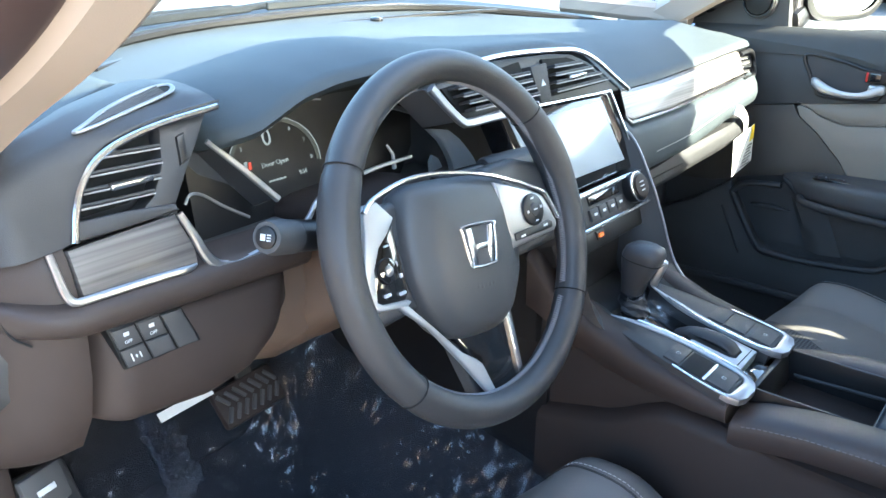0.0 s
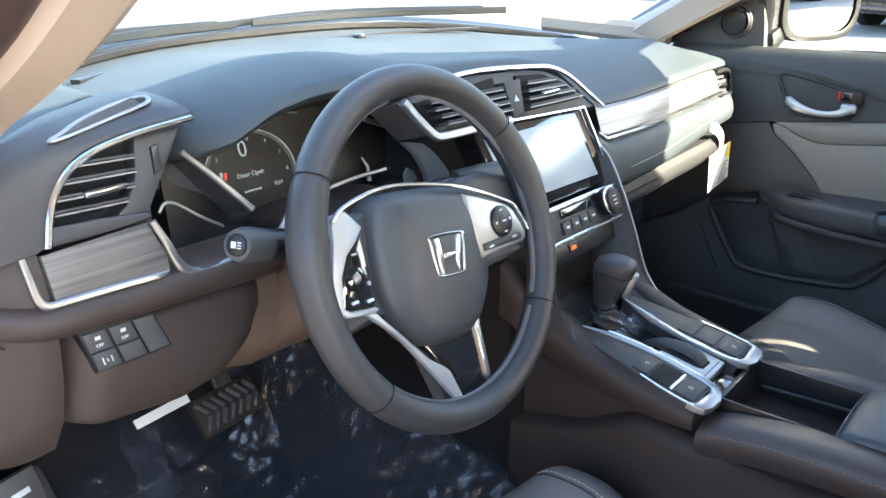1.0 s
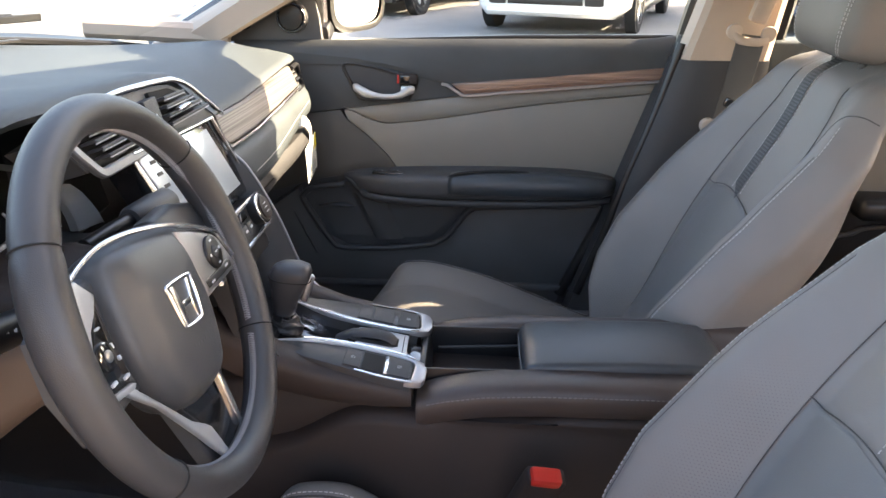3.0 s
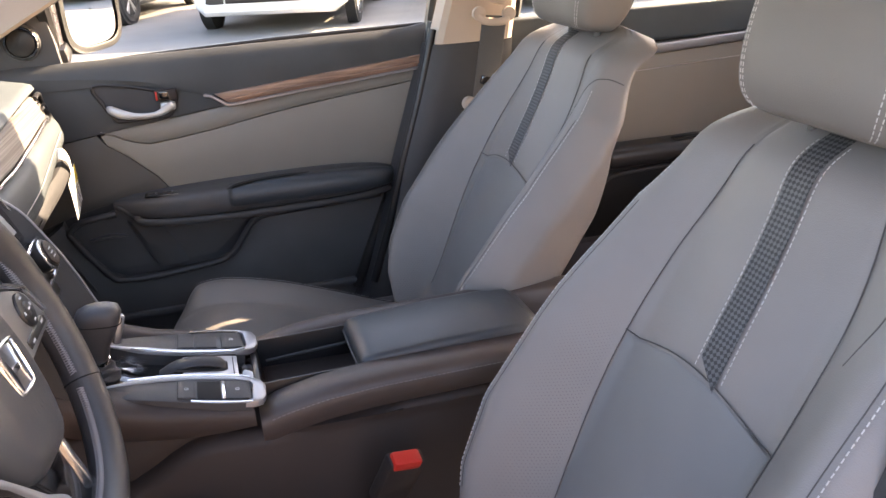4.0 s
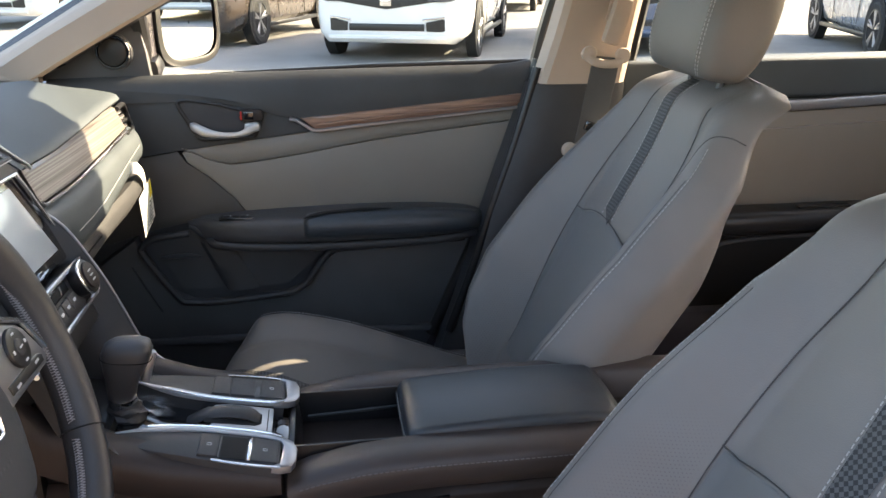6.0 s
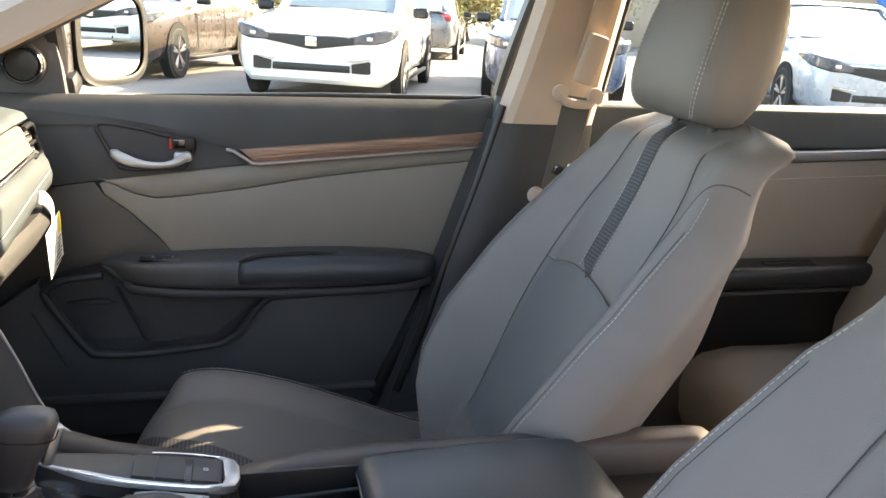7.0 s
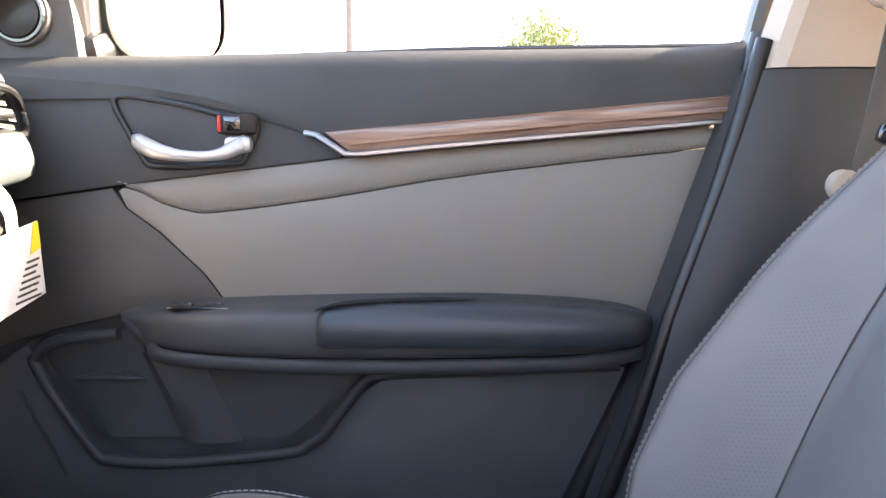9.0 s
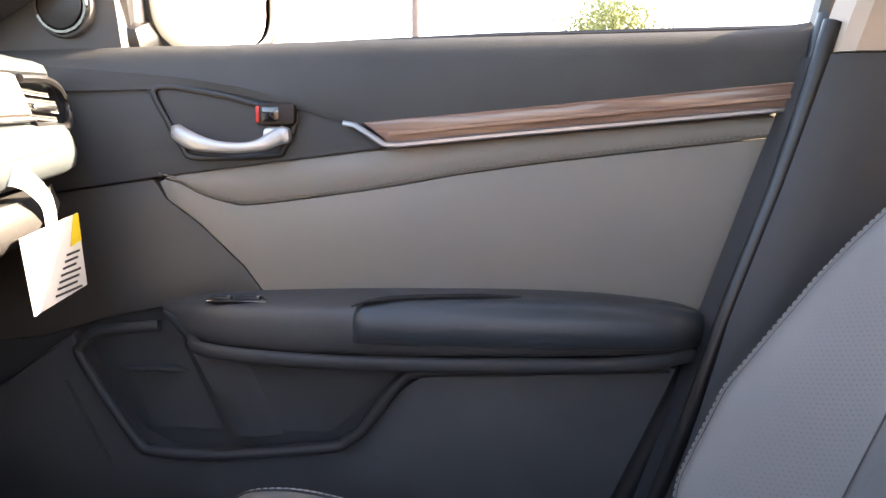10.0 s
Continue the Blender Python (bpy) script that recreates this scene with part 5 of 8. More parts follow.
part("knob_face", moved(cylinder((0, 0, 0), 0.0105, 0.003, (0, 0, 0), 24, 0.001), kn_m), M["black"], st)
for dx, dy, w, h in ((-0.002, 0.0, 0.005, 0.006), (0.004, 0.0025, 0.004, 0.0012), (0.004, 0.0, 0.004, 0.0012), (0.004, -0.0025, 0.004, 0.0012)):
    part("knob_symbol", moved(box((dx, dy, 0.002), (w, h, 0.0008), 0.0), kn_m), M["white_mark"], st)
for k in range(4):
    part("stalk_symbol", box((-0.435 - 0.011 * k, 0.5445 - 0.0003 * k, 0.892 + 0.0026 * k), (0.004, 0.001, 0.003), 0.0), M["white_mark"], st)
st2 = part("wiper_stalk", sweep([(-0.26, 0.570, 0.893), (-0.215, 0.560, 0.8965), (-0.178, 0.552, 0.8965)], ring(0.0085, n=14)), M["black"], dash, "black wiper stalk with a thick grip")
part("stalk_grip", sweep([(-0.190, 0.553, 0.8965), (-0.186, 0.5525, 0.8965), (-0.150, 0.549, 0.8945), (-0.112, 0.546, 0.8905), (-0.107, 0.5455, 0.890)], ring(0.0172, n=20), scale=[0.75, 0.88, 0.95, 1.12, 1.0]), M["plastic_mid"], st2)
# passenger side: wood strip, chrome line, soft roll, glove box
rows = []
for x in np.linspace(0.175, 0.598, 26):
    e = smooth01(0.60, 0.66, x)
    y = lip(x)[0] - 0.004
    z = lip(x)[1] - 0.006
    w = np.interp(x, [0.17, 0.30, 0.58, 0.66], [0.044, 0.044, 0.042, 0.040])
    rows.append([(x, y + 0.004, z), (x, y - 0.002, z - 0.003), (x, y - 0.016, z - w + 0.003), (x, y - 0.012, z - w)])
part("passenger_wood", sheet(rows), M["wood"], dash, "dark brushed wood strip")
part("chrome_line", sweep([(x, lip(x)[0] - 0.022, lip(x)[1] - 0.008 - np.interp(x, [0.17, 0.30, 0.58, 0.66], [0.044, 0.044, 0.042, 0.040])) for x in np.linspace(0.165, 0.60, 24)], strip_profile(0.005, 0.006), up=(0, -1, 0.3)), M["chrome"], dash, "thin chrome line")
rows = []
for x in np.linspace(0.150, 0.700, 32):
    y = lip(x)[0]
    e = 0.4 * float(smooth01(0.62, 0.70, x))
    zt = lip(x)[1] - 0.012 - np.interp(x, [0.17, 0.30, 0.58, 0.66], [0.044, 0.044, 0.042, 0.040])
    zb = np.interp(x, [0.15, 0.25, 0.36, 0.50, 0.60, 0.672], [0.792, 0.800, 0.806, 0.826, 0.838, 0.845])
    rows.append([(x, y - 0.012 + 0.03 * e, zt), (x, y - 0.026 + 0.04 * e, zt - 0.004), (x, y - 0.034 + 0.05 * e, zt - 0.016), (x, y - 0.038 + 0.05 * e, zb + 0.018), (x, y - 0.036 + 0.05 * e, zb + 0.006), (x, y - 0.026 + 0.05 * e, zb), (x, y + 0.02, zb)])
roll = part("passenger_roll", sheet(rows), M["pad"], dash, "soft pad with a stitched edge", sharp=60)
part("stitching", stitches([(x, lip(x)[0] - 0.0385, np.interp(x, [0.15, 0.25, 0.36, 0.50, 0.60, 0.672], [0.792, 0.800, 0.806, 0.826, 0.838, 0.845]) + 0.030) for x in np.linspace(0.24, 0.61, 60)], up=(0, -1, 0)), M["thread"], roll)
glove = []
for x in np.linspace(0.185, 0.645, 16):
    e = float(smooth01(0.585, 0.645, x))
    zb = np.interp(x, [0.185, 0.25, 0.36, 0.53, 0.65], [0.765, 0.766, 0.765, 0.790, 0.806])
    zt = np.interp(x, [0.15, 0.25, 0.36, 0.50, 0.60, 0.672], [0.786, 0.794, 0.800, 0.819, 0.830, 0.836])
    e -= 0.75 * float(smooth01(0.35, 0.55, x))
    glove.append([(x, 0.57 + e * 0.03, zt), (x, 0.548 + e * 0.03, zt - 0.002), (x, 0.545 + e * 0.03, zt - 0.012), (x, 0.540 + e * 0.03, zb + 0.006), (x, 0.550 + e * 0.03, zb - 0.010), (x, 0.60, zb - 0.04), (x, 0.68, zb - 0.10)])
gl = part("glove_box", sheet(glove), M["plastic_mid"], dash, "closed glove box lid", sharp=60)
part("lid_gap", sweep([(0.20, 0.5415, 0.781), (0.36, 0.5405, 0.781)], strip_profile(0.002, 0.002), up=(0, -1, 0)), M["void"], gl)
# right end vent
vr = vent("right_vent", [(0.604, 0.928), (0.660, 0.926), (0.682, 0.912), (0.676, 0.892), (0.650, 0.884), (0.592, 0.888)], 0.568, "right dashboard air vent", [(0.920, 0.606, 0.660), (0.912, 0.603, 0.668), (0.904, 0.600, 0.668), (0.896, 0.597, 0.660)], (0.636, 0.907), 0.3)
part("vent_chrome", sweep(spline([(0.600, 0.553, 0.934), (0.640, 0.554, 0.935), (0.668, 0.556, 0.929), (0.686, 0.558, 0.914), (0.681, 0.552, 0.896), (0.656, 0.544, 0.887), (0.600, 0.542, 0.889)], 5), ring(0.0045, n=8)), M["black"], vr)

# hanging paper tag
tag = thing("paper_tag", (0.565, 0.517, 0.80), "white and yellow paper tag hanging from the glove box", "paper tag")
TAG = ((0.533, 0.5165, 0.719), (1, 0.0, 0), (0, 0, 1), (0, -1, 0))
part("hanger", sweep(spline([(0.530, 0.532, 0.846), (0.532, 0.519, 0.845), (0.545, 0.5155, 0.838), (0.566, 0.5145, 0.820), (0.574, 0.516, 0.795)], 6), strip_profile(0.020, 0.0008), up=(0, -1, 0)), M["paper"], tag)
part("card", prism([(-0.010, 0.072), (0.030, 0.077), (0.046, 0.079), (0.088, 0.0845), (0.097, 0.010), (0.003, -0.001)], TAG, 0.0008, 0.0), M["paper"], tag, smooth=False)
TAGF = ((0.533, 0.5155, 0.719), (1, 0.0, 0), (0, 0, 1), (0, -1, 0))
part("yellow_band", prism([(0.079, 0.0832), (0.0875, 0.0842), (0.0905, 0.057), (0.070, 0.053)], TAGF, 0.0006, 0.0), M["yellow"], tag, smooth=False)
for k in range(7):
    z = 0.047 - 0.006 * k
    part("print_line", prism([(0.062 - 0.004 * k, z), (0.086 - 0.004 * (k % 3), z + 0.0014), (0.086 - 0.004 * (k % 3), z - 0.0008), (0.062 - 0.004 * k, z - 0.0022)], TAGF, 0.0005, 0.0), M["ink"], tag, smooth=False)

# centre: twin vents in a chrome arch
arch = [(-0.232, 1.003), (-0.200, 1.012), (-0.103, 1.016), (0.02, 1.008), (0.070, 1.001), (0.110, 0.985), (0.150, 0.958), (0.188, 0.932)]
part("centre_surround", rear_plate([(-0.225, 0.998), (-0.103, 1.010), (0.02, 1.003), (0.066, 0.996), (0.105, 0.981), (0.180, 0.930), (-0.03, 0.942), (-0.210, 0.954), (-0.248, 0.996)], 0.565, 0.05, 0.003, 0.30), M["plastic"], dash)
part("arch_chrome", sweep([(float(x), 0.556 + 0.30 * (z - 0.9), float(z)) for x, z in spline(arch, 6)], strip_profile(0.006, 0.006), up=(0, -1, 0.3)), M["chrome"], dash, "chrome arch over the centre vents")
v1 = vent("centre_vent", [(-0.222, 0.993), (-0.065, 1.003), (-0.050, 0.957), (-0.198, 0.962)], 0.558, "centre dashboard air vent", [(0.992, -0.212, -0.068), (0.983, -0.206, -0.065), (0.974, -0.198, -0.060), (0.965, -0.190, -0.056)], (-0.115, 0.975), 0.3)
vent("centre_vent", [(-0.015, 1.000), (0.045, 0.995), (0.095, 0.978), (0.135, 0.950), (-0.020, 0.952)], 0.556, "centre dashboard air vent", [(0.990, -0.015, 0.055), (0.980, -0.016, 0.080), (0.970, -0.018, 0.100), (0.960, -0.019, 0.118)], (0.030, 0.975), 0.3)
part("vent_frame", sweep([(x, 0.550 + 0.30 * (z - 0.9), z) for x, z in ((-0.252, 1.000), (-0.236, 0.980), (-0.216, 0.959), (-0.208, 0.954), (-0.197, 0.953), (-0.11, 0.951), (-0.06, 0.950))], strip_profile(0.011, 0.008), up=(0, -1, 0.3)), M["satin"], dash, "satin frame under the centre vent")
hz = part("hazard_switch", rear_plate([(-0.060, 0.998), (-0.022, 0.998), (-0.026, 0.952), (-0.052, 0.952)], 0.548, 0.02, 0.003, 0.30), M["plastic_mid"], dash, "hazard light button")
part("hazard_mark", prism([(-0.046, 0.072), (-0.036, 0.072), (-0.041, 0.080)], ((0, 0.5465, 0.9), (1, 0, 0), (0, 0.3, 1), Vector((0, -1, 0.3)).normalized()), 0.001, 0.0), M["white_mark"], hz)

# screen and climate panel
scr = part("touch_screen", rear_plate([(-0.140, 0.955), (-0.06, 0.949), (0.116, 0.940), (0.136, 0.832), (-0.118, 0.838)], 0.545, 0.035, 0.004, 0.42), M["gloss_black"], dash, "touch screen whose film is painted pale for reflected sky")
part("display", rear_plate([(-0.066, 0.935), (0.088, 0.932), (0.108, 0.848), (-0.045, 0.852)], 0.5435, 0.003, 0.0005, 0.42), M["film"], scr, "display painted pale for the reflected sky")
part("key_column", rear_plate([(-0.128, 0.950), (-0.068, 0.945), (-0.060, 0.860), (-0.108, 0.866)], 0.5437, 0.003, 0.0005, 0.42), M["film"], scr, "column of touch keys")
for k in range(5):
    z = 0.939 - 0.0145 * k
    part("key_mark", rear_plate([(-0.106 + 0.002 * k, z), (-0.092 + 0.002 * k, z - 0.001), (-0.092 + 0.002 * k, z - 0.005), (-0.106 + 0.002 * k, z - 0.004)], 0.5428, 0.001, 0.0, 0.42), M["ink"], scr)
part("screen_edge", sweep([(x, 0.541 + 0.42 * (z - 0.9), z) for x, z in ((-0.138, 0.956), (-0.06, 0.950), (0.117, 0.941), (0.137, 0.832))], strip_profile(0.004, 0.005), up=(0, -1, 0.4)), M["chrome"], scr, "chrome screen edge")
cp = part("climate_panel", rear_plate([(-0.118, 0.834), (0.137, 0.829), (0.128, 0.783), (-0.10, 0.788)], 0.540, 0.04, 0.005, 0.42), M["plastic_mid"], dash, "climate control panel with silver edges")
for z in (0.832, 0.789):
    part("silver_edge", sweep([(-0.115, 0.534 + 0.42 * (z - 0.9), z + 0.003), (0.132, 0.534 + 0.42 * (z - 0.9), z - 0.001)], strip_profile(0.006, 0.006), up=(0, -1, 0.4)), M["chrome"], cp)
part("climate_display", rear_plate([(-0.02, 0.827), (0.060, 0.826), (0.060, 0.815), (-0.02, 0.816)], 0.5365, 0.004, 0.001, 0.42), M["gloss_black"], cp)
for x in (-0.015, 0.008, 0.031, 0.054):
    key = part("climate_key", rear_plate([(x - 0.010, 0.812), (x + 0.010, 0.8115), (x + 0.010, 0.796), (x - 0.010, 0.7965)], 0.5355, 0.006, 0.0015, 0.42), M["plastic_mid"], cp)
    part("symbol", rear_plate([(x - 0.004, 0.806), (x + 0.004, 0.806), (x + 0.003, 0.803), (x - 0.003, 0.803)], 0.5345, 0.001, 0.0, 0.42), M["white_mark"], key)
kn_ax = Vector((0, -1, 0.42)).normalized().to_track_quat("Z", "Y").to_matrix().to_4x4()
kb = part("climate_knob", moved(cylinder((0, 0, 0), 0.0215, 0.022, (0, 0, 0), 36, 0.003), Matrix.Translation((0.095, 0.497, 0.814)) @ kn_ax), M["black"], cp, "round fan knob with a chrome ring")
part("knob_ring", moved(cylinder((0, 0, 0.008), 0.0222, 0.0035, (0, 0, 0), 36, 0.0012), Matrix.Translation((0.095, 0.497, 0.814)) @ kn_ax), M["chrome"], kb)
part("knob_face", moved(cylinder((0, 0, 0.0125), 0.0175, 0.003, (0, 0, 0), 36, 0.001), Matrix.Translation((0.095, 0.497, 0.814)) @ kn_ax), M["plastic_dark"], kb)
for dz in (-0.006, 0.0, 0.006):
    part("knob_mark", moved(box((0, dz, 0.0142), (0.010, 0.0016, 0.0006), 0.0), Matrix.Translation((0.095, 0.497, 0.814)) @ kn_ax), M["white_mark"], kb)
# solid near-black box in place of the open, shaded well
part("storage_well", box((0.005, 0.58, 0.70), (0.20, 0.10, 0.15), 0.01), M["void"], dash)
part("seat_light", box((-0.002, 0.495, 0.772), (0.020, 0.006, 0.012), 0.001, (-20, 0, 0)), M["black"], dash)
part("airbag_light", box((-0.004, 0.4905, 0.773), (0.010, 0.002, 0.005), 0.0, (-20, 0, 0)), M["amber_lit"], dash, "lit amber airbag light")
part("switch_tray", rear_plate([(-0.10, 0.786), (0.125, 0.782), (0.115, 0.755), (-0.09, 0.757)], 0.548, 0.06, 0.004, 0.42), M["black"], dash)

# ---- steering wheel ----
WC = Vector((-0.3236, 0.4645, 0.8739))
WM = Matrix.Translation(WC) @ Matrix(((0.986, 0, 0, 0), (0, 0.342, -0.94, 0), (0, 0.94, 0.342, 0), (0, 0, 0, 1)))
wheel = thing("steering_wheel", Matrix.Translation(WC), "dark leather steering wheel with silver spokes and a chrome badge", "steering wheel")
RR = 0.1747


def wpart(name, geo, mat, parent=None, label="", **k):
    return part(name, moved(geo, WM), mat, wheel if parent is None else parent, label, **k)


def wplate(poly, z, depth, bevel=0.004, seg=3):
    return prism(poly, ((0, 0, z), (1, 0, 0), (0, 1, 0), (0, 0, 1)), depth, bevel, seg)


def on_rim(a, r=RR, z=0.0):
    return (r * math.cos(a), r * math.sin(a), z)


seams = [radians(a) for a in (36, 144, 218, 322)]
rows = []
for a in np.linspace(0, 2 * math.pi, 121)[:-1]:
    near = min(abs((a - s + math.pi) % (2 * math.pi) - math.pi) for s in seams)
    grip = 0.0165 + 0.0018 * math.exp(-((a - radians(20)) / 0.3) ** 2) + 0.0018 * math.exp(-((a - radians(160)) / 0.3) ** 2)
    r = grip - 0.0012 * math.exp(-(near / 0.012) ** 2)
    rows.append([((RR + r * math.cos(b)) * math.cos(a), (RR + r * math.cos(b)) * math.sin(a), 1.12 * r * math.sin(b)) for b in np.linspace(0, 2 * math.pi, 25)[:-1]])
rim = wpart("rim", sheet(rows, True, True), M["wheel_leather"], label="dark leather rim", sharp=180)
for s in seams:
    wpart("rim_seam", sweep([((RR + 0.0172 * math.cos(b)) * math.cos(s), (RR + 0.0172 * math.cos(b)) * math.sin(s), 1.12 * 0.0172 * math.sin(b)) for b in np.linspace(0, 2 * math.pi, 25)[:-1]], ring(0.0008, n=5), True, up=(math.cos(s), math.sin(s), 0.1)), M["void"], rim)
for a0, a1 in ((-35, 82), (98, 216), (222, 318)):
    geos = []
    for a in np.linspace(radians(a0), radians(a1), int((a1 - a0) * 1.05)):
        p0 = Vector(on_rim(a, RR - 0.0168, 0.004))
        p1 = Vector(on_rim(a + 0.012, RR - 0.0170, -0.003))
        geos.append(tube([p0, (p0 + p1) / 2 + Vector(on_rim(a, -0.001)), p1], 0.00055, 4))
        p2 = Vector(on_rim(a - 0.012, RR - 0.0170, -0.003))
        geos.append(tube([p0, (p0 + p2) / 2 + Vector(on_rim(a, -0.001)), p2], 0.00055, 4))
    wpart("stitching", join(*geos), M["fine_thread"], rim, "grey cross stitching")
# spokes
for sx in (-1, 1):
    wpart("spoke", wplate([(sx * 0.06, 0.060), (sx * 0.118, 0.060), (sx * 0.162, 0.046), (sx * 0.171, 0.0), (sx * 0.160, -0.048), (sx * 0.06, -0.046)][::sx], -0.012, 0.022, 0.010, 4), M["hub"])
# left spoke: silver frame round a glossy switch pad
trim = wpart("spoke_trim", wplate([(-0.108, 0.066), (-0.093, 0.047), (-0.106, 0.035), (-0.121, 0.026), (-0.134, 0.008), (-0.141, -0.020), (-0.134, -0.025), (-0.104, -0.030), (-0.100, -0.033), (-0.106, -0.036), (-0.142, -0.029), (-0.149, -0.022), (-0.147, 0.004), (-0.140, 0.024), (-0.132, 0.043), (-0.129, 0.058), (-0.122, 0.066)][::-1], -0.006, 0.012, 0.0018), M["blade"], label="silver frame of the spoke switches")
pad = wpart("button_pad", wplate([(-0.096, 0.042), (-0.097, 0.012), (-0.099, -0.024), (-0.106, -0.030), (-0.138, -0.024), (-0.142, -0.018), (-0.135, 0.009), (-0.122, 0.026), (-0.107, 0.035)][::-1], -0.008, 0.008, 0.002), M["gloss_black"], trim, "glossy black switch pad")
wpart("switch_ring", cylinder((-0.119, 0.003, -0.0075), 0.0125, 0.006, (0, 0, 0), 28, 0.002), M["gloss_black"], trim, "round four-way switch")
wpart("switch_centre", cylinder((-0.119, 0.003, -0.0058), 0.0055, 0.006, (0, 0, 0), 20, 0.002), M["silver"], trim)
for x, y, wd, h in ((-0.112, 0.025, 0.006, 0.0018), (-0.106, 0.006, 0.0022, 0.005), (-0.104, -0.006, 0.003, 0.004), (-0.127, -0.018, 0.008, 0.003), (-0.108, -0.022, 0.008, 0.003), (-0.119, 0.0118, 0.004, 0.0014), (-0.128, 0.003, 0.0014, 0.004)):
    wpart("switch_mark", box((x, y, -0.0066), (wd, h, 0.0028), 0.0006), M["white_mark"], trim)
# right spoke: silver plate with a black four-way switch and bar
trim = wpart("spoke_trim", wplate([(0.040, 0.046), (0.066, 0.037), (0.092, 0.026), (0.110, 0.017), (0.118, 0.010), (0.130, -0.019), (0.129, -0.025), (0.122, -0.029), (0.044, -0.027), (0.040, 0.0)], 0.014, 0.030, 0.003), M["silver"], label="silver spoke plate")
wpart("switch_ring", cylinder((0.090, 0.003, 0.0145), 0.0175, 0.006, (0, 0, 0), 36, 0.002), M["black"], trim, "round black four-way switch")
wpart("switch_centre", cylinder((0.090, 0.003, 0.0165), 0.0075, 0.005, (0, 0, 0), 24, 0.002), M["plastic_mid"], trim)
for dx, dy, wd, h in ((0, 0.0122, 0.005, 0.0016), (0, -0.0122, 0.005, 0.0016), (0.0122, 0, 0.003, 0.003), (-0.0122, 0, 0.0025, 0.003), (0, 0, 0.006, 0.0014)):
    wpart("switch_mark", box((0.090 + dx, 0.003 + dy, 0.0178 if dx or dy else 0.0192), (wd, h, 0.0006), 0.0), M["white_mark"], trim)
bar = wpart("switch_bar", wplate([(0.049, -0.0125), (0.112, -0.0145), (0.119, -0.018), (0.117, -0.0245), (0.049, -0.0205)], 0.0155, 0.006, 0.0012), M["black"], trim, "black switch bar")
for x in (0.062, 0.105):
    wpart("switch_mark", box((x, -0.0185, 0.0157), (0.008, 0.0022, 0.0006), 0.0), M["white_mark"], trim)
# thin bright line over the airbag cover, from spoke to spoke
wpart("bright_line", sweep(spline([(-0.128, 0.060, -0.006), (-0.110, 0.070, -0.006), (-0.069, 0.0765, -0.002), (-0.027, 0.0725, 0.004), (0.027, 0.058, 0.011), (0.070, 0.040, 0.0145), (0.095, 0.028, 0.0145), (0.114, 0.018, 0.0145), (0.121, 0.010, 0.0145), (0.132, -0.017, 0.0145)], 6), strip_profile(0.0042, 0.005), up=(0, 0, 1)), M["chrome"], label="thin bright moulding over the airbag cover")
# airbag cover, domed and turned with the wheel
TURN = Matrix.Translation((-0.009, -0.003, 0.0)) @ Matrix.Rotation(radians(-8), 4, "Z")
hub_out = [(-0.070, 0.068), (0.0, 0.071), (0.070, 0.066), (0.087, 0.045), (0.091, 0.0), (0.084, -0.045), (0.058, -0.082), (0.034, -0.096), (0.0, -0.099), (-0.034, -0.096), (-0.058, -0.082), (-0.084, -0.045), (-0.091, 0.0), (-0.087, 0.045)]
ho = [np.array(p) * (0.925, 0.955) for p in spline(hub_out, 4, True)]


def fold(x, y):
    """Soft raised middle field of the cover."""
    return 0.0045 * float(smooth01(0.074 + 0.10 * min(y, 0.0) , 0.050 + 0.10 * min(y, 0.0), abs(x)))


rows = [[(p[0] * q, p[1] * q - 0.006 * (1 - q), z + (fold(p[0] * q, p[1] * q) if 0.1 < q < 0.95 else 0.0045 * (q < 0.1))) for p in ho] for q, z in ((0.96, -0.036), (1.0, -0.026), (1.0, -0.010), (0.985, -0.003), (0.95, 0.001), (0.88, 0.0042), (0.80, 0.0062), (0.72, 0.0078), (0.64, 0.0090), (0.55, 0.0100), (0.42, 0.0110), (0.3, 0.0118), (0.05, 0.0122))]
wpart("airbag_cover", moved(sheet(rows, True, False, True), TURN), M["hub"], label="charcoal airbag cover", sharp=80)
for k in range(5):
    wpart("word_mark", moved(box((-0.012 + 0.006 * k, -0.042 - 0.001 * (k % 2), 0.0150), (0.0042, 0.007, 0.0010), 0.0004), TURN), M["hub"])
wpart("cover_mark", moved(box((-0.062, -0.012, 0.0062), (0.006, 0.002, 0.0010), 0.0004), TURN), M["plastic"])
# badge: rounded frame with two splayed uprights and a bridge
em = [(-0.0225, 0.0185), (0.0225, 0.0185), (0.0250, 0.011), (0.0205, -0.0170), (0.014, -0.0225), (-0.014, -0.0225), (-0.0205, -0.0170), (-0.0250, 0.011)]
bd = wpart("badge", moved(sweep([(float(x), float(y) - 0.002, 0.0172) for x, y in spline(em, 5, True)], [(a * 0.0017, b * 0.0016) for a, b in ring(1.0, n=8)], True), TURN), M["chrome"], label="chrome badge frame")
for pts in ([(-0.0205, 0.0165), (-0.0130, 0.0165), (-0.0090, -0.001), (-0.0080, -0.006), (-0.0105, -0.0205), (-0.0165, -0.0205)], [(0.0205, 0.0165), (0.0165, -0.0205), (0.0105, -0.0205), (0.0080, -0.006), (0.0090, -0.001), (0.0130, 0.0165)], [(-0.0095, 0.000), (0.0095, 0.000), (0.0085, -0.0062), (-0.0085, -0.0062)]):
    wpart("badge_bar", moved(prism([(x, y - 0.002) for x, y in pts][::-1], ((0, 0, 0.0188), (1, 0, 0), (0, 1, 0), (0, 0, 1)), 0.004, 0.0014), TURN), M["chrome"], bd)
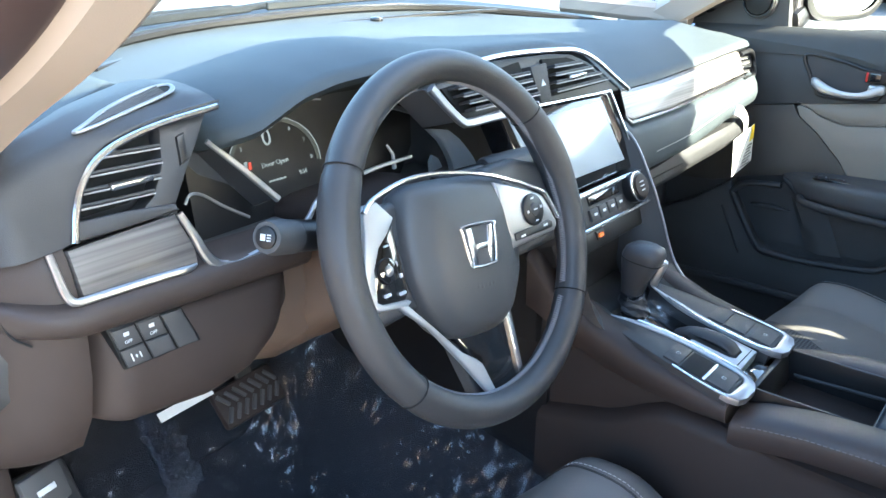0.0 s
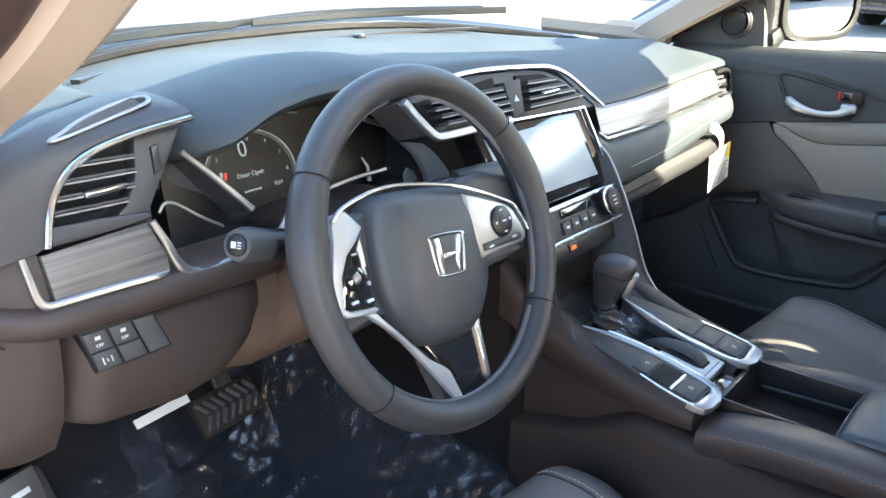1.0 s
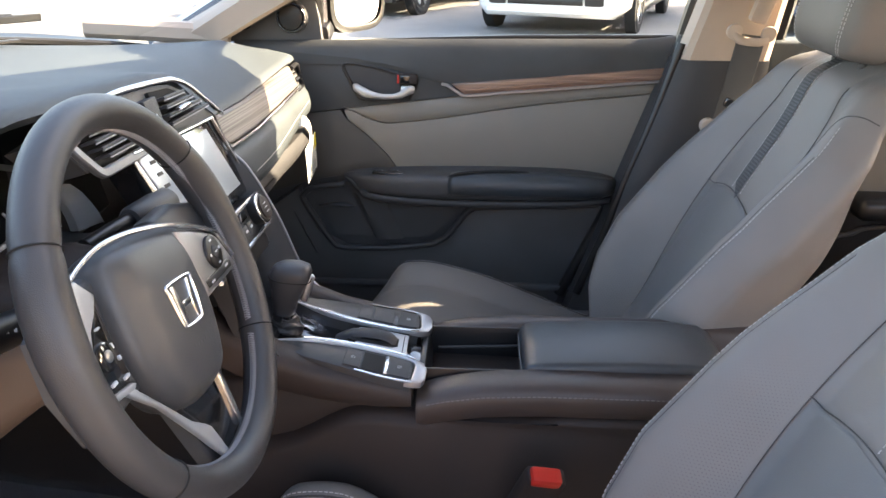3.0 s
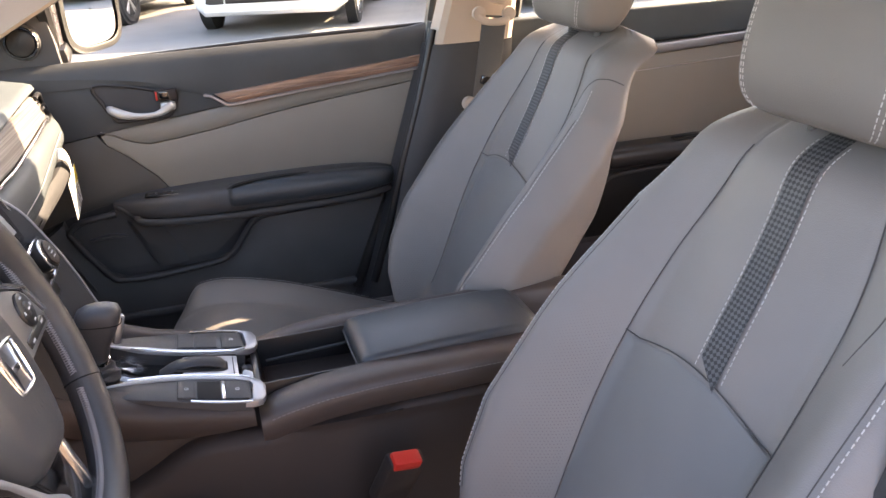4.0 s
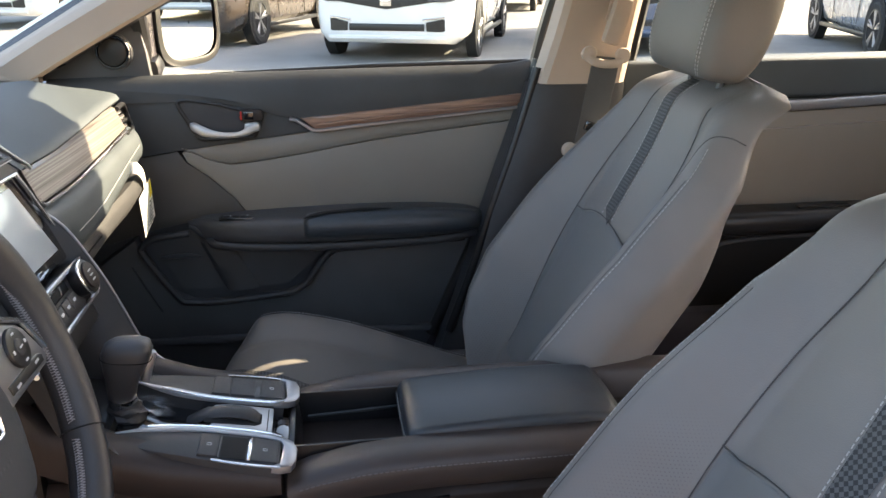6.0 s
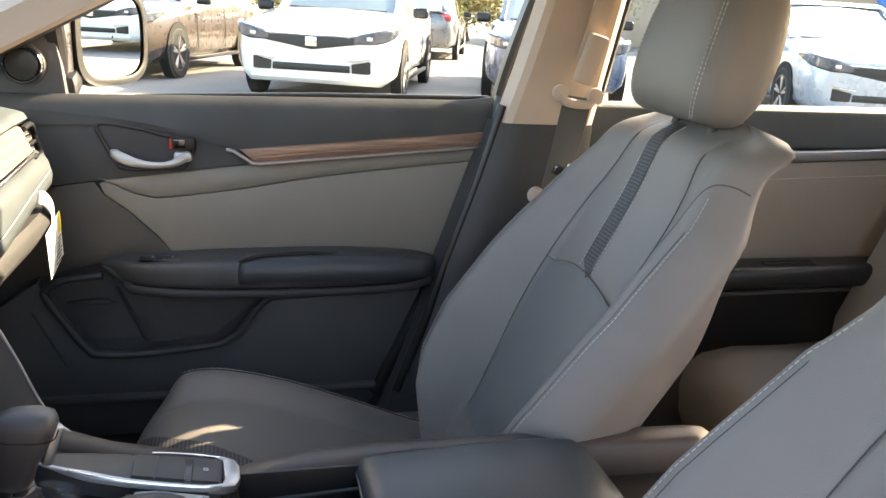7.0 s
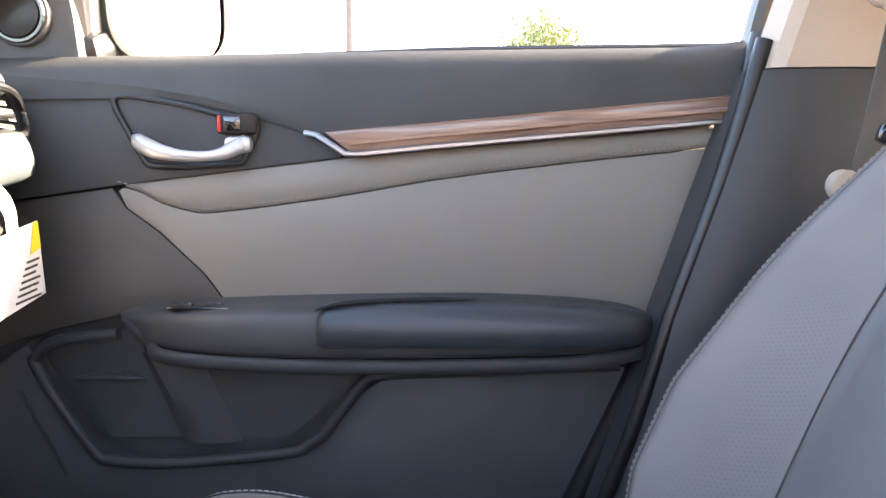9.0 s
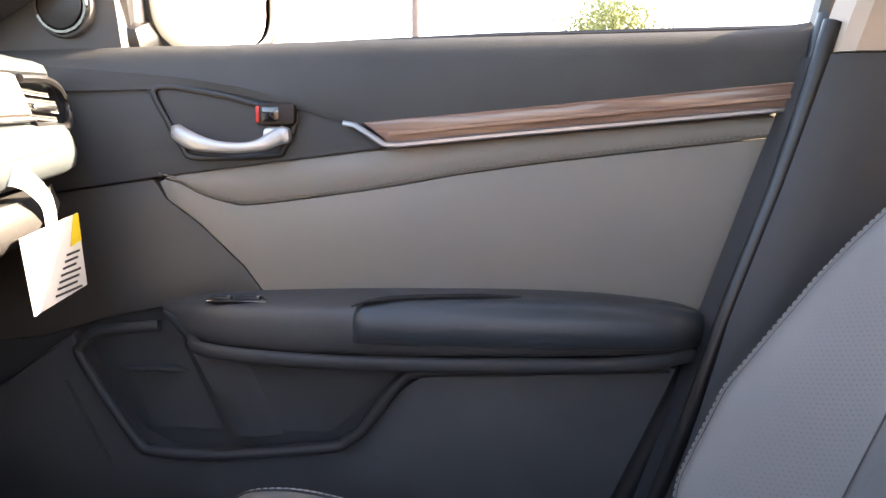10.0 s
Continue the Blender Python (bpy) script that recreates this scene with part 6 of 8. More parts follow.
# lower spoke: glossy black plate between a broad and a thin silver leg
wpart("lower_spoke", wplate([(-0.060, -0.062), (0.050, -0.062), (0.034, -0.170), (-0.036, -0.170)], -0.016, 0.016, 0.005), M["hub"])
wpart("gloss_plate", wplate([(-0.062, -0.075), (0.040, -0.075), (0.031, -0.138), (0.026, -0.162), (-0.020, -0.165), (-0.034, -0.124)], -0.0095, 0.010, 0.003), M["gloss_black"], label="glossy black lower plate")
wpart("v_trim", wplate([(-0.118, -0.032), (-0.106, -0.035), (-0.080, -0.068), (-0.054, -0.103), (-0.036, -0.118), (-0.029, -0.126), (-0.019, -0.164), (-0.026, -0.166), (-0.034, -0.154), (-0.056, -0.116), (-0.088, -0.065), (-0.116, -0.036)], -0.006, 0.005, 0.002), M["blade"], label="broad silver leg of the lower spoke")
wpart("v_trim", wplate([(0.026, -0.084), (0.037, -0.084), (0.030, -0.163), (0.022, -0.165)], -0.006, 0.005, 0.002), M["chrome"], label="thin silver leg of the lower spoke")

# ---- centre console ----
CC = 0.018
con = thing("centre_console", (CC, 0.2, 0.26), "charcoal centre console with leather sides, silver shift surround and open bin", "console")


def con_z(y):
    """Height of the console's shoulders."""
    return float(np.interp(y, [-0.30, -0.10, 0.10, 0.255, 0.38, 0.44, 0.50, 0.53], [0.655, 0.660, 0.655, 0.646, 0.672, 0.694, 0.730, 0.78]))


def rear_z(y):
    """Height of the leather rails behind the shift surround."""
    return float(np.interp(y, [-0.34, -0.10, 0.10, 0.17, 0.22, 0.256], [0.645, 0.651, 0.651, 0.647, 0.639, 0.630]))


# body between the seats: a wide lower panel, set in under the front flanks
rows = []
for y in np.linspace(-0.45, 0.52, 40):
    z = min(con_z(y), rear_z(y) if y < 0.257 else 9) - (0.045 if y < 0.09 or y > 0.27 else 0.080)
    k = float(smooth01(0.20, 0.30, y))
    zc = float(np.interp(y, [-0.45, -0.02, 0.25, 0.32, 0.355, 0.386, 0.417, 0.52], [0.585, 0.590, 0.598, 0.604, 0.598, 0.577, 0.560, 0.530]))
    z = max(min(z, 0.636), zc + 0.004)
    w2 = 0.116 + 0.004 * k
    w = w2 - 0.001 - 0.024 * k
    half = [(w2 + 0.008, 0.26), (w2 + 0.004, 0.42), (w2, zc - 0.014), (w2 - 0.004, zc - 0.003), (w, zc + 0.003), (w - 0.001, z - 0.008), (w - 0.012, z)]
    rows.append([(CC - a, y, b) for a, b in half] + [(CC + a, y, b) for a, b in half[::-1]])
part("lower_body", sheet(rows, True, False, True), M["plastic_dark"], con, "charcoal plastic lower body", sharp=60)
rows = []
for y in np.linspace(0.515, 1.25, 9):
    w = np.interp(y, [0.515, 0.75, 1.25], [0.100, 0.110, 0.140])
    rows.append([(CC - w - 0.01, y, 0.26), (CC - w - 0.006, y, 0.45), (CC - w, y, 0.66), (CC - w + 0.02, y, 0.745), (CC + w - 0.02, y, 0.745), (CC + w, y, 0.66), (CC + w + 0.006, y, 0.45), (CC + w + 0.01, y, 0.26)])
# smooth black here paints the shade inside the storage tray
part("front_body", sheet(rows, True, False, True), M["black"], con, "panels beside the footwells, blackened for the tray's shade", sharp=50)


FLANK_LOW = [0.612, 0.612, 0.615, 0.622, 0.632, 0.650, 0.690]


def shoulder(s, y0, y1, mat, name, thick, label=""):
    """Padded rail along one side: s = -1 towards the driver."""
    rows = []
    for y in np.linspace(y0, y1, 22):
        z = rear_z(y) if y1 < 0.26 else con_z(y)
        zl = z - thick if y1 < 0.26 else float(np.interp(y, [0.26, 0.30, 0.34, 0.38, 0.42, 0.47, 0.53], FLANK_LOW))
        e = min((y - y0) / 0.012, (y1 - y) / 0.012, 1.0)
        e = max(e, 0.0) ** 0.5 * 0.12 + 0.88
        wo = np.interp(y, [-0.3, 0.255, 0.46, 0.53], [0.113, 0.116, 0.124, 0.135])
        wi = np.interp(y, [-0.3, 0.10, 0.255, 0.28, 0.46, 0.53], [0.060, 0.060, 0.066, 0.074, 0.080, 0.105])
        rows.append([(CC + s * wi, y, z - 0.05), (CC + s * wi, y, z - 0.006), (CC + s * (wi + 0.006), y, z * 1.0 - (1 - e) * 0.02), (CC + s * (wo - 0.016), y, z - 0.003 - (1 - e) * 0.02), (CC + s * (wo - 0.007), y, z - 0.006 - (1 - e) * 0.02), (CC + s * (wo - 0.0015), y, z - 0.012), (CC + s * wo * (0.97 + 0.03 * e), y, z - 0.020), (CC + s * (wo - 0.001), y, zl + 0.006), (CC + s * (wo - 0.010), y, zl)])
    return part(name, sheet(rows, True, False, True), mat, con, label, sharp=60)


for s in (-1, 1):
    shoulder(s, 0.262, 0.535, M["plastic_low"], "front_shoulder", 0.034, "padded front flank")
    r = shoulder(s, -0.34, 0.256, M["flank_leather"], "rear_shoulder", 0.048, "stitched leather flank")
    part("stitching", stitches([(CC + s * 0.1155, y, rear_z(y) - 0.0125) for y in np.linspace(-0.30, 0.245, 80)]), M["dim_thread"], r)

# shift surround
def con_pt(x, y, off=0.0):
    return (CC + x, y, 0.590 + 0.2 * y + off)


def con_plate(poly, off, depth, bevel=0.003):
    return prism(poly, (con_pt(0, 0, off), (1, 0, 0), Vector((0, 1, 0.2)), Vector((0, -0.2, 1)).normalized()), depth, bevel)


GX = -0.016
gate = [(-0.031, 0.256), (0.031, 0.256), (0.034, 0.33), (0.044, 0.40), (0.056, 0.462), (-0.056, 0.462), (-0.044, 0.40), (-0.034, 0.33)]
part("gate_plate", con_plate([(x + GX, y) for x, y in gate], -0.010, 0.03, 0.002), M["gloss_black"], con, "glossy black shift plate")
part("silver_plate", con_plate([(GX - 0.030, 0.274), (GX + 0.030, 0.274), (GX + 0.032, 0.325), (GX + 0.026, 0.345), (GX - 0.026, 0.345), (GX - 0.032, 0.325)], 0.0085, 0.016, 0.003), M["blade"], con, "silver gate plate")
part("gate_end", con_plate([(GX - 0.030, 0.250), (GX + 0.030, 0.250), (GX + 0.030, 0.271), (GX - 0.030, 0.271)], -0.002, 0.030, 0.004), M["gloss_black"], con, "glossy black end block")
part("plate_joint", con_plate([(GX - 0.024, 0.2795), (GX + 0.024, 0.2795), (GX + 0.024, 0.2807), (GX - 0.024, 0.2807)], 0.0089, 0.001, 0.0), M["void"], con)
part("gate_slot", con_plate([(GX - 0.015, 0.294), (GX - 0.010, 0.287), (GX + 0.010, 0.287), (GX + 0.015, 0.294), (GX + 0.018, 0.352), (GX - 0.018, 0.352)], 0.0098, 0.004, 0.001), M["void"], con)
part("gate_sleeve", sweep(spline([con_pt(GX + 0.002, 0.293, 0.007), con_pt(GX + 0.002, 0.302, 0.0135), con_pt(GX + 0.002, 0.325, 0.014), con_pt(GX + 0.002, 0.352, 0.007), con_pt(GX + 0.002, 0.372, -0.006)], 5), ring(0.0125, 0.006, 14)), M["plastic_mid"], con, "soft sleeve in the shift gate")
pad_out = [(-0.058, 0.440), (-0.040, 0.394), (-0.0365, 0.36), (-0.0355, 0.327), (-0.0375, 0.290), (-0.040, 0.262), (-0.096, 0.262), (-0.0975, 0.290), (-0.094, 0.34), (-0.086, 0.40), (-0.076, 0.440)]
cap = [(-0.0385, 0.274), (-0.040, 0.258), (-0.046, 0.248), (-0.060, 0.243), (-0.084, 0.244), (-0.096, 0.249), (-0.1005, 0.260), (-0.1000, 0.270), (-0.0955, 0.2685), (-0.092, 0.2625), (-0.056, 0.2595), (-0.0475, 0.263), (-0.0445, 0.2745)]
for s in (-1, 1):
    side = part("key_bank", con_plate([(GX - s * x, y) for x, y in (pad_out if s > 0 else pad_out[::-1])], 0.010, 0.024, 0.003), M["plastic_mid"], con, "smooth charcoal bank beside the shift gate")
    rail = spline([(-0.058, 0.440), (-0.047, 0.408), (-0.0395, 0.375), (-0.0365, 0.345), (-0.0365, 0.310), (-0.0385, 0.280), (-0.044, 0.262)], 6)
    part("silver_rail", sweep([con_pt(GX - s * float(x), float(y), 0.0095) for x, y in rail], strip_profile(0.0085, 0.007), scale=list(np.interp(np.linspace(0, 1, len(rail)), [0, 0.25, 0.5, 1], [0.25, 1.15, 1.0, 0.8]))), M["blade"], side, "satin silver rail")
    part("rail_edge", sweep([con_pt(GX - s * (float(x) + 0.0035), float(y), 0.0132) for x, y in rail[6:]], ring(0.0011, n=6)), M["chrome"], side, "bright rail edge")
    part("silver_cap", con_plate([(GX - s * x, y) for x, y in (cap if s > 0 else cap[::-1])], 0.0128, 0.009, 0.003), M["satin"], side, "satin silver end of the bank")
    part("outer_line", sweep(spline([con_pt(GX - s * x, y, 0.0108) for x, y in ((-0.0945, 0.335), (-0.0978, 0.310), (-0.0992, 0.285), (-0.0985, 0.262))], 5), strip_profile(0.0030, 0.003)), M["chrome"], side, "thin chrome line")
    part("key_well", con_plate([(GX + s * x, y) for x, y in ((0.0455, 0.351), (0.0885, 0.351), (0.0930, 0.2645), (0.0480, 0.2645))[::s]], 0.0106, 0.004, 0.0006), M["black"], side)
    for y0, y1, kind in ((0.329, 0.350, "key"), (0.2990, 0.327, "gap"), (0.2935, 0.2978, "bar"), (0.2655, 0.2925, "key")):
        if s > 0 and kind == "gap":
            kind = "key"
        if s > 0 and kind == "bar":
            continue
        k0, k1 = (y0 - 0.263) / 0.09, (y1 - 0.263) / 0.09
        q = [(GX + s * (0.0485 - 0.0025 * k1), y1), (GX + s * (0.0925 - 0.0045 * k1), y1), (GX + s * (0.0925 - 0.0045 * k0), y0), (GX + s * (0.0485 - 0.0025 * k0), y0)][::s]
        key = part({"key": "console_button", "gap": "button_blank", "bar": "button_divider"}[kind], con_plate(q, 0.0128 if kind != "gap" else 0.0118, 0.006, 0.0012), {"key": M["plastic_mid"], "gap": M["void"], "bar": M["chrome"]}[kind], side, {"key": "console push button", "gap": "glossy blank plate", "bar": "silver divider"}[kind])
        if kind == "key" and (s < 0 or y0 < 0.27):
            mx, my = sum(p[0] for p in q) / 4, (y0 + y1) / 2
            for dx, dy, ww, hh in ((0, 0.0022, 0.004, 0.0006), (0, -0.0022, 0.004, 0.0006), (-0.002, 0, 0.0006, 0.004), (0.002, 0, 0.0006, 0.004)):
                part("symbol", con_plate([(mx + dx - ww / 2, my + dy - hh / 2), (mx + dx + ww / 2, my + dy - hh / 2), (mx + dx + ww / 2, my + dy + hh / 2), (mx + dx - ww / 2, my + dy + hh / 2)], 0.0132, 0.0006, 0.0), M["white_mark"], key)
# front wings that climb to the dashboard
for s in (-1, 1):
    ox = lambda x: x if s > 0 else 2 * CC - x
    outer = [(0.128, 0.560, 0.905), (0.131, 0.520, 0.870), (0.132, 0.489, 0.815), (0.132, 0.469, 0.770), (0.132, 0.446, 0.710), (0.131, 0.424, 0.681), (0.126, 0.392, 0.660)]
    inner = [(0.108, 0.580, 0.880), (0.108, 0.560, 0.840), (0.104, 0.535, 0.790), (0.098, 0.518, 0.745), (0.090, 0.490, 0.705), (0.080, 0.460, 0.690), (0.080, 0.425, 0.672)]
    po, pi = spline(outer, 5), spline(inner, 5)
    rows = []
    for a, b in zip(po, pi):
        m = (a + b) / 2 + np.array((0, -0.004, 0.004))
        rows.append([(ox(float(q[0])), float(q[1]), float(q[2])) for q in (a + np.array((0.004, 0.03, -0.012)), a + np.array((0.002, 0.006, -0.003)), a, 0.75 * a + 0.25 * b + np.array((0, -0.0022, 0.0022)), m, 0.25 * a + 0.75 * b + np.array((0, -0.002, 0.002)), b, b + np.array((-0.002, 0.01, -0.03)))])
    wing = part("wing", sheet(rows), M["plastic_mid"], con, "charcoal wing sweeping from the dashboard to the console", sharp=70)
    if s > 0:
        part("wing_edge", sweep([(ox(float(q[0])), float(q[1]) - 0.001, float(q[2]) + 0.001) for q in po[:28]], ring(0.0016, n=6)), M["dim_silver"], wing)
part("front_tray", box((CC, 0.49, 0.655), (0.17, 0.08, 0.05), 0.01), M["black"], con)
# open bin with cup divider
# floor coloured near-black for the shade at the bottom of the bin
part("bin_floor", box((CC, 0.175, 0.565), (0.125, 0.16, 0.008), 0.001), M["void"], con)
part("bin_front", box((CC, 0.247, 0.605), (0.125, 0.008, 0.075), 0.002, (-8, 0, 0)), M["black"], con)
for s in (-1, 1):
    part("bin_side", box((CC + s * 0.0615, 0.17, 0.603), (0.004, 0.17, 0.085), 0.001), M["black"], con)
part("bin_rail", sweep([(CC + 0.052, 0.235, 0.615), (CC + 0.052, 0.10, 0.622)], strip_profile(0.004, 0.004)), M["plastic_mid"], con)
# armrest lid
lid = []
for y, zt, w in ((0.116, 0.630, 0.060), (0.1175, 0.640, 0.063), (0.114, 0.649, 0.0645), (0.108, 0.6545, 0.065), (0.09, 0.657, 0.066), (-0.02, 0.662, 0.067), (-0.10, 0.662, 0.067), (-0.14, 0.658, 0.066), (-0.155, 0.650, 0.064), (-0.158, 0.634, 0.058)):
    lid.append([(CC - w, y, 0.625), (CC - w - 0.002, y, 0.5 * (0.625 + zt)), (CC - w - 0.001, y, zt - 0.006), (CC - w + 0.002, y, zt - 0.0015), (CC - w + 0.007, y, zt), (CC, y, zt + 0.0012), (CC + w - 0.007, y, zt), (CC + w - 0.002, y, zt - 0.0015), (CC + w + 0.001, y, zt - 0.006), (CC + w + 0.002, y, 0.5 * (0.625 + zt)), (CC + w, y, 0.625)])
al = part("armrest_lid", sheet(lid, False, False, True), M["arm_leather"], con, "black leather armrest lid", sharp=60)
part("lid_piping", sweep([(CC - 0.0665, 0.112, 0.640), (CC - 0.070, 0.0, 0.645), (CC - 0.070, -0.13, 0.645)], ring(0.0016, n=6)), M["black"], al)
part("lid_piping", sweep([(CC - 0.060, 0.1180, 0.638), (CC, 0.1190, 0.638), (CC + 0.060, 0.1180, 0.638)], ring(0.0014, n=6)), M["black"], al)

# shift lever
LEV = Matrix.Translation((-0.008, 0.030, 0.004))
def lever_part(name, geo, mat, parent, label="", **k):
    return part(name, moved(geo, LEV), mat, parent, label, **k)


sh = thing("shift_lever", (CC + 0.008, 0.41, 0.68), "black leather shift lever with a chrome collar", "shift lever")
rows = []
for z, y, rx, ry in ((0.688, 0.417, 0.0125, 0.014), (0.693, 0.416, 0.0142, 0.0158), (0.708, 0.414, 0.0158, 0.0180), (0.726, 0.409, 0.0188, 0.0235), (0.740, 0.406, 0.0208, 0.0275), (0.750, 0.404, 0.0212, 0.0285), (0.758, 0.403, 0.019, 0.0255), (0.763, 0.403, 0.013, 0.017), (0.7645, 0.403, 0.003, 0.004)):
    rows.append([(CC + 0.004 + rx * np.sign(math.cos(a)) * abs(math.cos(a)) ** 0.7, y + ry * np.sign(math.sin(a)) * abs(math.sin(a)) ** 0.7, z) for a in np.linspace(0, 2 * math.pi, 29)[:-1]])
lever_part("knob", sheet(rows, True, False, True), M["wheel_leather"], sh, "smooth black leather knob", sharp=60)
lever_part("knob_seam", sweep([(CC + 0.004 + 0.0214 * np.sign(math.cos(a)) * abs(math.cos(a)) ** 0.7, 0.4055 + 0.0282 * np.sign(math.sin(a)) * abs(math.sin(a)) ** 0.7, 0.742 + 0.004 * math.sin(a)) for a in np.linspace(0, 2 * math.pi, 29)[:-1]], ring(0.0007, n=5), True), M["void"], sh)
lever_part("release_button", box((CC + 0.0145, 0.3850, 0.7225), (0.012, 0.010, 0.040), 0.003, (20, 0, 24)), M["satin"], sh, "silver release button")
lever_part("collar", sweep([(CC + 0.004, 0.4175, 0.678), (CC + 0.004, 0.4165, 0.6895)], ring(0.0160, n=22)), M["bright_chrome"], sh, "bright chrome collar")
rows = []
for k, z in enumerate(np.linspace(0.654, 0.684, 12)):
    w = np.interp(z, [0.654, 0.665, 0.676, 0.684], [0.027, 0.0235, 0.0195, 0.0165])
    rows.append([(CC + 0.005 + (w + 0.0016 * math.sin(3 * a + 2.1 * k)) * math.cos(a), 0.416 + (w + 0.0016 * math.cos(4 * a + 1.3 * k)) * math.sin(a), z + 0.0012 * math.sin(5 * a + k)) for a in np.linspace(0, 2 * math.pi, 33)[:-1]])
lever_part("boot", sheet(rows, True, False, True), M["wheel_leather"], sh, "crinkled black shift boot")
fm = []
for k in range(4):
    fm.append([(CC - 0.004 + 0.007 * i, 0.400 - 0.013 * k + 0.004 * math.sin(1.7 * i + k), 0.676 - 0.0045 * k + 0.004 * math.sin(2.3 * i + 1.9 * k) * (1 - k / 9)) for i in range(6)])
lever_part("film_scrap", sheet(fm), M["wrap"], sh, "scrap of clear protective film")

# belt buckle by the driver's seat
bk = thing("belt_buckle", (-0.18, 0.09, 0.45), "black belt buckle with a red release button", "belt buckle")
bm_ = pose(-0.184, 0.098, 0.574, 14, -22, 6)
part("housing", moved(box((0, 0, -0.024), (0.024, 0.050, 0.085), 0.006), bm_), M["plastic_dark"], bk)
part("release", moved(box((-0.003, 0.002, 0.016), (0.021, 0.038, 0.016), 0.004), bm_), M["red"], bk, "red release button")
part("stalk", moved(box((0, 0, -0.10), (0.016, 0.036, 0.10), 0.004), bm_), M["black"], bk)

# ---- seats ----
REC = radians(27)
UPB, FWD = Vector((0, -math.sin(REC), math.cos(REC))), Vector((0, math.cos(REC), math.sin(REC)))
BH = 0.600


def back_w(s):
    return float(np.interp(s, [-0.075, 0.0, 0.05, 0.15, 0.30, 0.44, 0.50, 0.54, 0.568, 0.586, BH], [0.150, 0.200, 0.224, 0.250, 0.256, 0.236, 0.209, 0.200, 0.194, 0.181, 0.145]))


def back_front(x, s):
    """Depth of the backrest's front face: flat insert between raised side bolsters."""
    w = back_w(s)
    u = abs(x) / w
    b = float(np.interp(s, [-0.075, 0.0, 0.06, 0.14, 0.26, 0.38, 0.46, 0.52, BH], [0.030, 0.074, 0.088, 0.087, 0.066, 0.038, 0.022, 0.013, 0.004]))
    inner = 0.105 / w
    d = b * float(smooth01(inner, 0.80, u)) + 0.012 * float(smooth01(0.0, 0.08, s)) * math.cos(min(u / inner, 1) * math.pi / 2)
    d += -0.012 * math.exp(-((s - 0.47) / 0.12) ** 2) * (1 - u)
    edge = max(0.0, (u - 0.80) / 0.20)
    d -= 0.055 * edge ** 2.2 * (1 - 0.6 * float(smooth01(0.36, BH, s)))
    d -= 0.045 * float(smooth01(0.50, BH, s)) ** 2
    d -= 0.012 * float(smooth01(0.33, 0.53, s)) * max(0.0, (u - 0.35) / 0.65) ** 1.6
    return d


def groove(x, s, lines):
    g = 0.0
    for k in lines:
        g = max(g, math.exp(-(k(x, s) / 0.0036) ** 2))
    return 0.0030 * g


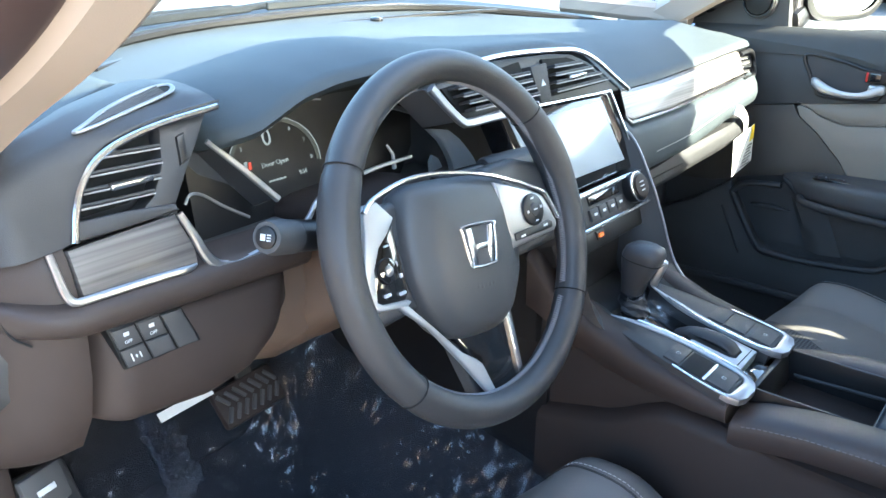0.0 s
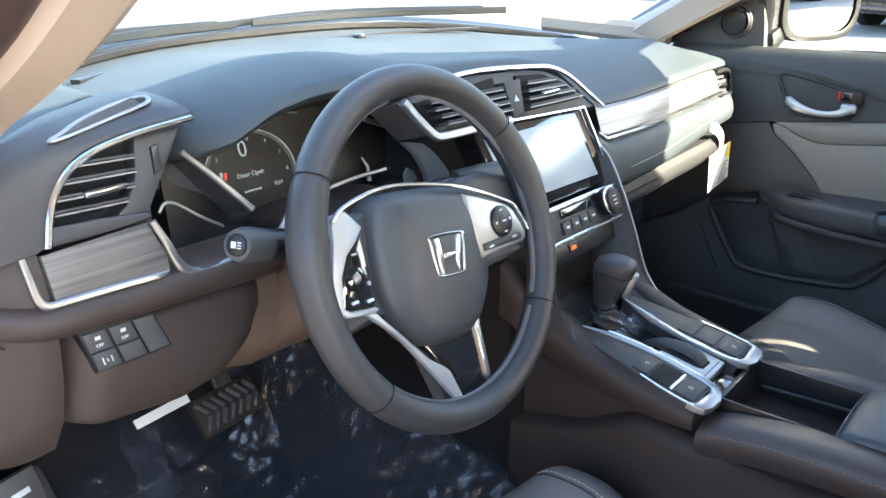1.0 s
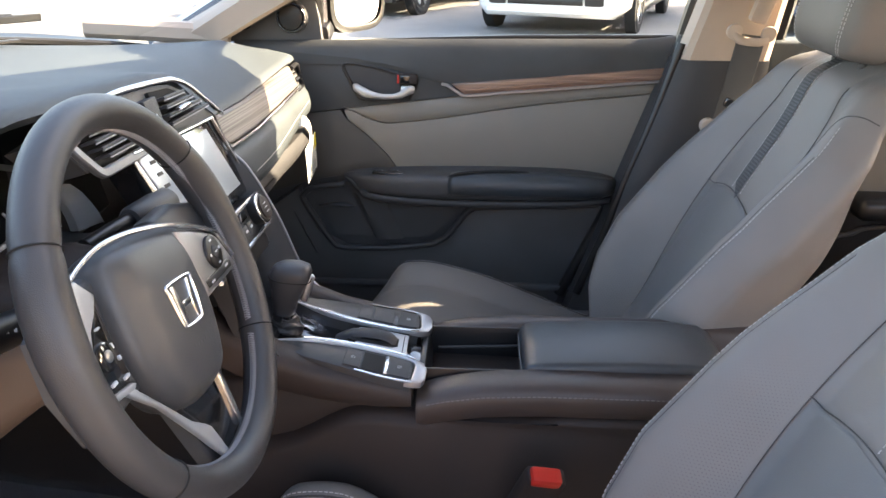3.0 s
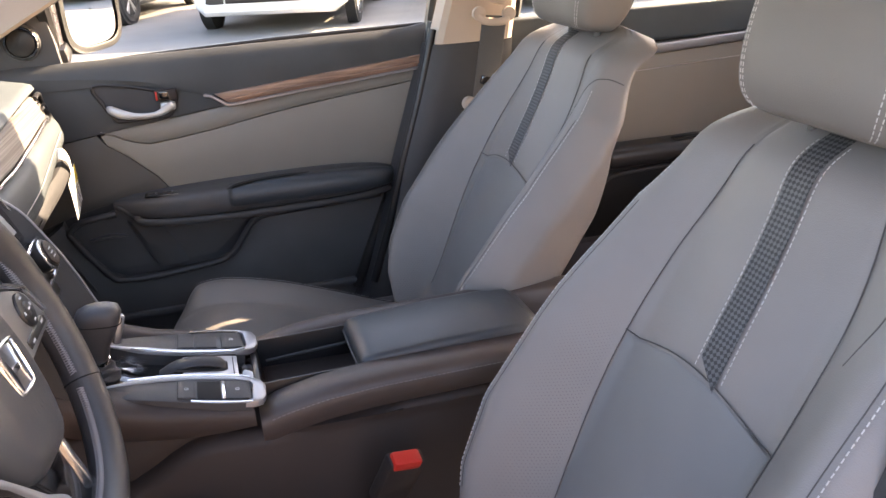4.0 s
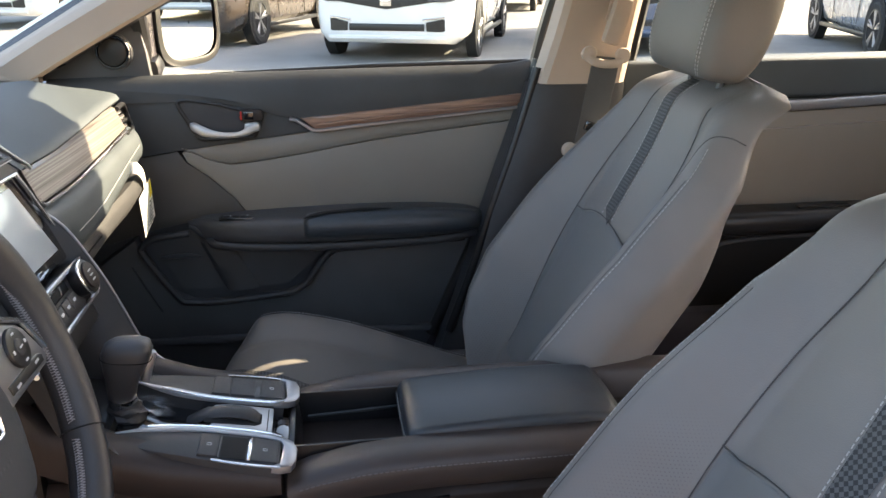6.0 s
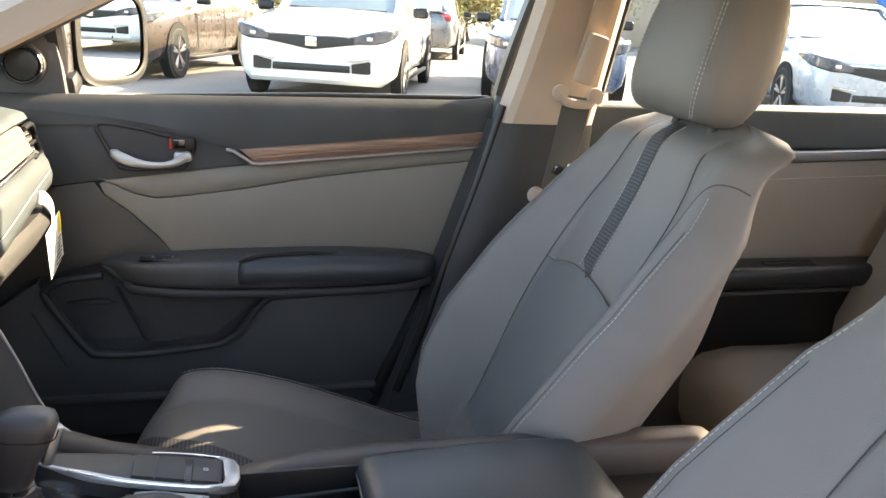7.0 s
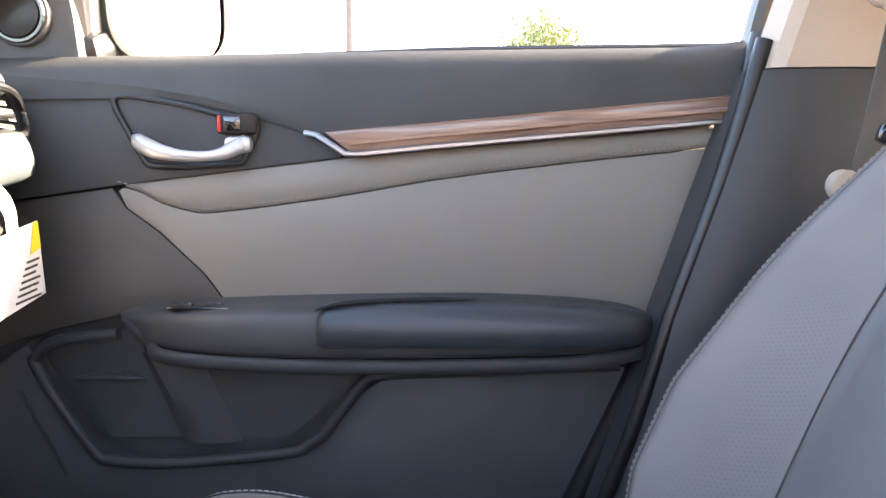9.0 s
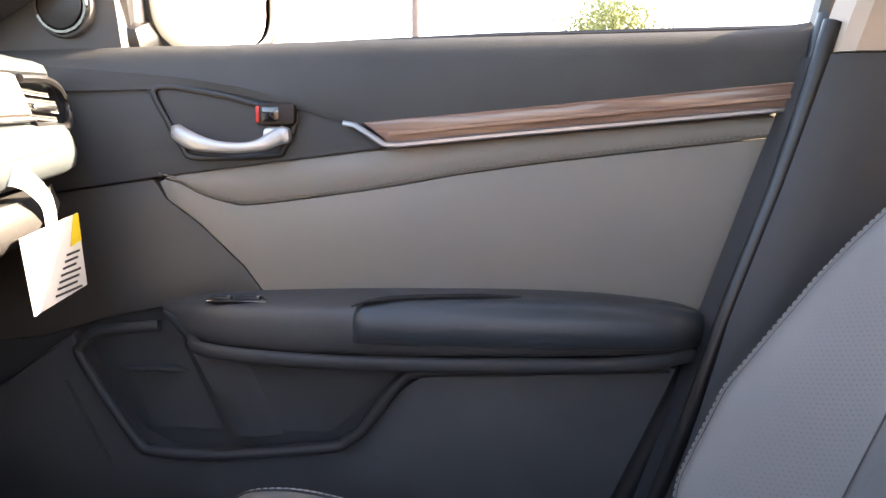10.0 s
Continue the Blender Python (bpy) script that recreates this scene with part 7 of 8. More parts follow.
def seat(name, cx, y0, z0, inb, label, strip, rise=0.0, reach=0.0):
    """Bucket seat. inb: +1 if the car's middle lies towards +x of it; strip: x of the mesh strip's lower and upper end; rise, reach: lift and length of the cushion's front."""
    root = thing(name, (cx, y0, z0 - 0.2), label, "car seat", "front seats")
    O = Vector((cx, y0, z0))
    P = lambda x, s, d: O + Vector((x, 0, 0)) + UPB * s + FWD * d
    cross = lambda x: 0.300 + 0.018 * math.cos(min(abs(x) / 0.105, 1) * math.pi / 2)
    side = lambda s: 0.105 + 0.020 * math.sin(max(min((s - 0.05) / 0.5, 1), 0) * math.pi) - 0.012 * float(smooth01(0.40, 0.56, s))
    lines = [lambda x, s: s - cross(x) if abs(x) < side(s) else 9, lambda x, s: abs(x) - side(s) if s > 0.02 else 9,
             lambda x, s: abs(x) - back_w(s) * 0.815 if 0.03 < s < 0.44 else 9]
    rows = []
    for s in np.linspace(-0.075, BH, 94):
        w = back_w(s)
        row = []
        for u in np.linspace(-1, 1, 96):
            u = math.copysign(abs(u) ** 0.92, u)
            x = u * w
            row.append(P(x, s, back_front(x, s) - groove(x, s, lines)))
        # round the flank to the rear shell
        bd = (-0.075 - 0.02 * math.sin(math.pi * min(max(s, 0) / BH, 1))) * (1 - 0.50 * float(smooth01(0.36, BH, s)))
        bd = min(bd, back_front(w, s) - 0.010)
        for u in np.linspace(1, -1, 22):
            q = abs(u)
            edge = back_front(w, s)
            row.append(P(u * w * (0.985 if q > 0.98 and s < 0.45 else 1.0), s, edge + (bd - edge) * (1 - q ** (6 - 3.5 * float(smooth01(0.30, 0.45, s)))) - 0.012 * (1 - float(smooth01(0.45, BH, s)))))
        rows.append(row)
    top = rows[-1]
    mid = sum((Vector(v) for v in top), Vector()) / len(top)
    for q in (0.8, 0.5, 0.2):
        rows.append([mid.lerp(Vector(v), q) + UPB * (0.012 * (1 - q)) for v in top])
    back = part("backrest", sheet(rows, True, False, True), M["leather_holes"], root, "grey leather backrest with perforated side bolsters", sharp=80)
    for lay in ("UVMap", "Mask"):
        back.data.uv_layers.new(name=lay)
    co = np.array([tuple(v.co) for v in back.data.vertices])
    xx, ss = co[:, 0] - cx, (co[:, 1] - y0) * UPB.y + (co[:, 2] - z0) * UPB.z
    mask = np.array([float(smooth01(side(q) + 0.075, side(q) + 0.02, abs(p)) * (abs(p) > side(q) + 0.006) * smooth01(0.34, 0.24, q)) for p, q in zip(xx, ss)])
    at = np.array([lp.vertex_index for lp in back.data.loops])
    back.data.uv_layers["UVMap"].data.foreach_set("uv", np.stack([xx[at], ss[at]], 1).ravel())
    back.data.uv_layers["Mask"].data.foreach_set("uv", np.stack([mask[at], mask[at]], 1).ravel())
    # seams: dark tubes stand for the shade in the grooves
    tubes = [[P(x, cross(x), back_front(x, cross(x)) + 0.0006) for x in np.linspace(-side(0.30), side(0.30), 24)]]
    for k in (-1, 1):
        tubes.append([P(k * side(s), s, back_front(k * side(s), s) - 0.0008) for s in np.linspace(0.02, 0.54, 50)])
        tubes.append([P(k * back_w(s) * 0.815, s, back_front(k * back_w(s) * 0.815, s) - 0.0022) for s in np.linspace(0.02, 0.44, 60)])
    for pth in tubes:
        part("seam", tube(pth, 0.0008, 5), M["seam"], back)
    ins = []
    for s in np.linspace(0.01, 0.312, 40):
        hw = side(s) - 0.003
        if s > cross(hw) - 0.003:
            hw = min(hw, 0.105 * 2 / math.pi * math.acos(min(max((s + 0.003 - 0.300) / 0.018, 0.0), 1.0)))
        ins.append([P(x, s, back_front(x, s) + 0.0012 - 0.0016 * (abs(x) / max(hw, 1e-4)) ** 8) for x in np.linspace(-hw, hw, 26)])
    part("insert", sheet(ins), M["leather_insert"], back, "smooth grey lower insert", sharp=80)
    # netting strip
    strip_x = lambda q: strip[0] + (strip[1] - strip[0]) * (q - 0.32) / 0.24
    s_low = cross(strip[0]) + 0.004
    net = []
    for s in np.linspace(s_low, BH - 0.025, 26):
        net.append([P(strip_x(s) + k * 0.0168, s + 0.012 * k * float(smooth01(0.42, s_low, s)), back_front(strip_x(s) + k * 0.0168, s) + 0.0016) for k in (-1, -0.5, 0, 0.5, 1)])
    nb = part("mesh_strip", sheet(net), M["net"], back, "black and grey woven mesh strip")
    uv = nb.data.uv_layers.new(name="UVMap")
    for lp in nb.data.loops:
        v = nb.data.vertices[lp.vertex_index].co
        uv.data[lp.index].uv = (v.x - cx, (v - O).dot(UPB))
    for k in (-1, 1):
        part("stitching", stitches([P(strip_x(s) + k * 0.0205, s, back_front(strip_x(s) + k * 0.0205, s) + 0.0004) for s in np.linspace(s_low, BH - 0.03, 40)], up=FWD), M["thread"], back, "pale stitching")
    # bolster stitching: one row along each crest, a second one behind it on the door side
    for k, f in ((-1, 0.845), (1, 0.845), (-inb, 0.955)):
        top_s = 0.485 if f < 0.9 else 0.45
        part("stitching", stitches([P(k * back_w(s) * f, s, back_front(k * back_w(s) * f, s) + 0.0004) for s in np.linspace(0.03, top_s, 70)], up=FWD), M["thread" if rise or k == inb else "door_thread"], back, "pale stitching")
    # shoulder panel: a seam from the insert round to the flank
    for k in (-1,):
        pts = [(k * f * back_w(q), q) for f, q in ((0.60, 0.40), (0.66, 0.44), (0.735, 0.478), (0.82, 0.500), (0.92, 0.511), (0.99, 0.512))]
        part("shoulder_seam", tube([P(float(x), float(q), back_front(float(x), float(q)) - 0.0003) for x, q in spline(pts, 6)], 0.0011, 5), M["seam"], back)
    # side airbag tag
    w = back_w(0.36)
    part("side_tag", box(P(-inb * w * 0.985, 0.365, back_front(w * 0.985, 0.365)), (0.004, 0.014, 0.044), 0.001, (math.degrees(REC), 0, -inb * 30)), M["ink"], back, "small black sewn tag")
    for q in (-0.010, 0.0, 0.010):
        part("tag_print", box(P(-inb * (w * 0.985 + 0.002), 0.365 + q, back_front(w * 0.985, 0.365) + 0.001), (0.002, 0.006, 0.006), 0.0, (math.degrees(REC), 0, -inb * 30)), M["white_mark"], back)
    # headrest
    H0 = P(0, BH - 0.026, 0.002)
    tilt = radians(12)
    hu, hf = Vector((0, -math.sin(tilt), math.cos(tilt))), Vector((0, math.cos(tilt), math.sin(tilt)))
    rows = []
    for h, w, f0, b0 in ((0.0, 0.080, 0.020, -0.020), (0.006, 0.104, 0.036, -0.032), (0.022, 0.116, 0.047, -0.040), (0.05, 0.122, 0.053, -0.048), (0.09, 0.123, 0.054, -0.052), (0.13, 0.120, 0.051, -0.052), (0.175, 0.112, 0.044, -0.046), (0.200, 0.100, 0.032, -0.036), (0.212, 0.078, 0.014, -0.020), (0.216, 0.04, 0.0, -0.008)):
        w, b0 = w * 0.96, b0 * 1.4
        mid_, hd = (f0 + b0) / 2, (f0 - b0) / 2
        rows.append([H0 + Vector((w * np.sign(math.cos(a)) * abs(math.cos(a)) ** 0.5, 0, 0)) + hu * h + hf * (mid_ + hd * np.sign(math.sin(a)) * abs(math.sin(a)) ** 0.6 - 0.010 * (1 - abs(math.cos(a))) * (math.sin(a) > 0)) for a in np.linspace(0, 2 * math.pi, 61)[:-1]])
    smooth_rows = list(zip(*[spline([np.array(r[i]) for r in rows], 4) for i in range(60)]))
    head = part("headrest", sheet([list(r) for r in smooth_rows], True, False, True), M["leather"], root, "grey leather headrest with double stitched seams", sharp=80)
    for k in (-1, 1):
        for e in (0.0, 0.10):
            a = (math.pi / 2 - k * (0.62 + e)) % (2 * math.pi)
            i = a / (2 * math.pi) * 60
            i0, f = int(i), i % 1
            line = [Vector(r[i0]).lerp(Vector(r[(i0 + 1) % 60]), f) + hf * 0.0004 + Vector((k * 0.0004, 0, 0)) for r in smooth_rows[3:-5]]
            part("stitching", stitches(line, up=hf), M["thread"], head, "pale stitching")
    for k in (-1, 1):
        part("headrest_post", tube([H0 + Vector((k * 0.05, 0, 0)) + hu * 0.03 - hf * 0.03, H0 + Vector((k * 0.05, 0, 0)) - hu * 0.05 - hf * 0.03], 0.006, 12), M["plastic"], root)
    # cushion
    prof = [(0.385, -0.11), (0.398, -0.075), (0.394, -0.035), (0.374, 0.000), (0.344, 0.022), (0.305, 0.034), (0.25, 0.032), (0.16, 0.007), (0.06, -0.032), (-0.03, -0.068), (-0.09, -0.085)]
    line = spline([(y, z) for y, z in prof], 5)
    rows = []
    n = len(line)
    for i, (y, z) in enumerate(line):
        t = i / (n - 1)
        w = np.interp(t, [0, 0.2, 0.4, 0.7, 1], [0.195, 0.222, 0.245, 0.255, 0.235])
        top_ = float(smooth01(0.30, 0.50, t))
        row = [Vector((cx + w * 0.96, y0 + y + 0.11, z0 - 0.14))]
        for u in np.linspace(1, -1, 54):
            q = abs(u)
            x = math.copysign(q ** 0.92, u) * w
            b = 0.022 * top_ * float(smooth01(0.50, 0.78, q)) - (0.014 + 0.028 * top_) * max(0.0, (q - 0.80) / 0.20) ** 2.2
            if u * inb > 0:
                b = (0.9 * rise * float(smooth01(0.10, 0.26, y)) - 0.040 * float(smooth01(0.26, 0.10, y) if rise else 1)) * top_ * float(smooth01(0.55, 0.9, q)) - 0.014 * max(0.0, (q - 0.80) / 0.20) ** 2.2
            g = 0.004 * math.exp(-((q - 0.53) / 0.02) ** 2) * (t > 0.36) + 0.004 * math.exp(-((q - 0.83) / 0.015) ** 2) * (t > 0.2)
            if abs(y - 0.14) < 0.02 and q < 0.53:
                g = max(g, 0.004 * math.exp(-((y - 0.14) / 0.005) ** 2))
            back_in = 0.022 * (q ** 4) * (1 - top_)
            row.append(Vector((cx + x, y0 + 0.11 + reach * float(smooth01(0.0, 0.25, y)) + y - back_in - 0.014 * q * q * (1 - top_), z0 + z + b - g + rise * float(smooth01(0.05, 0.25, y)))))
        row.append(Vector((cx - w * 0.96, y0 + y + 0.11, z0 - 0.14)))
        rows.append(row)
    cush = part("cushion", sheet(rows), M["leather"], root, "grey leather seat cushion", sharp=80)
    for k in (-1, 1):
        part("stitching", stitches([Vector(r[1 + 26 + k * 22]) + Vector((k * 0.002, 0, 0.001)) for r in rows[14:]], up=(0, 0, 1)), M["thread"], cush)
        part("cushion_seam", tube([Vector(r[1 + 26 + k * 21]) + Vector((0, 0, 0.0004)) for r in rows[14:]], 0.0016, 6), M["ink"], cush)
    nt, m0 = [], -inb
    for r in rows[13:44] if inb < 0 else ():
        inner = [Vector(q) for q in r[1:-1]]
        ix = [q.x for q in inner]
        edge = float(np.interp(inner[26].y, [0.10, 0.15, 0.236, 0.33, 0.385], [0.25, 0.275, 0.310, 0.362, 0.415]))
        nt.append([Vector((x, float(np.interp(x, ix[::-1], [q.y for q in inner][::-1])) + 0.0012, float(np.interp(x, ix[::-1], [q.z for q in inner][::-1])) + 0.0018)) for x in np.linspace(edge, ix[-3], 14)])
    if nt:
        nb2 = part("mesh_strip", sheet(nt), M["net"], cush, "black and grey woven mesh strip")
        uv = nb2.data.uv_layers.new(name="UVMap")
        for lp in nb2.data.loops:
            v = nb2.data.vertices[lp.vertex_index].co
            uv.data[lp.index].uv = (v.x - cx, v.y)
    part("seat_base", box((cx, y0 + 0.10, z0 - 0.155), (0.40, 0.40, 0.10), 0.02), M["plastic"], root)
    part("side_valance", box((cx - inb * 0.225, y0 + 0.09, z0 - 0.10), (0.03, 0.44, 0.09), 0.012), M["plastic"], root)
    for k in (-1, 1):
        part("rail", box((cx + k * 0.17, y0 + 0.10, z0 - 0.215), (0.04, 0.46, 0.03), 0.005), M["black"], root)
    return root


seat("front_seat", 0.335, -0.109, 0.500, -1, "grey leather front passenger seat with a mesh strip down its back", (-0.014, 0.022), 0.0, 0.014)
seat("front_seat", -0.400, -0.022, 0.490, 1, "grey leather driver's seat with a mesh strip down its back", (-0.020, 0.004), 0.014)

# rear bench
rs = thing("rear_bench", (CX, -0.9, 0.4), "grey leather rear bench seat", "rear seat")
rows = []
for x in np.linspace(-0.64, 0.66, 40):
    q = abs(x - CX) / 0.65
    h = 0.012 * math.cos(x * 9.6) ** 2 - 0.02 * max(0, (q - 0.85) / 0.15) ** 2
    rows.append([(x, -0.680, 0.30), (x, -0.655, 0.36), (x, -0.648, 0.42), (x, -0.656, 0.468 + h * 0.5), (x, -0.69, 0.497 + h), (x, -0.76, 0.508 + h), (x, -0.88, 0.506 + h), (x, -1.02, 0.505), (x, -1.05, 0.38)])
part("bench_cushion", sheet(rows), M["leather"], rs, "grey leather bench cushion", sharp=80)
rows = []
for x in np.linspace(-0.64, 0.66, 40):
    h = 0.02 * math.cos(x * 9.6) ** 2
    rows.append([(x, -1.00, 0.50), (x, -1.02 + h, 0.56), (x, -1.10 + h, 0.75), (x, -1.19 + h, 0.92), (x, -1.23, 0.965), (x, -1.29, 0.96), (x, -1.38, 0.5)])
part("bench_back", sheet(rows), M["leather"], rs, "grey leather bench backrest", sharp=80)
for x in (-0.36, 0.02, 0.40):
    part("bench_headrest", box((x, -1.27, 1.01), (0.24, 0.09, 0.12), 0.035, (-14, 0, 0), 5), M["leather"], rs)

# ---- footwell ----
bp_ = thing("brake_pedal", (-0.315, 0.93, 0.43), "wide black brake pedal with a ribbed rubber pad", "pedal")
pm = pose(-0.315, 0.90, 0.505, 52, 0, 4)
part("pad", moved(box((0, 0, 0), (0.115, 0.062, 0.016), 0.007), pm), M["plastic_dark"], bp_, "ribbed rubber pad")
for k in range(7):
    for s in (-1, 1):
        part("rib", moved(box((-0.045 + 0.015 * k, s * 0.012, 0.009), (0.006, 0.024, 0.005), 0.001, (0, 0, s * 35)), pm), M["plastic"], bp_)
part("arm", sweep([(-0.305, 0.915, 0.515), (-0.30, 0.97, 0.62), (-0.30, 1.02, 0.74)], strip_profile(0.012, 0.03), up=(1, 0, 0)), M["black"], bp_)
ap = thing("accelerator_pedal", (-0.22, 0.95, 0.34), "slim black plastic accelerator pedal", "pedal")
part("pad", box((-0.17, 1.05, 0.42), (0.05, 0.012, 0.17), 0.006, (-28, 0, 0)), M["plastic"], ap)
part("bracket", sweep([(-0.17, 1.06, 0.49), (-0.17, 1.12, 0.60)], strip_profile(0.02, 0.02), up=(1, 0, 0)), M["black"], ap)
solo("paper_label", box((-0.474, 0.80, 0.613), (0.076, 0.002, 0.012), 0.0, (-40, -3, 0)), M["paper"], "narrow white paper label under the dashboard", "label")
solo("foot_rest", box((-0.60, 0.96, 0.36), (0.11, 0.03, 0.26), 0.01, (-38, 0, 0)), M["plastic"], "black plastic foot rest", "foot rest")
# plastic-wrapped mat, climbing the side of the tunnel
def tunnel_rise(x, y):
    return float(smooth01(-0.26, -0.10, x)) * (0.15 + 0.06 * (y - 0.5) / 0.35)


random.seed(4)
rows = []
for y in np.linspace(0.42, 1.02, 34):
    rows.append([(x, y, 0.275 + 0.004 * noise.noise((x * 9, y * 9, 0.5)) + float(smooth01(0.90, 1.02, y)) * 0.07 + tunnel_rise(x, y)) for x in np.linspace(-0.60, -0.09, 34)])
solo("floor_mat", sheet(rows), M["carpet"], "black carpet mat under clear plastic wrap", "floor mat")
rows = []
for y in np.linspace(0.40, 1.05, 120):
    row = []
    for x in np.linspace(-0.64, -0.085, 120):
        n1, n2 = noise.noise((x * 14, y * 14, 2.0)), noise.noise((x * 18 + 2 * noise.noise((x * 7, y * 7, 1)), y * 22, 7.0))
        row.append((x, y, 0.284 + tunnel_rise(x, y) + 0.008 * abs(n1) + 0.005 * (1 - abs(n2)) ** 6 + 0.006 * (1 - abs(noise.noise((x * 16 + 3 * n1, y * 24, 3.0)))) ** 9 + 0.0022 * noise.noise((x * 60, y * 60, 3.0)) * max(0.0, noise.noise((x * 8, y * 8, 9.0))) + float(smooth01(0.90, 1.05, y)) * 0.11))
    rows.append(row)
wr = solo("floor_wrap", sheet(rows), M["wrap"], "loose clear plastic sheet over the floor mat", "plastic sheet")
wr.visible_shadow = False
rows = []
for k in range(22):
    t = k / 21
    c = Vector((-0.355 - 0.055 * t, 1.15 - 0.20 * t, 0.425 - 0.055 * t))
    row = []
    for a in np.linspace(0, 2 * math.pi, 25)[:-1]:
        r = 0.021 + 0.016 * noise.noise((3 * math.cos(a), 3 * math.sin(a), k * 0.55)) + 0.010 * noise.noise((9 * math.cos(a), 9 * math.sin(a), k * 1.3))
        row.append(c + Vector((r * math.cos(a) * 1.2, 0, r * math.sin(a))))
    rows.append(row)
cb = solo("crumpled_bag", sheet(rows, True, False, True), M["bag"], "crumpled clear plastic bag on the floor", "plastic bag", smooth=False)
cb.visible_shadow = False

# driver's belt on the near pillar
db = thing("driver_seat_belt", (-0.57, -0.33, 0.9), "grey seat belt along the driver's pillar with a beige cover", "seat belt")
part("strap", sweep(spline([(-0.570, -0.345, 1.012), (-0.574, -0.335, 0.90), (-0.585, -0.32, 0.75), (-0.600, -0.30, 0.50)], 6), strip_profile(0.05, 0.0025), up=(1, 0, 0)), M["belt"], db)
part("guide", box((-0.574, -0.350, 1.035), (0.02, 0.06, 0.05), 0.008, (10, 0, 0)), M["beige"], db)

# ---- the car lot outside ----
def spun(fn, n):
    return [fn(a) for a in np.linspace(0, 2 * math.pi, n + 1)[:-1]]


def sedan(name, x, y, heading, paint, label, nose_detail=True):
    """Parked saloon car: local +x is forwards, the front axle at the origin."""
    root = thing(name, Matrix.Translation((x, y, lot_z(x))), label, "car", "parked cars")
    MM = Matrix.Translation((x, y, lot_z(x))) @ pose(0, 0, 0, 0, 0, heading)
    P = lambda nm, geo, mat, parent=None, lab="", **k: part(nm, moved(geo, MM), mat, root if parent is None else parent, lab, **k)
    st = [(0.90, 0.52, 0.28, 0.70, 0.72), (0.87, 0.72, 0.24, 0.745, 0.775), (0.74, 0.83, 0.20, 0.775, 0.835), (0.45, 0.885, 0.20, 0.815, 0.905), (0.0, 0.90, 0.22, 0.86, 0.965), (-0.45, 0.90, 0.22, 0.90, 1.005), (-1.1, 0.895, 0.22, 0.92, 0.97), (-2.0, 0.90, 0.22, 0.93, 0.96), (-2.8, 0.895, 0.24, 0.96, 1.02), (-3.3, 0.865, 0.26, 0.97, 1.07), (-3.62, 0.80, 0.30, 0.94, 1.05), (-3.72, 0.66, 0.42, 0.86, 0.90)]
    rows = []
    for sx, w, zl, zs, zt in st:
        half = [(w * 0.86, zl), (w * 0.97, zl + 0.10), (w, zl + 0.28), (w * 0.985, zs - 0.10), (w * 0.955, zs), (w * 0.86, 0.4 * zs + 0.6 * zt), (w * 0.55, zt - 0.01), (0, zt)]
        full = [(sx, a, b) for a, b in half] + [(sx, -a, b) for a, b in half[-2::-1]]
        rows.append(full)
    dense = [list(r) for r in zip(*[spline([np.array(r[i], float) for r in rows], 3) for i in range(len(rows[0]))])]
    P("body", sheet(dense, True, False, True), paint, lab="glossy painted body", sharp=50)
    gh = [(-0.50, 0.72, 0.985, 0.70), (-0.95, 0.77, 1.225, 0.67), (-1.30, 0.79, 1.405, 0.635), (-1.65, 0.79, 1.465, 0.625), (-2.1, 0.79, 1.455, 0.62), (-2.6, 0.775, 1.36, 0.60), (-3.0, 0.73, 1.19, 0.54), (-3.3, 0.70, 1.06, 0.62)]
    rows = []
    for sx, wb, zt, wt in gh:
        rows.append([(sx, wb, 0.93), (sx, wb - (wb - wt) * 0.5, 0.93 + (zt - 0.93) * 0.55), (sx, wt, zt - 0.02), (sx, wt * 0.6, zt), (sx, 0, zt + 0.008), (sx, -wt * 0.6, zt), (sx, -wt, zt - 0.02), (sx, -wb + (wb - wt) * 0.5, 0.93 + (zt - 0.93) * 0.55), (sx, -wb, 0.93)])
    P("glasshouse", sheet(rows), M["car_glass"], lab="windows with the sky's reflection put into their pale green base", sharp=50)
    roof = [[(sx, wt * k * 1.03, zt + 0.014 - 0.022 * abs(k) ** 4) for k in np.linspace(-1, 1, 11)] for sx, wb, zt, wt in gh[2:6]]
    P("roof", sheet(roof), paint, sharp=60)
    for s in (-1, 1):
        P("pillar", sweep(spline([(sx, s * (wt + 0.012), zt - 0.005) for sx, wb, zt, wt in gh], 4), strip_profile(0.075, 0.035), up=(0, 0, 1)), paint)
        P("window_line", sweep([(-0.55, s * 0.775, 0.945), (-1.8, s * 0.79, 0.955), (-3.1, s * 0.76, 0.985)], strip_profile(0.02, 0.03)), M["chrome"])
        P("centre_post", sweep([(-1.75, s * 0.765, 0.94), (-1.80, s * 0.665, 1.18), (-1.83, s * 0.58, 1.39)], strip_profile(0.08, 0.02), up=(1, 0, 0)), M["black"])
        P("door_seam", sweep([(-0.72, s * 0.894, 0.34), (-0.66, s * 0.905, 0.60), (-0.66, s * 0.885, 0.88)], strip_profile(0.008, 0.008), up=(1, 0, 0)), M["void"])
        P("door_seam", sweep([(-1.78, s * 0.898, 0.34), (-1.78, s * 0.908, 0.60), (-1.78, s * 0.885, 0.90)], strip_profile(0.008, 0.008), up=(1, 0, 0)), M["void"])
        P("door_handle", box((-1.62, s * 0.905, 0.80), (0.16, 0.03, 0.03), 0.01), paint)
        mr = P("door_mirror", box((-0.72, s * 0.98, 1.00), (0.11, 0.20, 0.13), 0.04, (0, 0, -s * 8), 4), M["black"])
        P("sill_trim", box((-1.35, s * 0.885, 0.235), (2.1, 0.05, 0.06), 0.02), M["black"])
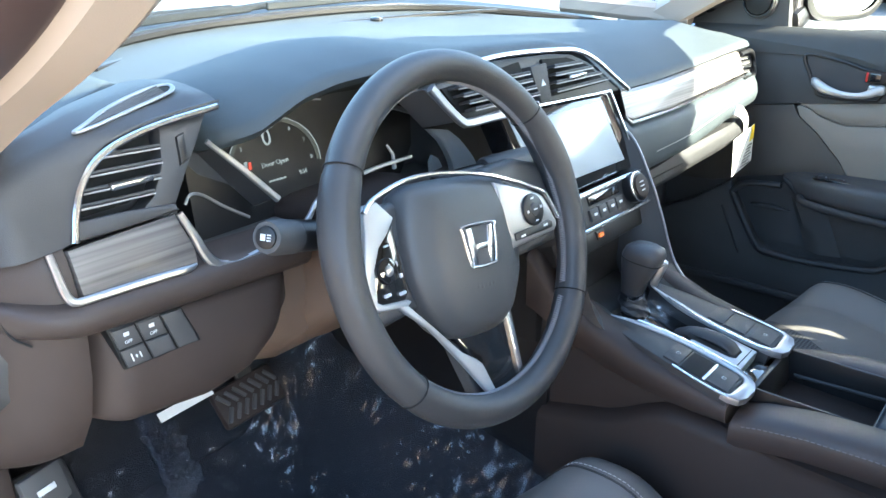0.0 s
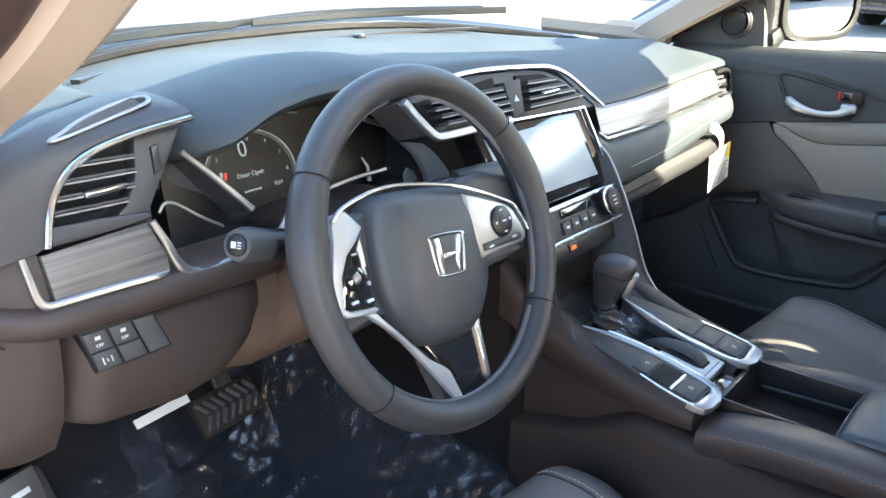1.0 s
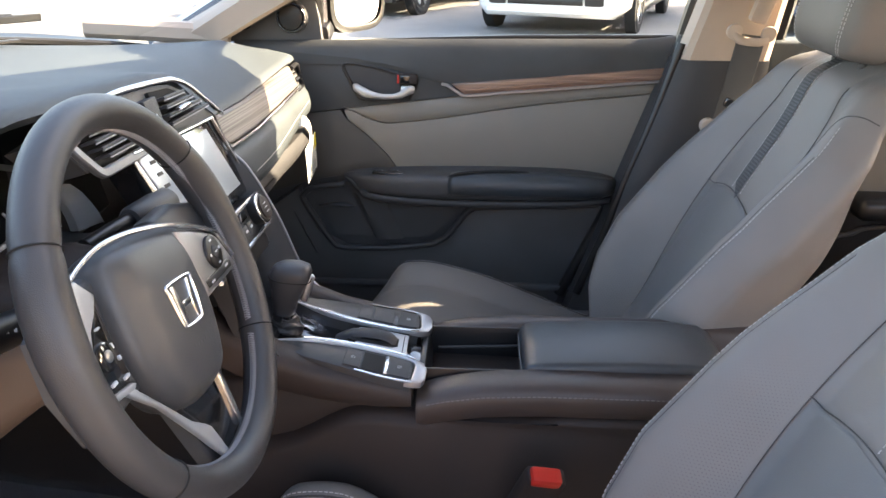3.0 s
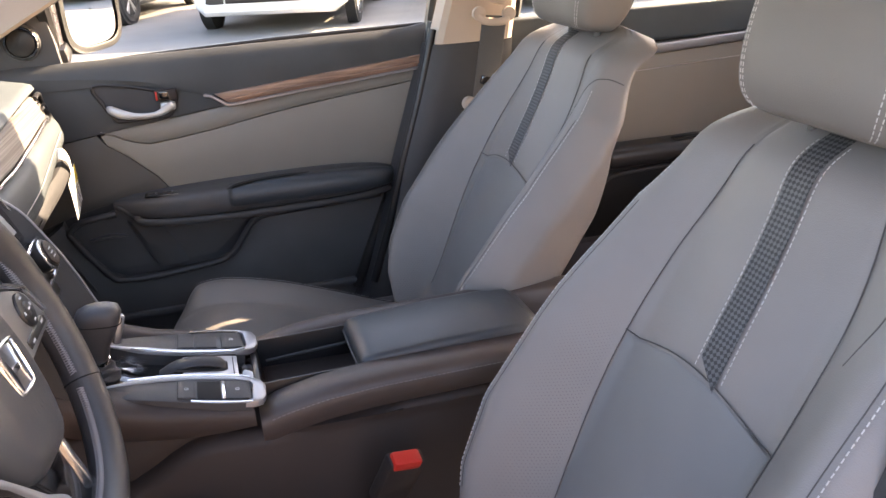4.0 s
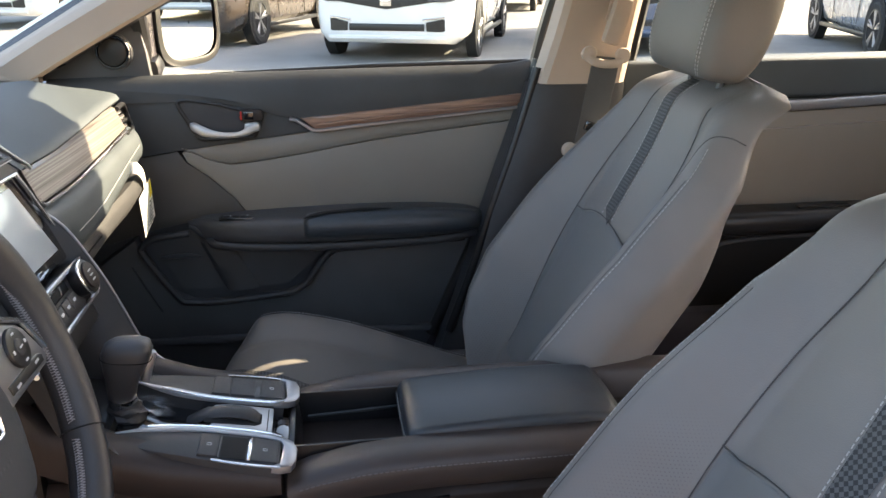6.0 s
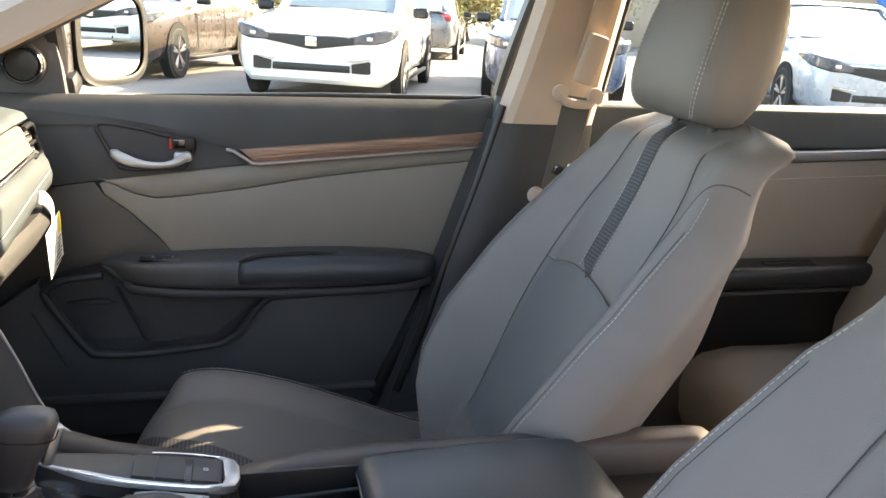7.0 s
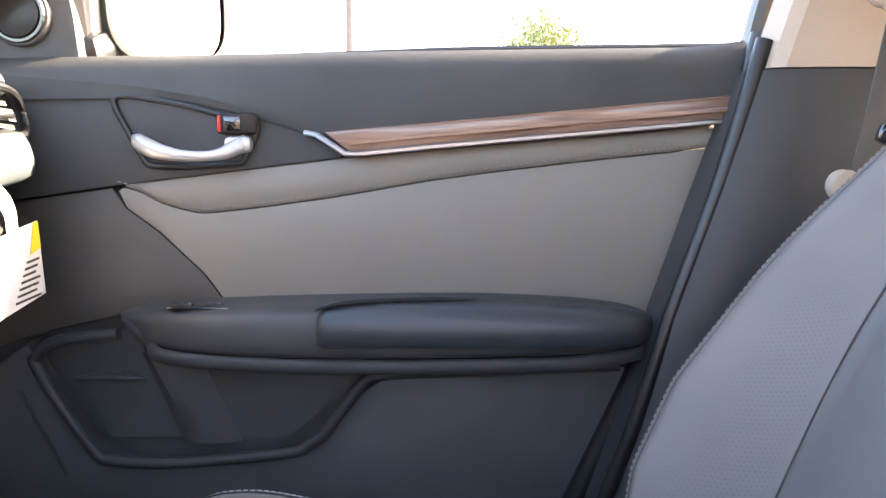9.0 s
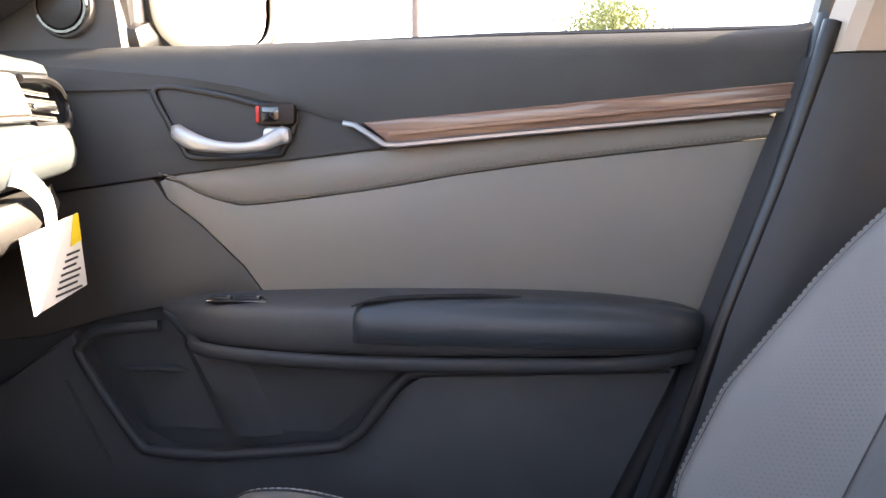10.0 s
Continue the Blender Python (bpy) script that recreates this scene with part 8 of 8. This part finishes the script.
        hl = P("headlight", sweep(spline([(0.905, s * 0.46, 0.690), (0.890, s * 0.64, 0.715), (0.800, s * 0.785, 0.750), (0.61, s * 0.850, 0.785), (0.38, s * 0.880, 0.815)], 5), strip_profile(0.085, 0.135), up=(0, 0, 1), scale=list(np.interp(np.linspace(0, 1, 21), [0, 0.3, 0.7, 1], [0.6, 1.0, 0.9, 0.3]))), M["lamp_glass"], lab="clear headlight cluster")
        P("lamp_unit", box((0.915, s * 0.63, 0.712), (0.05, 0.07, 0.05), 0.015), M["chrome"], hl)
        P("marker", box((0.50, s * 0.876, 0.795), (0.09, 0.03, 0.035), 0.01), M["amber"], hl)
        P("fog_housing", sweep(spline([(0.905, s * 0.44, 0.39), (0.885, s * 0.60, 0.405), (0.79, s * 0.755, 0.43)], 4), strip_profile(0.05, 0.17), scale=list(np.linspace(0.55, 1.0, 9))), M["black"])
        P("fog_chrome", sweep([(0.925, s * 0.40, 0.465), (0.905, s * 0.60, 0.485), (0.80, s * 0.775, 0.515)], strip_profile(0.02, 0.015)), M["chrome"])
        P("tail_light", box((-3.64, s * 0.66, 0.92), (0.14, 0.24, 0.15), 0.03, (0, 0, s * 18), 3), M["tail"], lab="red tail light")
        for wx in (0.0, -2.70):
            # near-black disc in place of the shaded wheel well
            P("wheel_arch", cylinder((0, 0, 0), 0.365, 0.12, pose(wx, s * 0.845, 0.345, 90, 0, 0), 36, 0.0), M["void"])
            w = P("wheel", sheet([spun(lambda a, r=r, o=o: (wx + r * math.cos(a), s * (0.80 + o), 0.325 + r * math.sin(a)), 40) for r, o in ((0.20, 0.0), (0.305, 0.0), (0.322, 0.03), (0.325, 0.07), (0.318, 0.10), (0.29, 0.118), (0.235, 0.112), (0.222, 0.095))], True), M["tyre"], lab="tyre with an alloy rim")
            P("rim_edge", sheet([spun(lambda a, r=r, o=o: (wx + r * math.cos(a), s * (0.80 + o), 0.325 + r * math.sin(a)), 40) for r, o in ((0.232, 0.112), (0.214, 0.114), (0.205, 0.07), (0.20, 0.03), (0.06, 0.02))], True), M["black"], w)
            P("hub", cylinder((0, 0, 0), 0.045, 0.04, pose(wx, s * 0.885, 0.325, 90, 0, 0), 20, 0.008), M["rim"], w)
            for k in range(5):
                a = 2 * math.pi * k / 5 + 0.3
                for d in (-0.13, 0.13):
                    P("spoke", sweep([(wx + 0.03 * math.cos(a), s * 0.895, 0.325 + 0.03 * math.sin(a)), (wx + 0.21 * math.cos(a + d), s * 0.905, 0.325 + 0.21 * math.sin(a + d))], strip_profile(0.030, 0.022), up=(0, 1, 0)), M["rim"], w)
    nose = lambda v, o=0.0: float(np.interp(abs(v), [0, 0.45, 0.60, 0.70, 0.78, 0.82], [0.908, 0.905, 0.893, 0.870, 0.80, 0.745])) + o
    vs = np.linspace(-0.52, 0.52, 19)
    P("grille", sheet([[(nose(v, -0.03), v, 0.722), (nose(v, 0.012), v, 0.708), (nose(v, 0.018), v, 0.66), (nose(v, 0.016), v, 0.575 + 0.15 * abs(v)), (nose(v, -0.02), v, 0.565 + 0.15 * abs(v))] for v in vs]), M["black"], lab="black grille")
    P("grille_bar", sweep([(nose(v, 0.016), v, 0.722 + 0.02 * abs(v)) for v in vs], strip_profile(0.02, 0.022)), M["chrome"])
    P("lower_intake", sheet([[(nose(v, 0.004), v, 0.42), (nose(v, 0.014), v, 0.385), (nose(v, 0.004), v, 0.345)] for v in np.linspace(-0.42, 0.42, 13)]), M["black"])
    P("chin", sweep([(nose(v, -0.005), v, 0.275) for v in np.linspace(-0.66, 0.66, 19)], strip_profile(0.05, 0.05)), paint)
    b = P("badge", box((nose(0, 0.026), 0, 0.655), (0.012, 0.125, 0.10), 0.012), M["chrome"], lab="chrome badge plate")
    P("badge_bar", box((nose(0, 0.034), 0.028, 0.655), (0.006, 0.02, 0.07), 0.002), M["bright_chrome"], b)
    P("badge_bar", box((nose(0, 0.034), -0.028, 0.655), (0.006, 0.02, 0.07), 0.002), M["bright_chrome"], b)
    P("deck_edge", box((-3.66, 0, 1.035), (0.08, 1.25, 0.03), 0.01), paint)
    P("rear_plate_bar", box((-3.735, 0, 0.80), (0.02, 0.34, 0.12), 0.004), M["paper"])
    for v in (-0.36, 0.36):
        P("wiper", sweep([(-0.50, v - 0.25, 1.00), (-0.53, v + 0.22, 0.995)], strip_profile(0.015, 0.015)), M["black"])
        P("front_seat", box((-1.75, v, 1.05), (0.12, 0.42, 0.36), 0.05, (0, -12, 0), 4), M["black"])
    return root


HEAD = 161.6
sedan("sedan", 9.10, -0.80, HEAD, M["paint_white"], "white saloon car parked nose-on across the lane")
sedan("sedan", 10.9, 1.85, HEAD, M["paint_tan"], "bronze-brown saloon car parked beside a white one")
sedan("sedan", 9.45, -3.75, HEAD, M["paint_blue"], "light blue saloon car parked nose-on")
sedan("sedan", 7.7, -7.0, HEAD, M["paint_pale"], "pale blue-silver saloon car parked nose-on in the row")
sedan("sedan", 20.5, -4.6, -18, M["paint_silver"], "silver saloon car with its red tail lights towards the lane")
sedan("sedan", 21.5, 1.4, -18, M["paint_white"], "white saloon car in the row behind, tail lights towards the lane")
sedan("sedan", 14.5, 5.2, HEAD, M["paint_white"], "white saloon car far along the row")
for k in range(4):
    sedan("sedan", (10.9, 8.4, 5.9, 3.4)[k], (-11.1, -12.6, -14.0, -15.4)[k], 140, M[("paint_white", "paint_white", "paint_silver", "paint_white")[k]], "saloon car in the row seen in the side mirror")


def tree(x, y, h, spread, leaf, seed, label):
    random.seed(seed)
    z0 = lot_z(x)
    root = thing("tree", (x, y, z0), label, "tree", "trees behind the lot")
    trunk = [Vector((x, y, z0)), Vector((x + 0.05, y + 0.1, h * 0.25)), Vector((x - 0.05, y, h * 0.5)), Vector((x, y + 0.05, h * 0.9))]
    path = spline(trunk, 6)
    geos = [tube(path, 0.13, 8, scale=list(np.linspace(1, 0.15, len(path))))]
    tips = []
    for k in range(16):
        t = random.uniform(0.28, 0.85)
        a = random.uniform(0, 2 * math.pi)
        base = Vector(path[int(t * (len(path) - 1))])
        reach = spread * (1.1 - t) * random.uniform(0.7, 1.2)
        tip = base + Vector((math.cos(a) * reach, math.sin(a) * reach, h * random.uniform(0.08, 0.22)))
        mid = base.lerp(tip, 0.5) + Vector((0, 0, 0.1))
        geos.append(tube([base, mid, tip], 0.045, 5, scale=[1, 0.6, 0.2]))
        tips += [tip, mid, tip.lerp(mid, 0.5)]
    tips.append(Vector(path[-1]))
    part("trunk", join(*geos), M["bark"], root)
    verts, faces = [], []
    for tip in tips:
        rad = random.uniform(0.35, 0.75) * spread / 2.2
        for _ in range(random.randint(110, 170)):
            d = Vector((random.gauss(0, 1), random.gauss(0, 1), random.gauss(0, 0.7)))
            c = tip + d * rad * 0.5
            u = Vector((random.uniform(-1, 1), random.uniform(-1, 1), random.uniform(-1, 1))).normalized()
            v = u.cross(Vector((random.uniform(-1, 1), random.uniform(-1, 1), random.uniform(-1, 1)))).normalized()
            s = random.uniform(0.045, 0.09)
            k = len(verts)
            verts += [c - u * s, c + v * s * 0.5, c + u * s, c - v * s * 0.5]
            faces.append((k, k + 1, k + 2, k + 3))
    part("crown", (verts, faces), leaf, root, "loose crown of small leaves", smooth=False)


tree(29, -3.4, 6.8, 3.6, M["leaf"], 3, "young tree with a loose green and gold crown")
tree(28, -1.6, 3.6, 2.0, M["leaf_gold"], 5, "small yellow-green tree beyond the parked cars")
tree(30, -8.2, 3.3, 2.4, M["leaf_gold"], 7, "small yellow-green tree beyond the parked cars")
tree(31, -13.6, 6.4, 3.2, M["leaf"], 9, "young tree with a loose green and gold crown")
tree(24.5, -17.6, 3.0, 1.5, M["leaf_gold"], 11, "small russet tree before the service building")
tree(33, 6.0, 4.0, 2.2, M["leaf"], 13, "young tree with a loose green and gold crown")


def post(name, x, y, h, r, mat, label):
    root = thing(name, (x, y, 0), label, "pole", "poles")
    part("shaft", tube([(x, y, 0), (x, y, h * 0.5), (x, y, h)], r, 16, scale=[1.0, 0.9, 0.75]), mat, root)
    part("base", cylinder((x, y, 0.25), r * 2.2, 0.5, (0, 0, 0), 20, 0.03), M["pole"], root)
    part("lamp_arm", box((x - 0.5, y, h), (1.0, 0.10, 0.08), 0.02), mat, root)
    part("lamp_head", box((x - 1.1, y, h - 0.03), (0.6, 0.32, 0.12), 0.03), mat, root)


post("street_lamp", 24, -8.6, 9.0, 0.13, M["pole"], "tall pale grey lamp post on the lot")
post("street_lamp", 24, 2.9, 9.0, 0.14, M["pole_brown"], "tall brown lamp post on the lot")
post("street_lamp", 26, -12.1, 8.0, 0.06, M["pole"], "thin pale grey pole beyond the cars")
post("street_lamp", 27, -4.3, 7.0, 0.05, M["pole"], "thin pale grey pole beyond the cars")

# service building with its blue band and signs
bd_ = thing("service_building", (36, -27, 0), "white flat-roofed service building with a blue band and lettering", "building")
BX, Y0, Y1 = 28.0, -17.5, -44.0
part("wall", box((BX + 5, (Y0 + Y1) / 2, 1.35), (10, Y0 - Y1, 2.7), 0.02), M["wall_tan"], bd_)
part("fascia", box((BX + 5, (Y0 + Y1) / 2, 4.1), (10.4, Y0 - Y1 + 0.4, 2.8), 0.03), M["wall_white"], bd_)
part("blue_band", box((BX - 0.22, (Y0 + Y1) / 2, 3.05), (0.06, Y0 - Y1 + 0.4, 0.42), 0.01), M["sign_blue"], bd_)
part("roof_edge", box((BX + 5, (Y0 + Y1) / 2, 5.56), (10.6, Y0 - Y1 + 0.6, 0.14), 0.02), M["pole"], bd_)
part("lettering", text_mesh("Service Center", 1.15, Matrix.Translation((BX - 0.26, -22.6, 4.35)) @ pose(0, 0, 0, 90, 0, -90), 0.03), M["sign_blue"], bd_, "blue wall lettering")
for k in range(5):
    w_ = part("window", box((BX - 0.02, -20.5 - 4.6 * k, 1.5), (0.08, 2.6, 1.7), 0.01), M["car_glass"], bd_)
    part("frame", box((BX - 0.05, -20.5 - 4.6 * k, 2.4), (0.08, 2.8, 0.1), 0.01), M["pole"], w_)
sg = solo("oval_sign", moved(cylinder((0, 0, 0), 1.0, 0.12, (0, 0, 0), 40, 0.02), Matrix.Translation((26.2, -24.0, 2.5)) @ pose(0, 0, 0, 0, 90, 0) @ Matrix.Diagonal((0.35, 1.0, 1.0, 1.0))), M["sign_blue"], "blue oval sign with a line of white print", "sign")
part("print_bar", box((26.12, -24.0, 2.5), (0.02, 1.2, 0.16), 0.005), M["wall_white"], sg)
part("leg", box((26.2, -24.0, 1.1), (0.1, 0.1, 2.2), 0.01), M["pole"], sg)
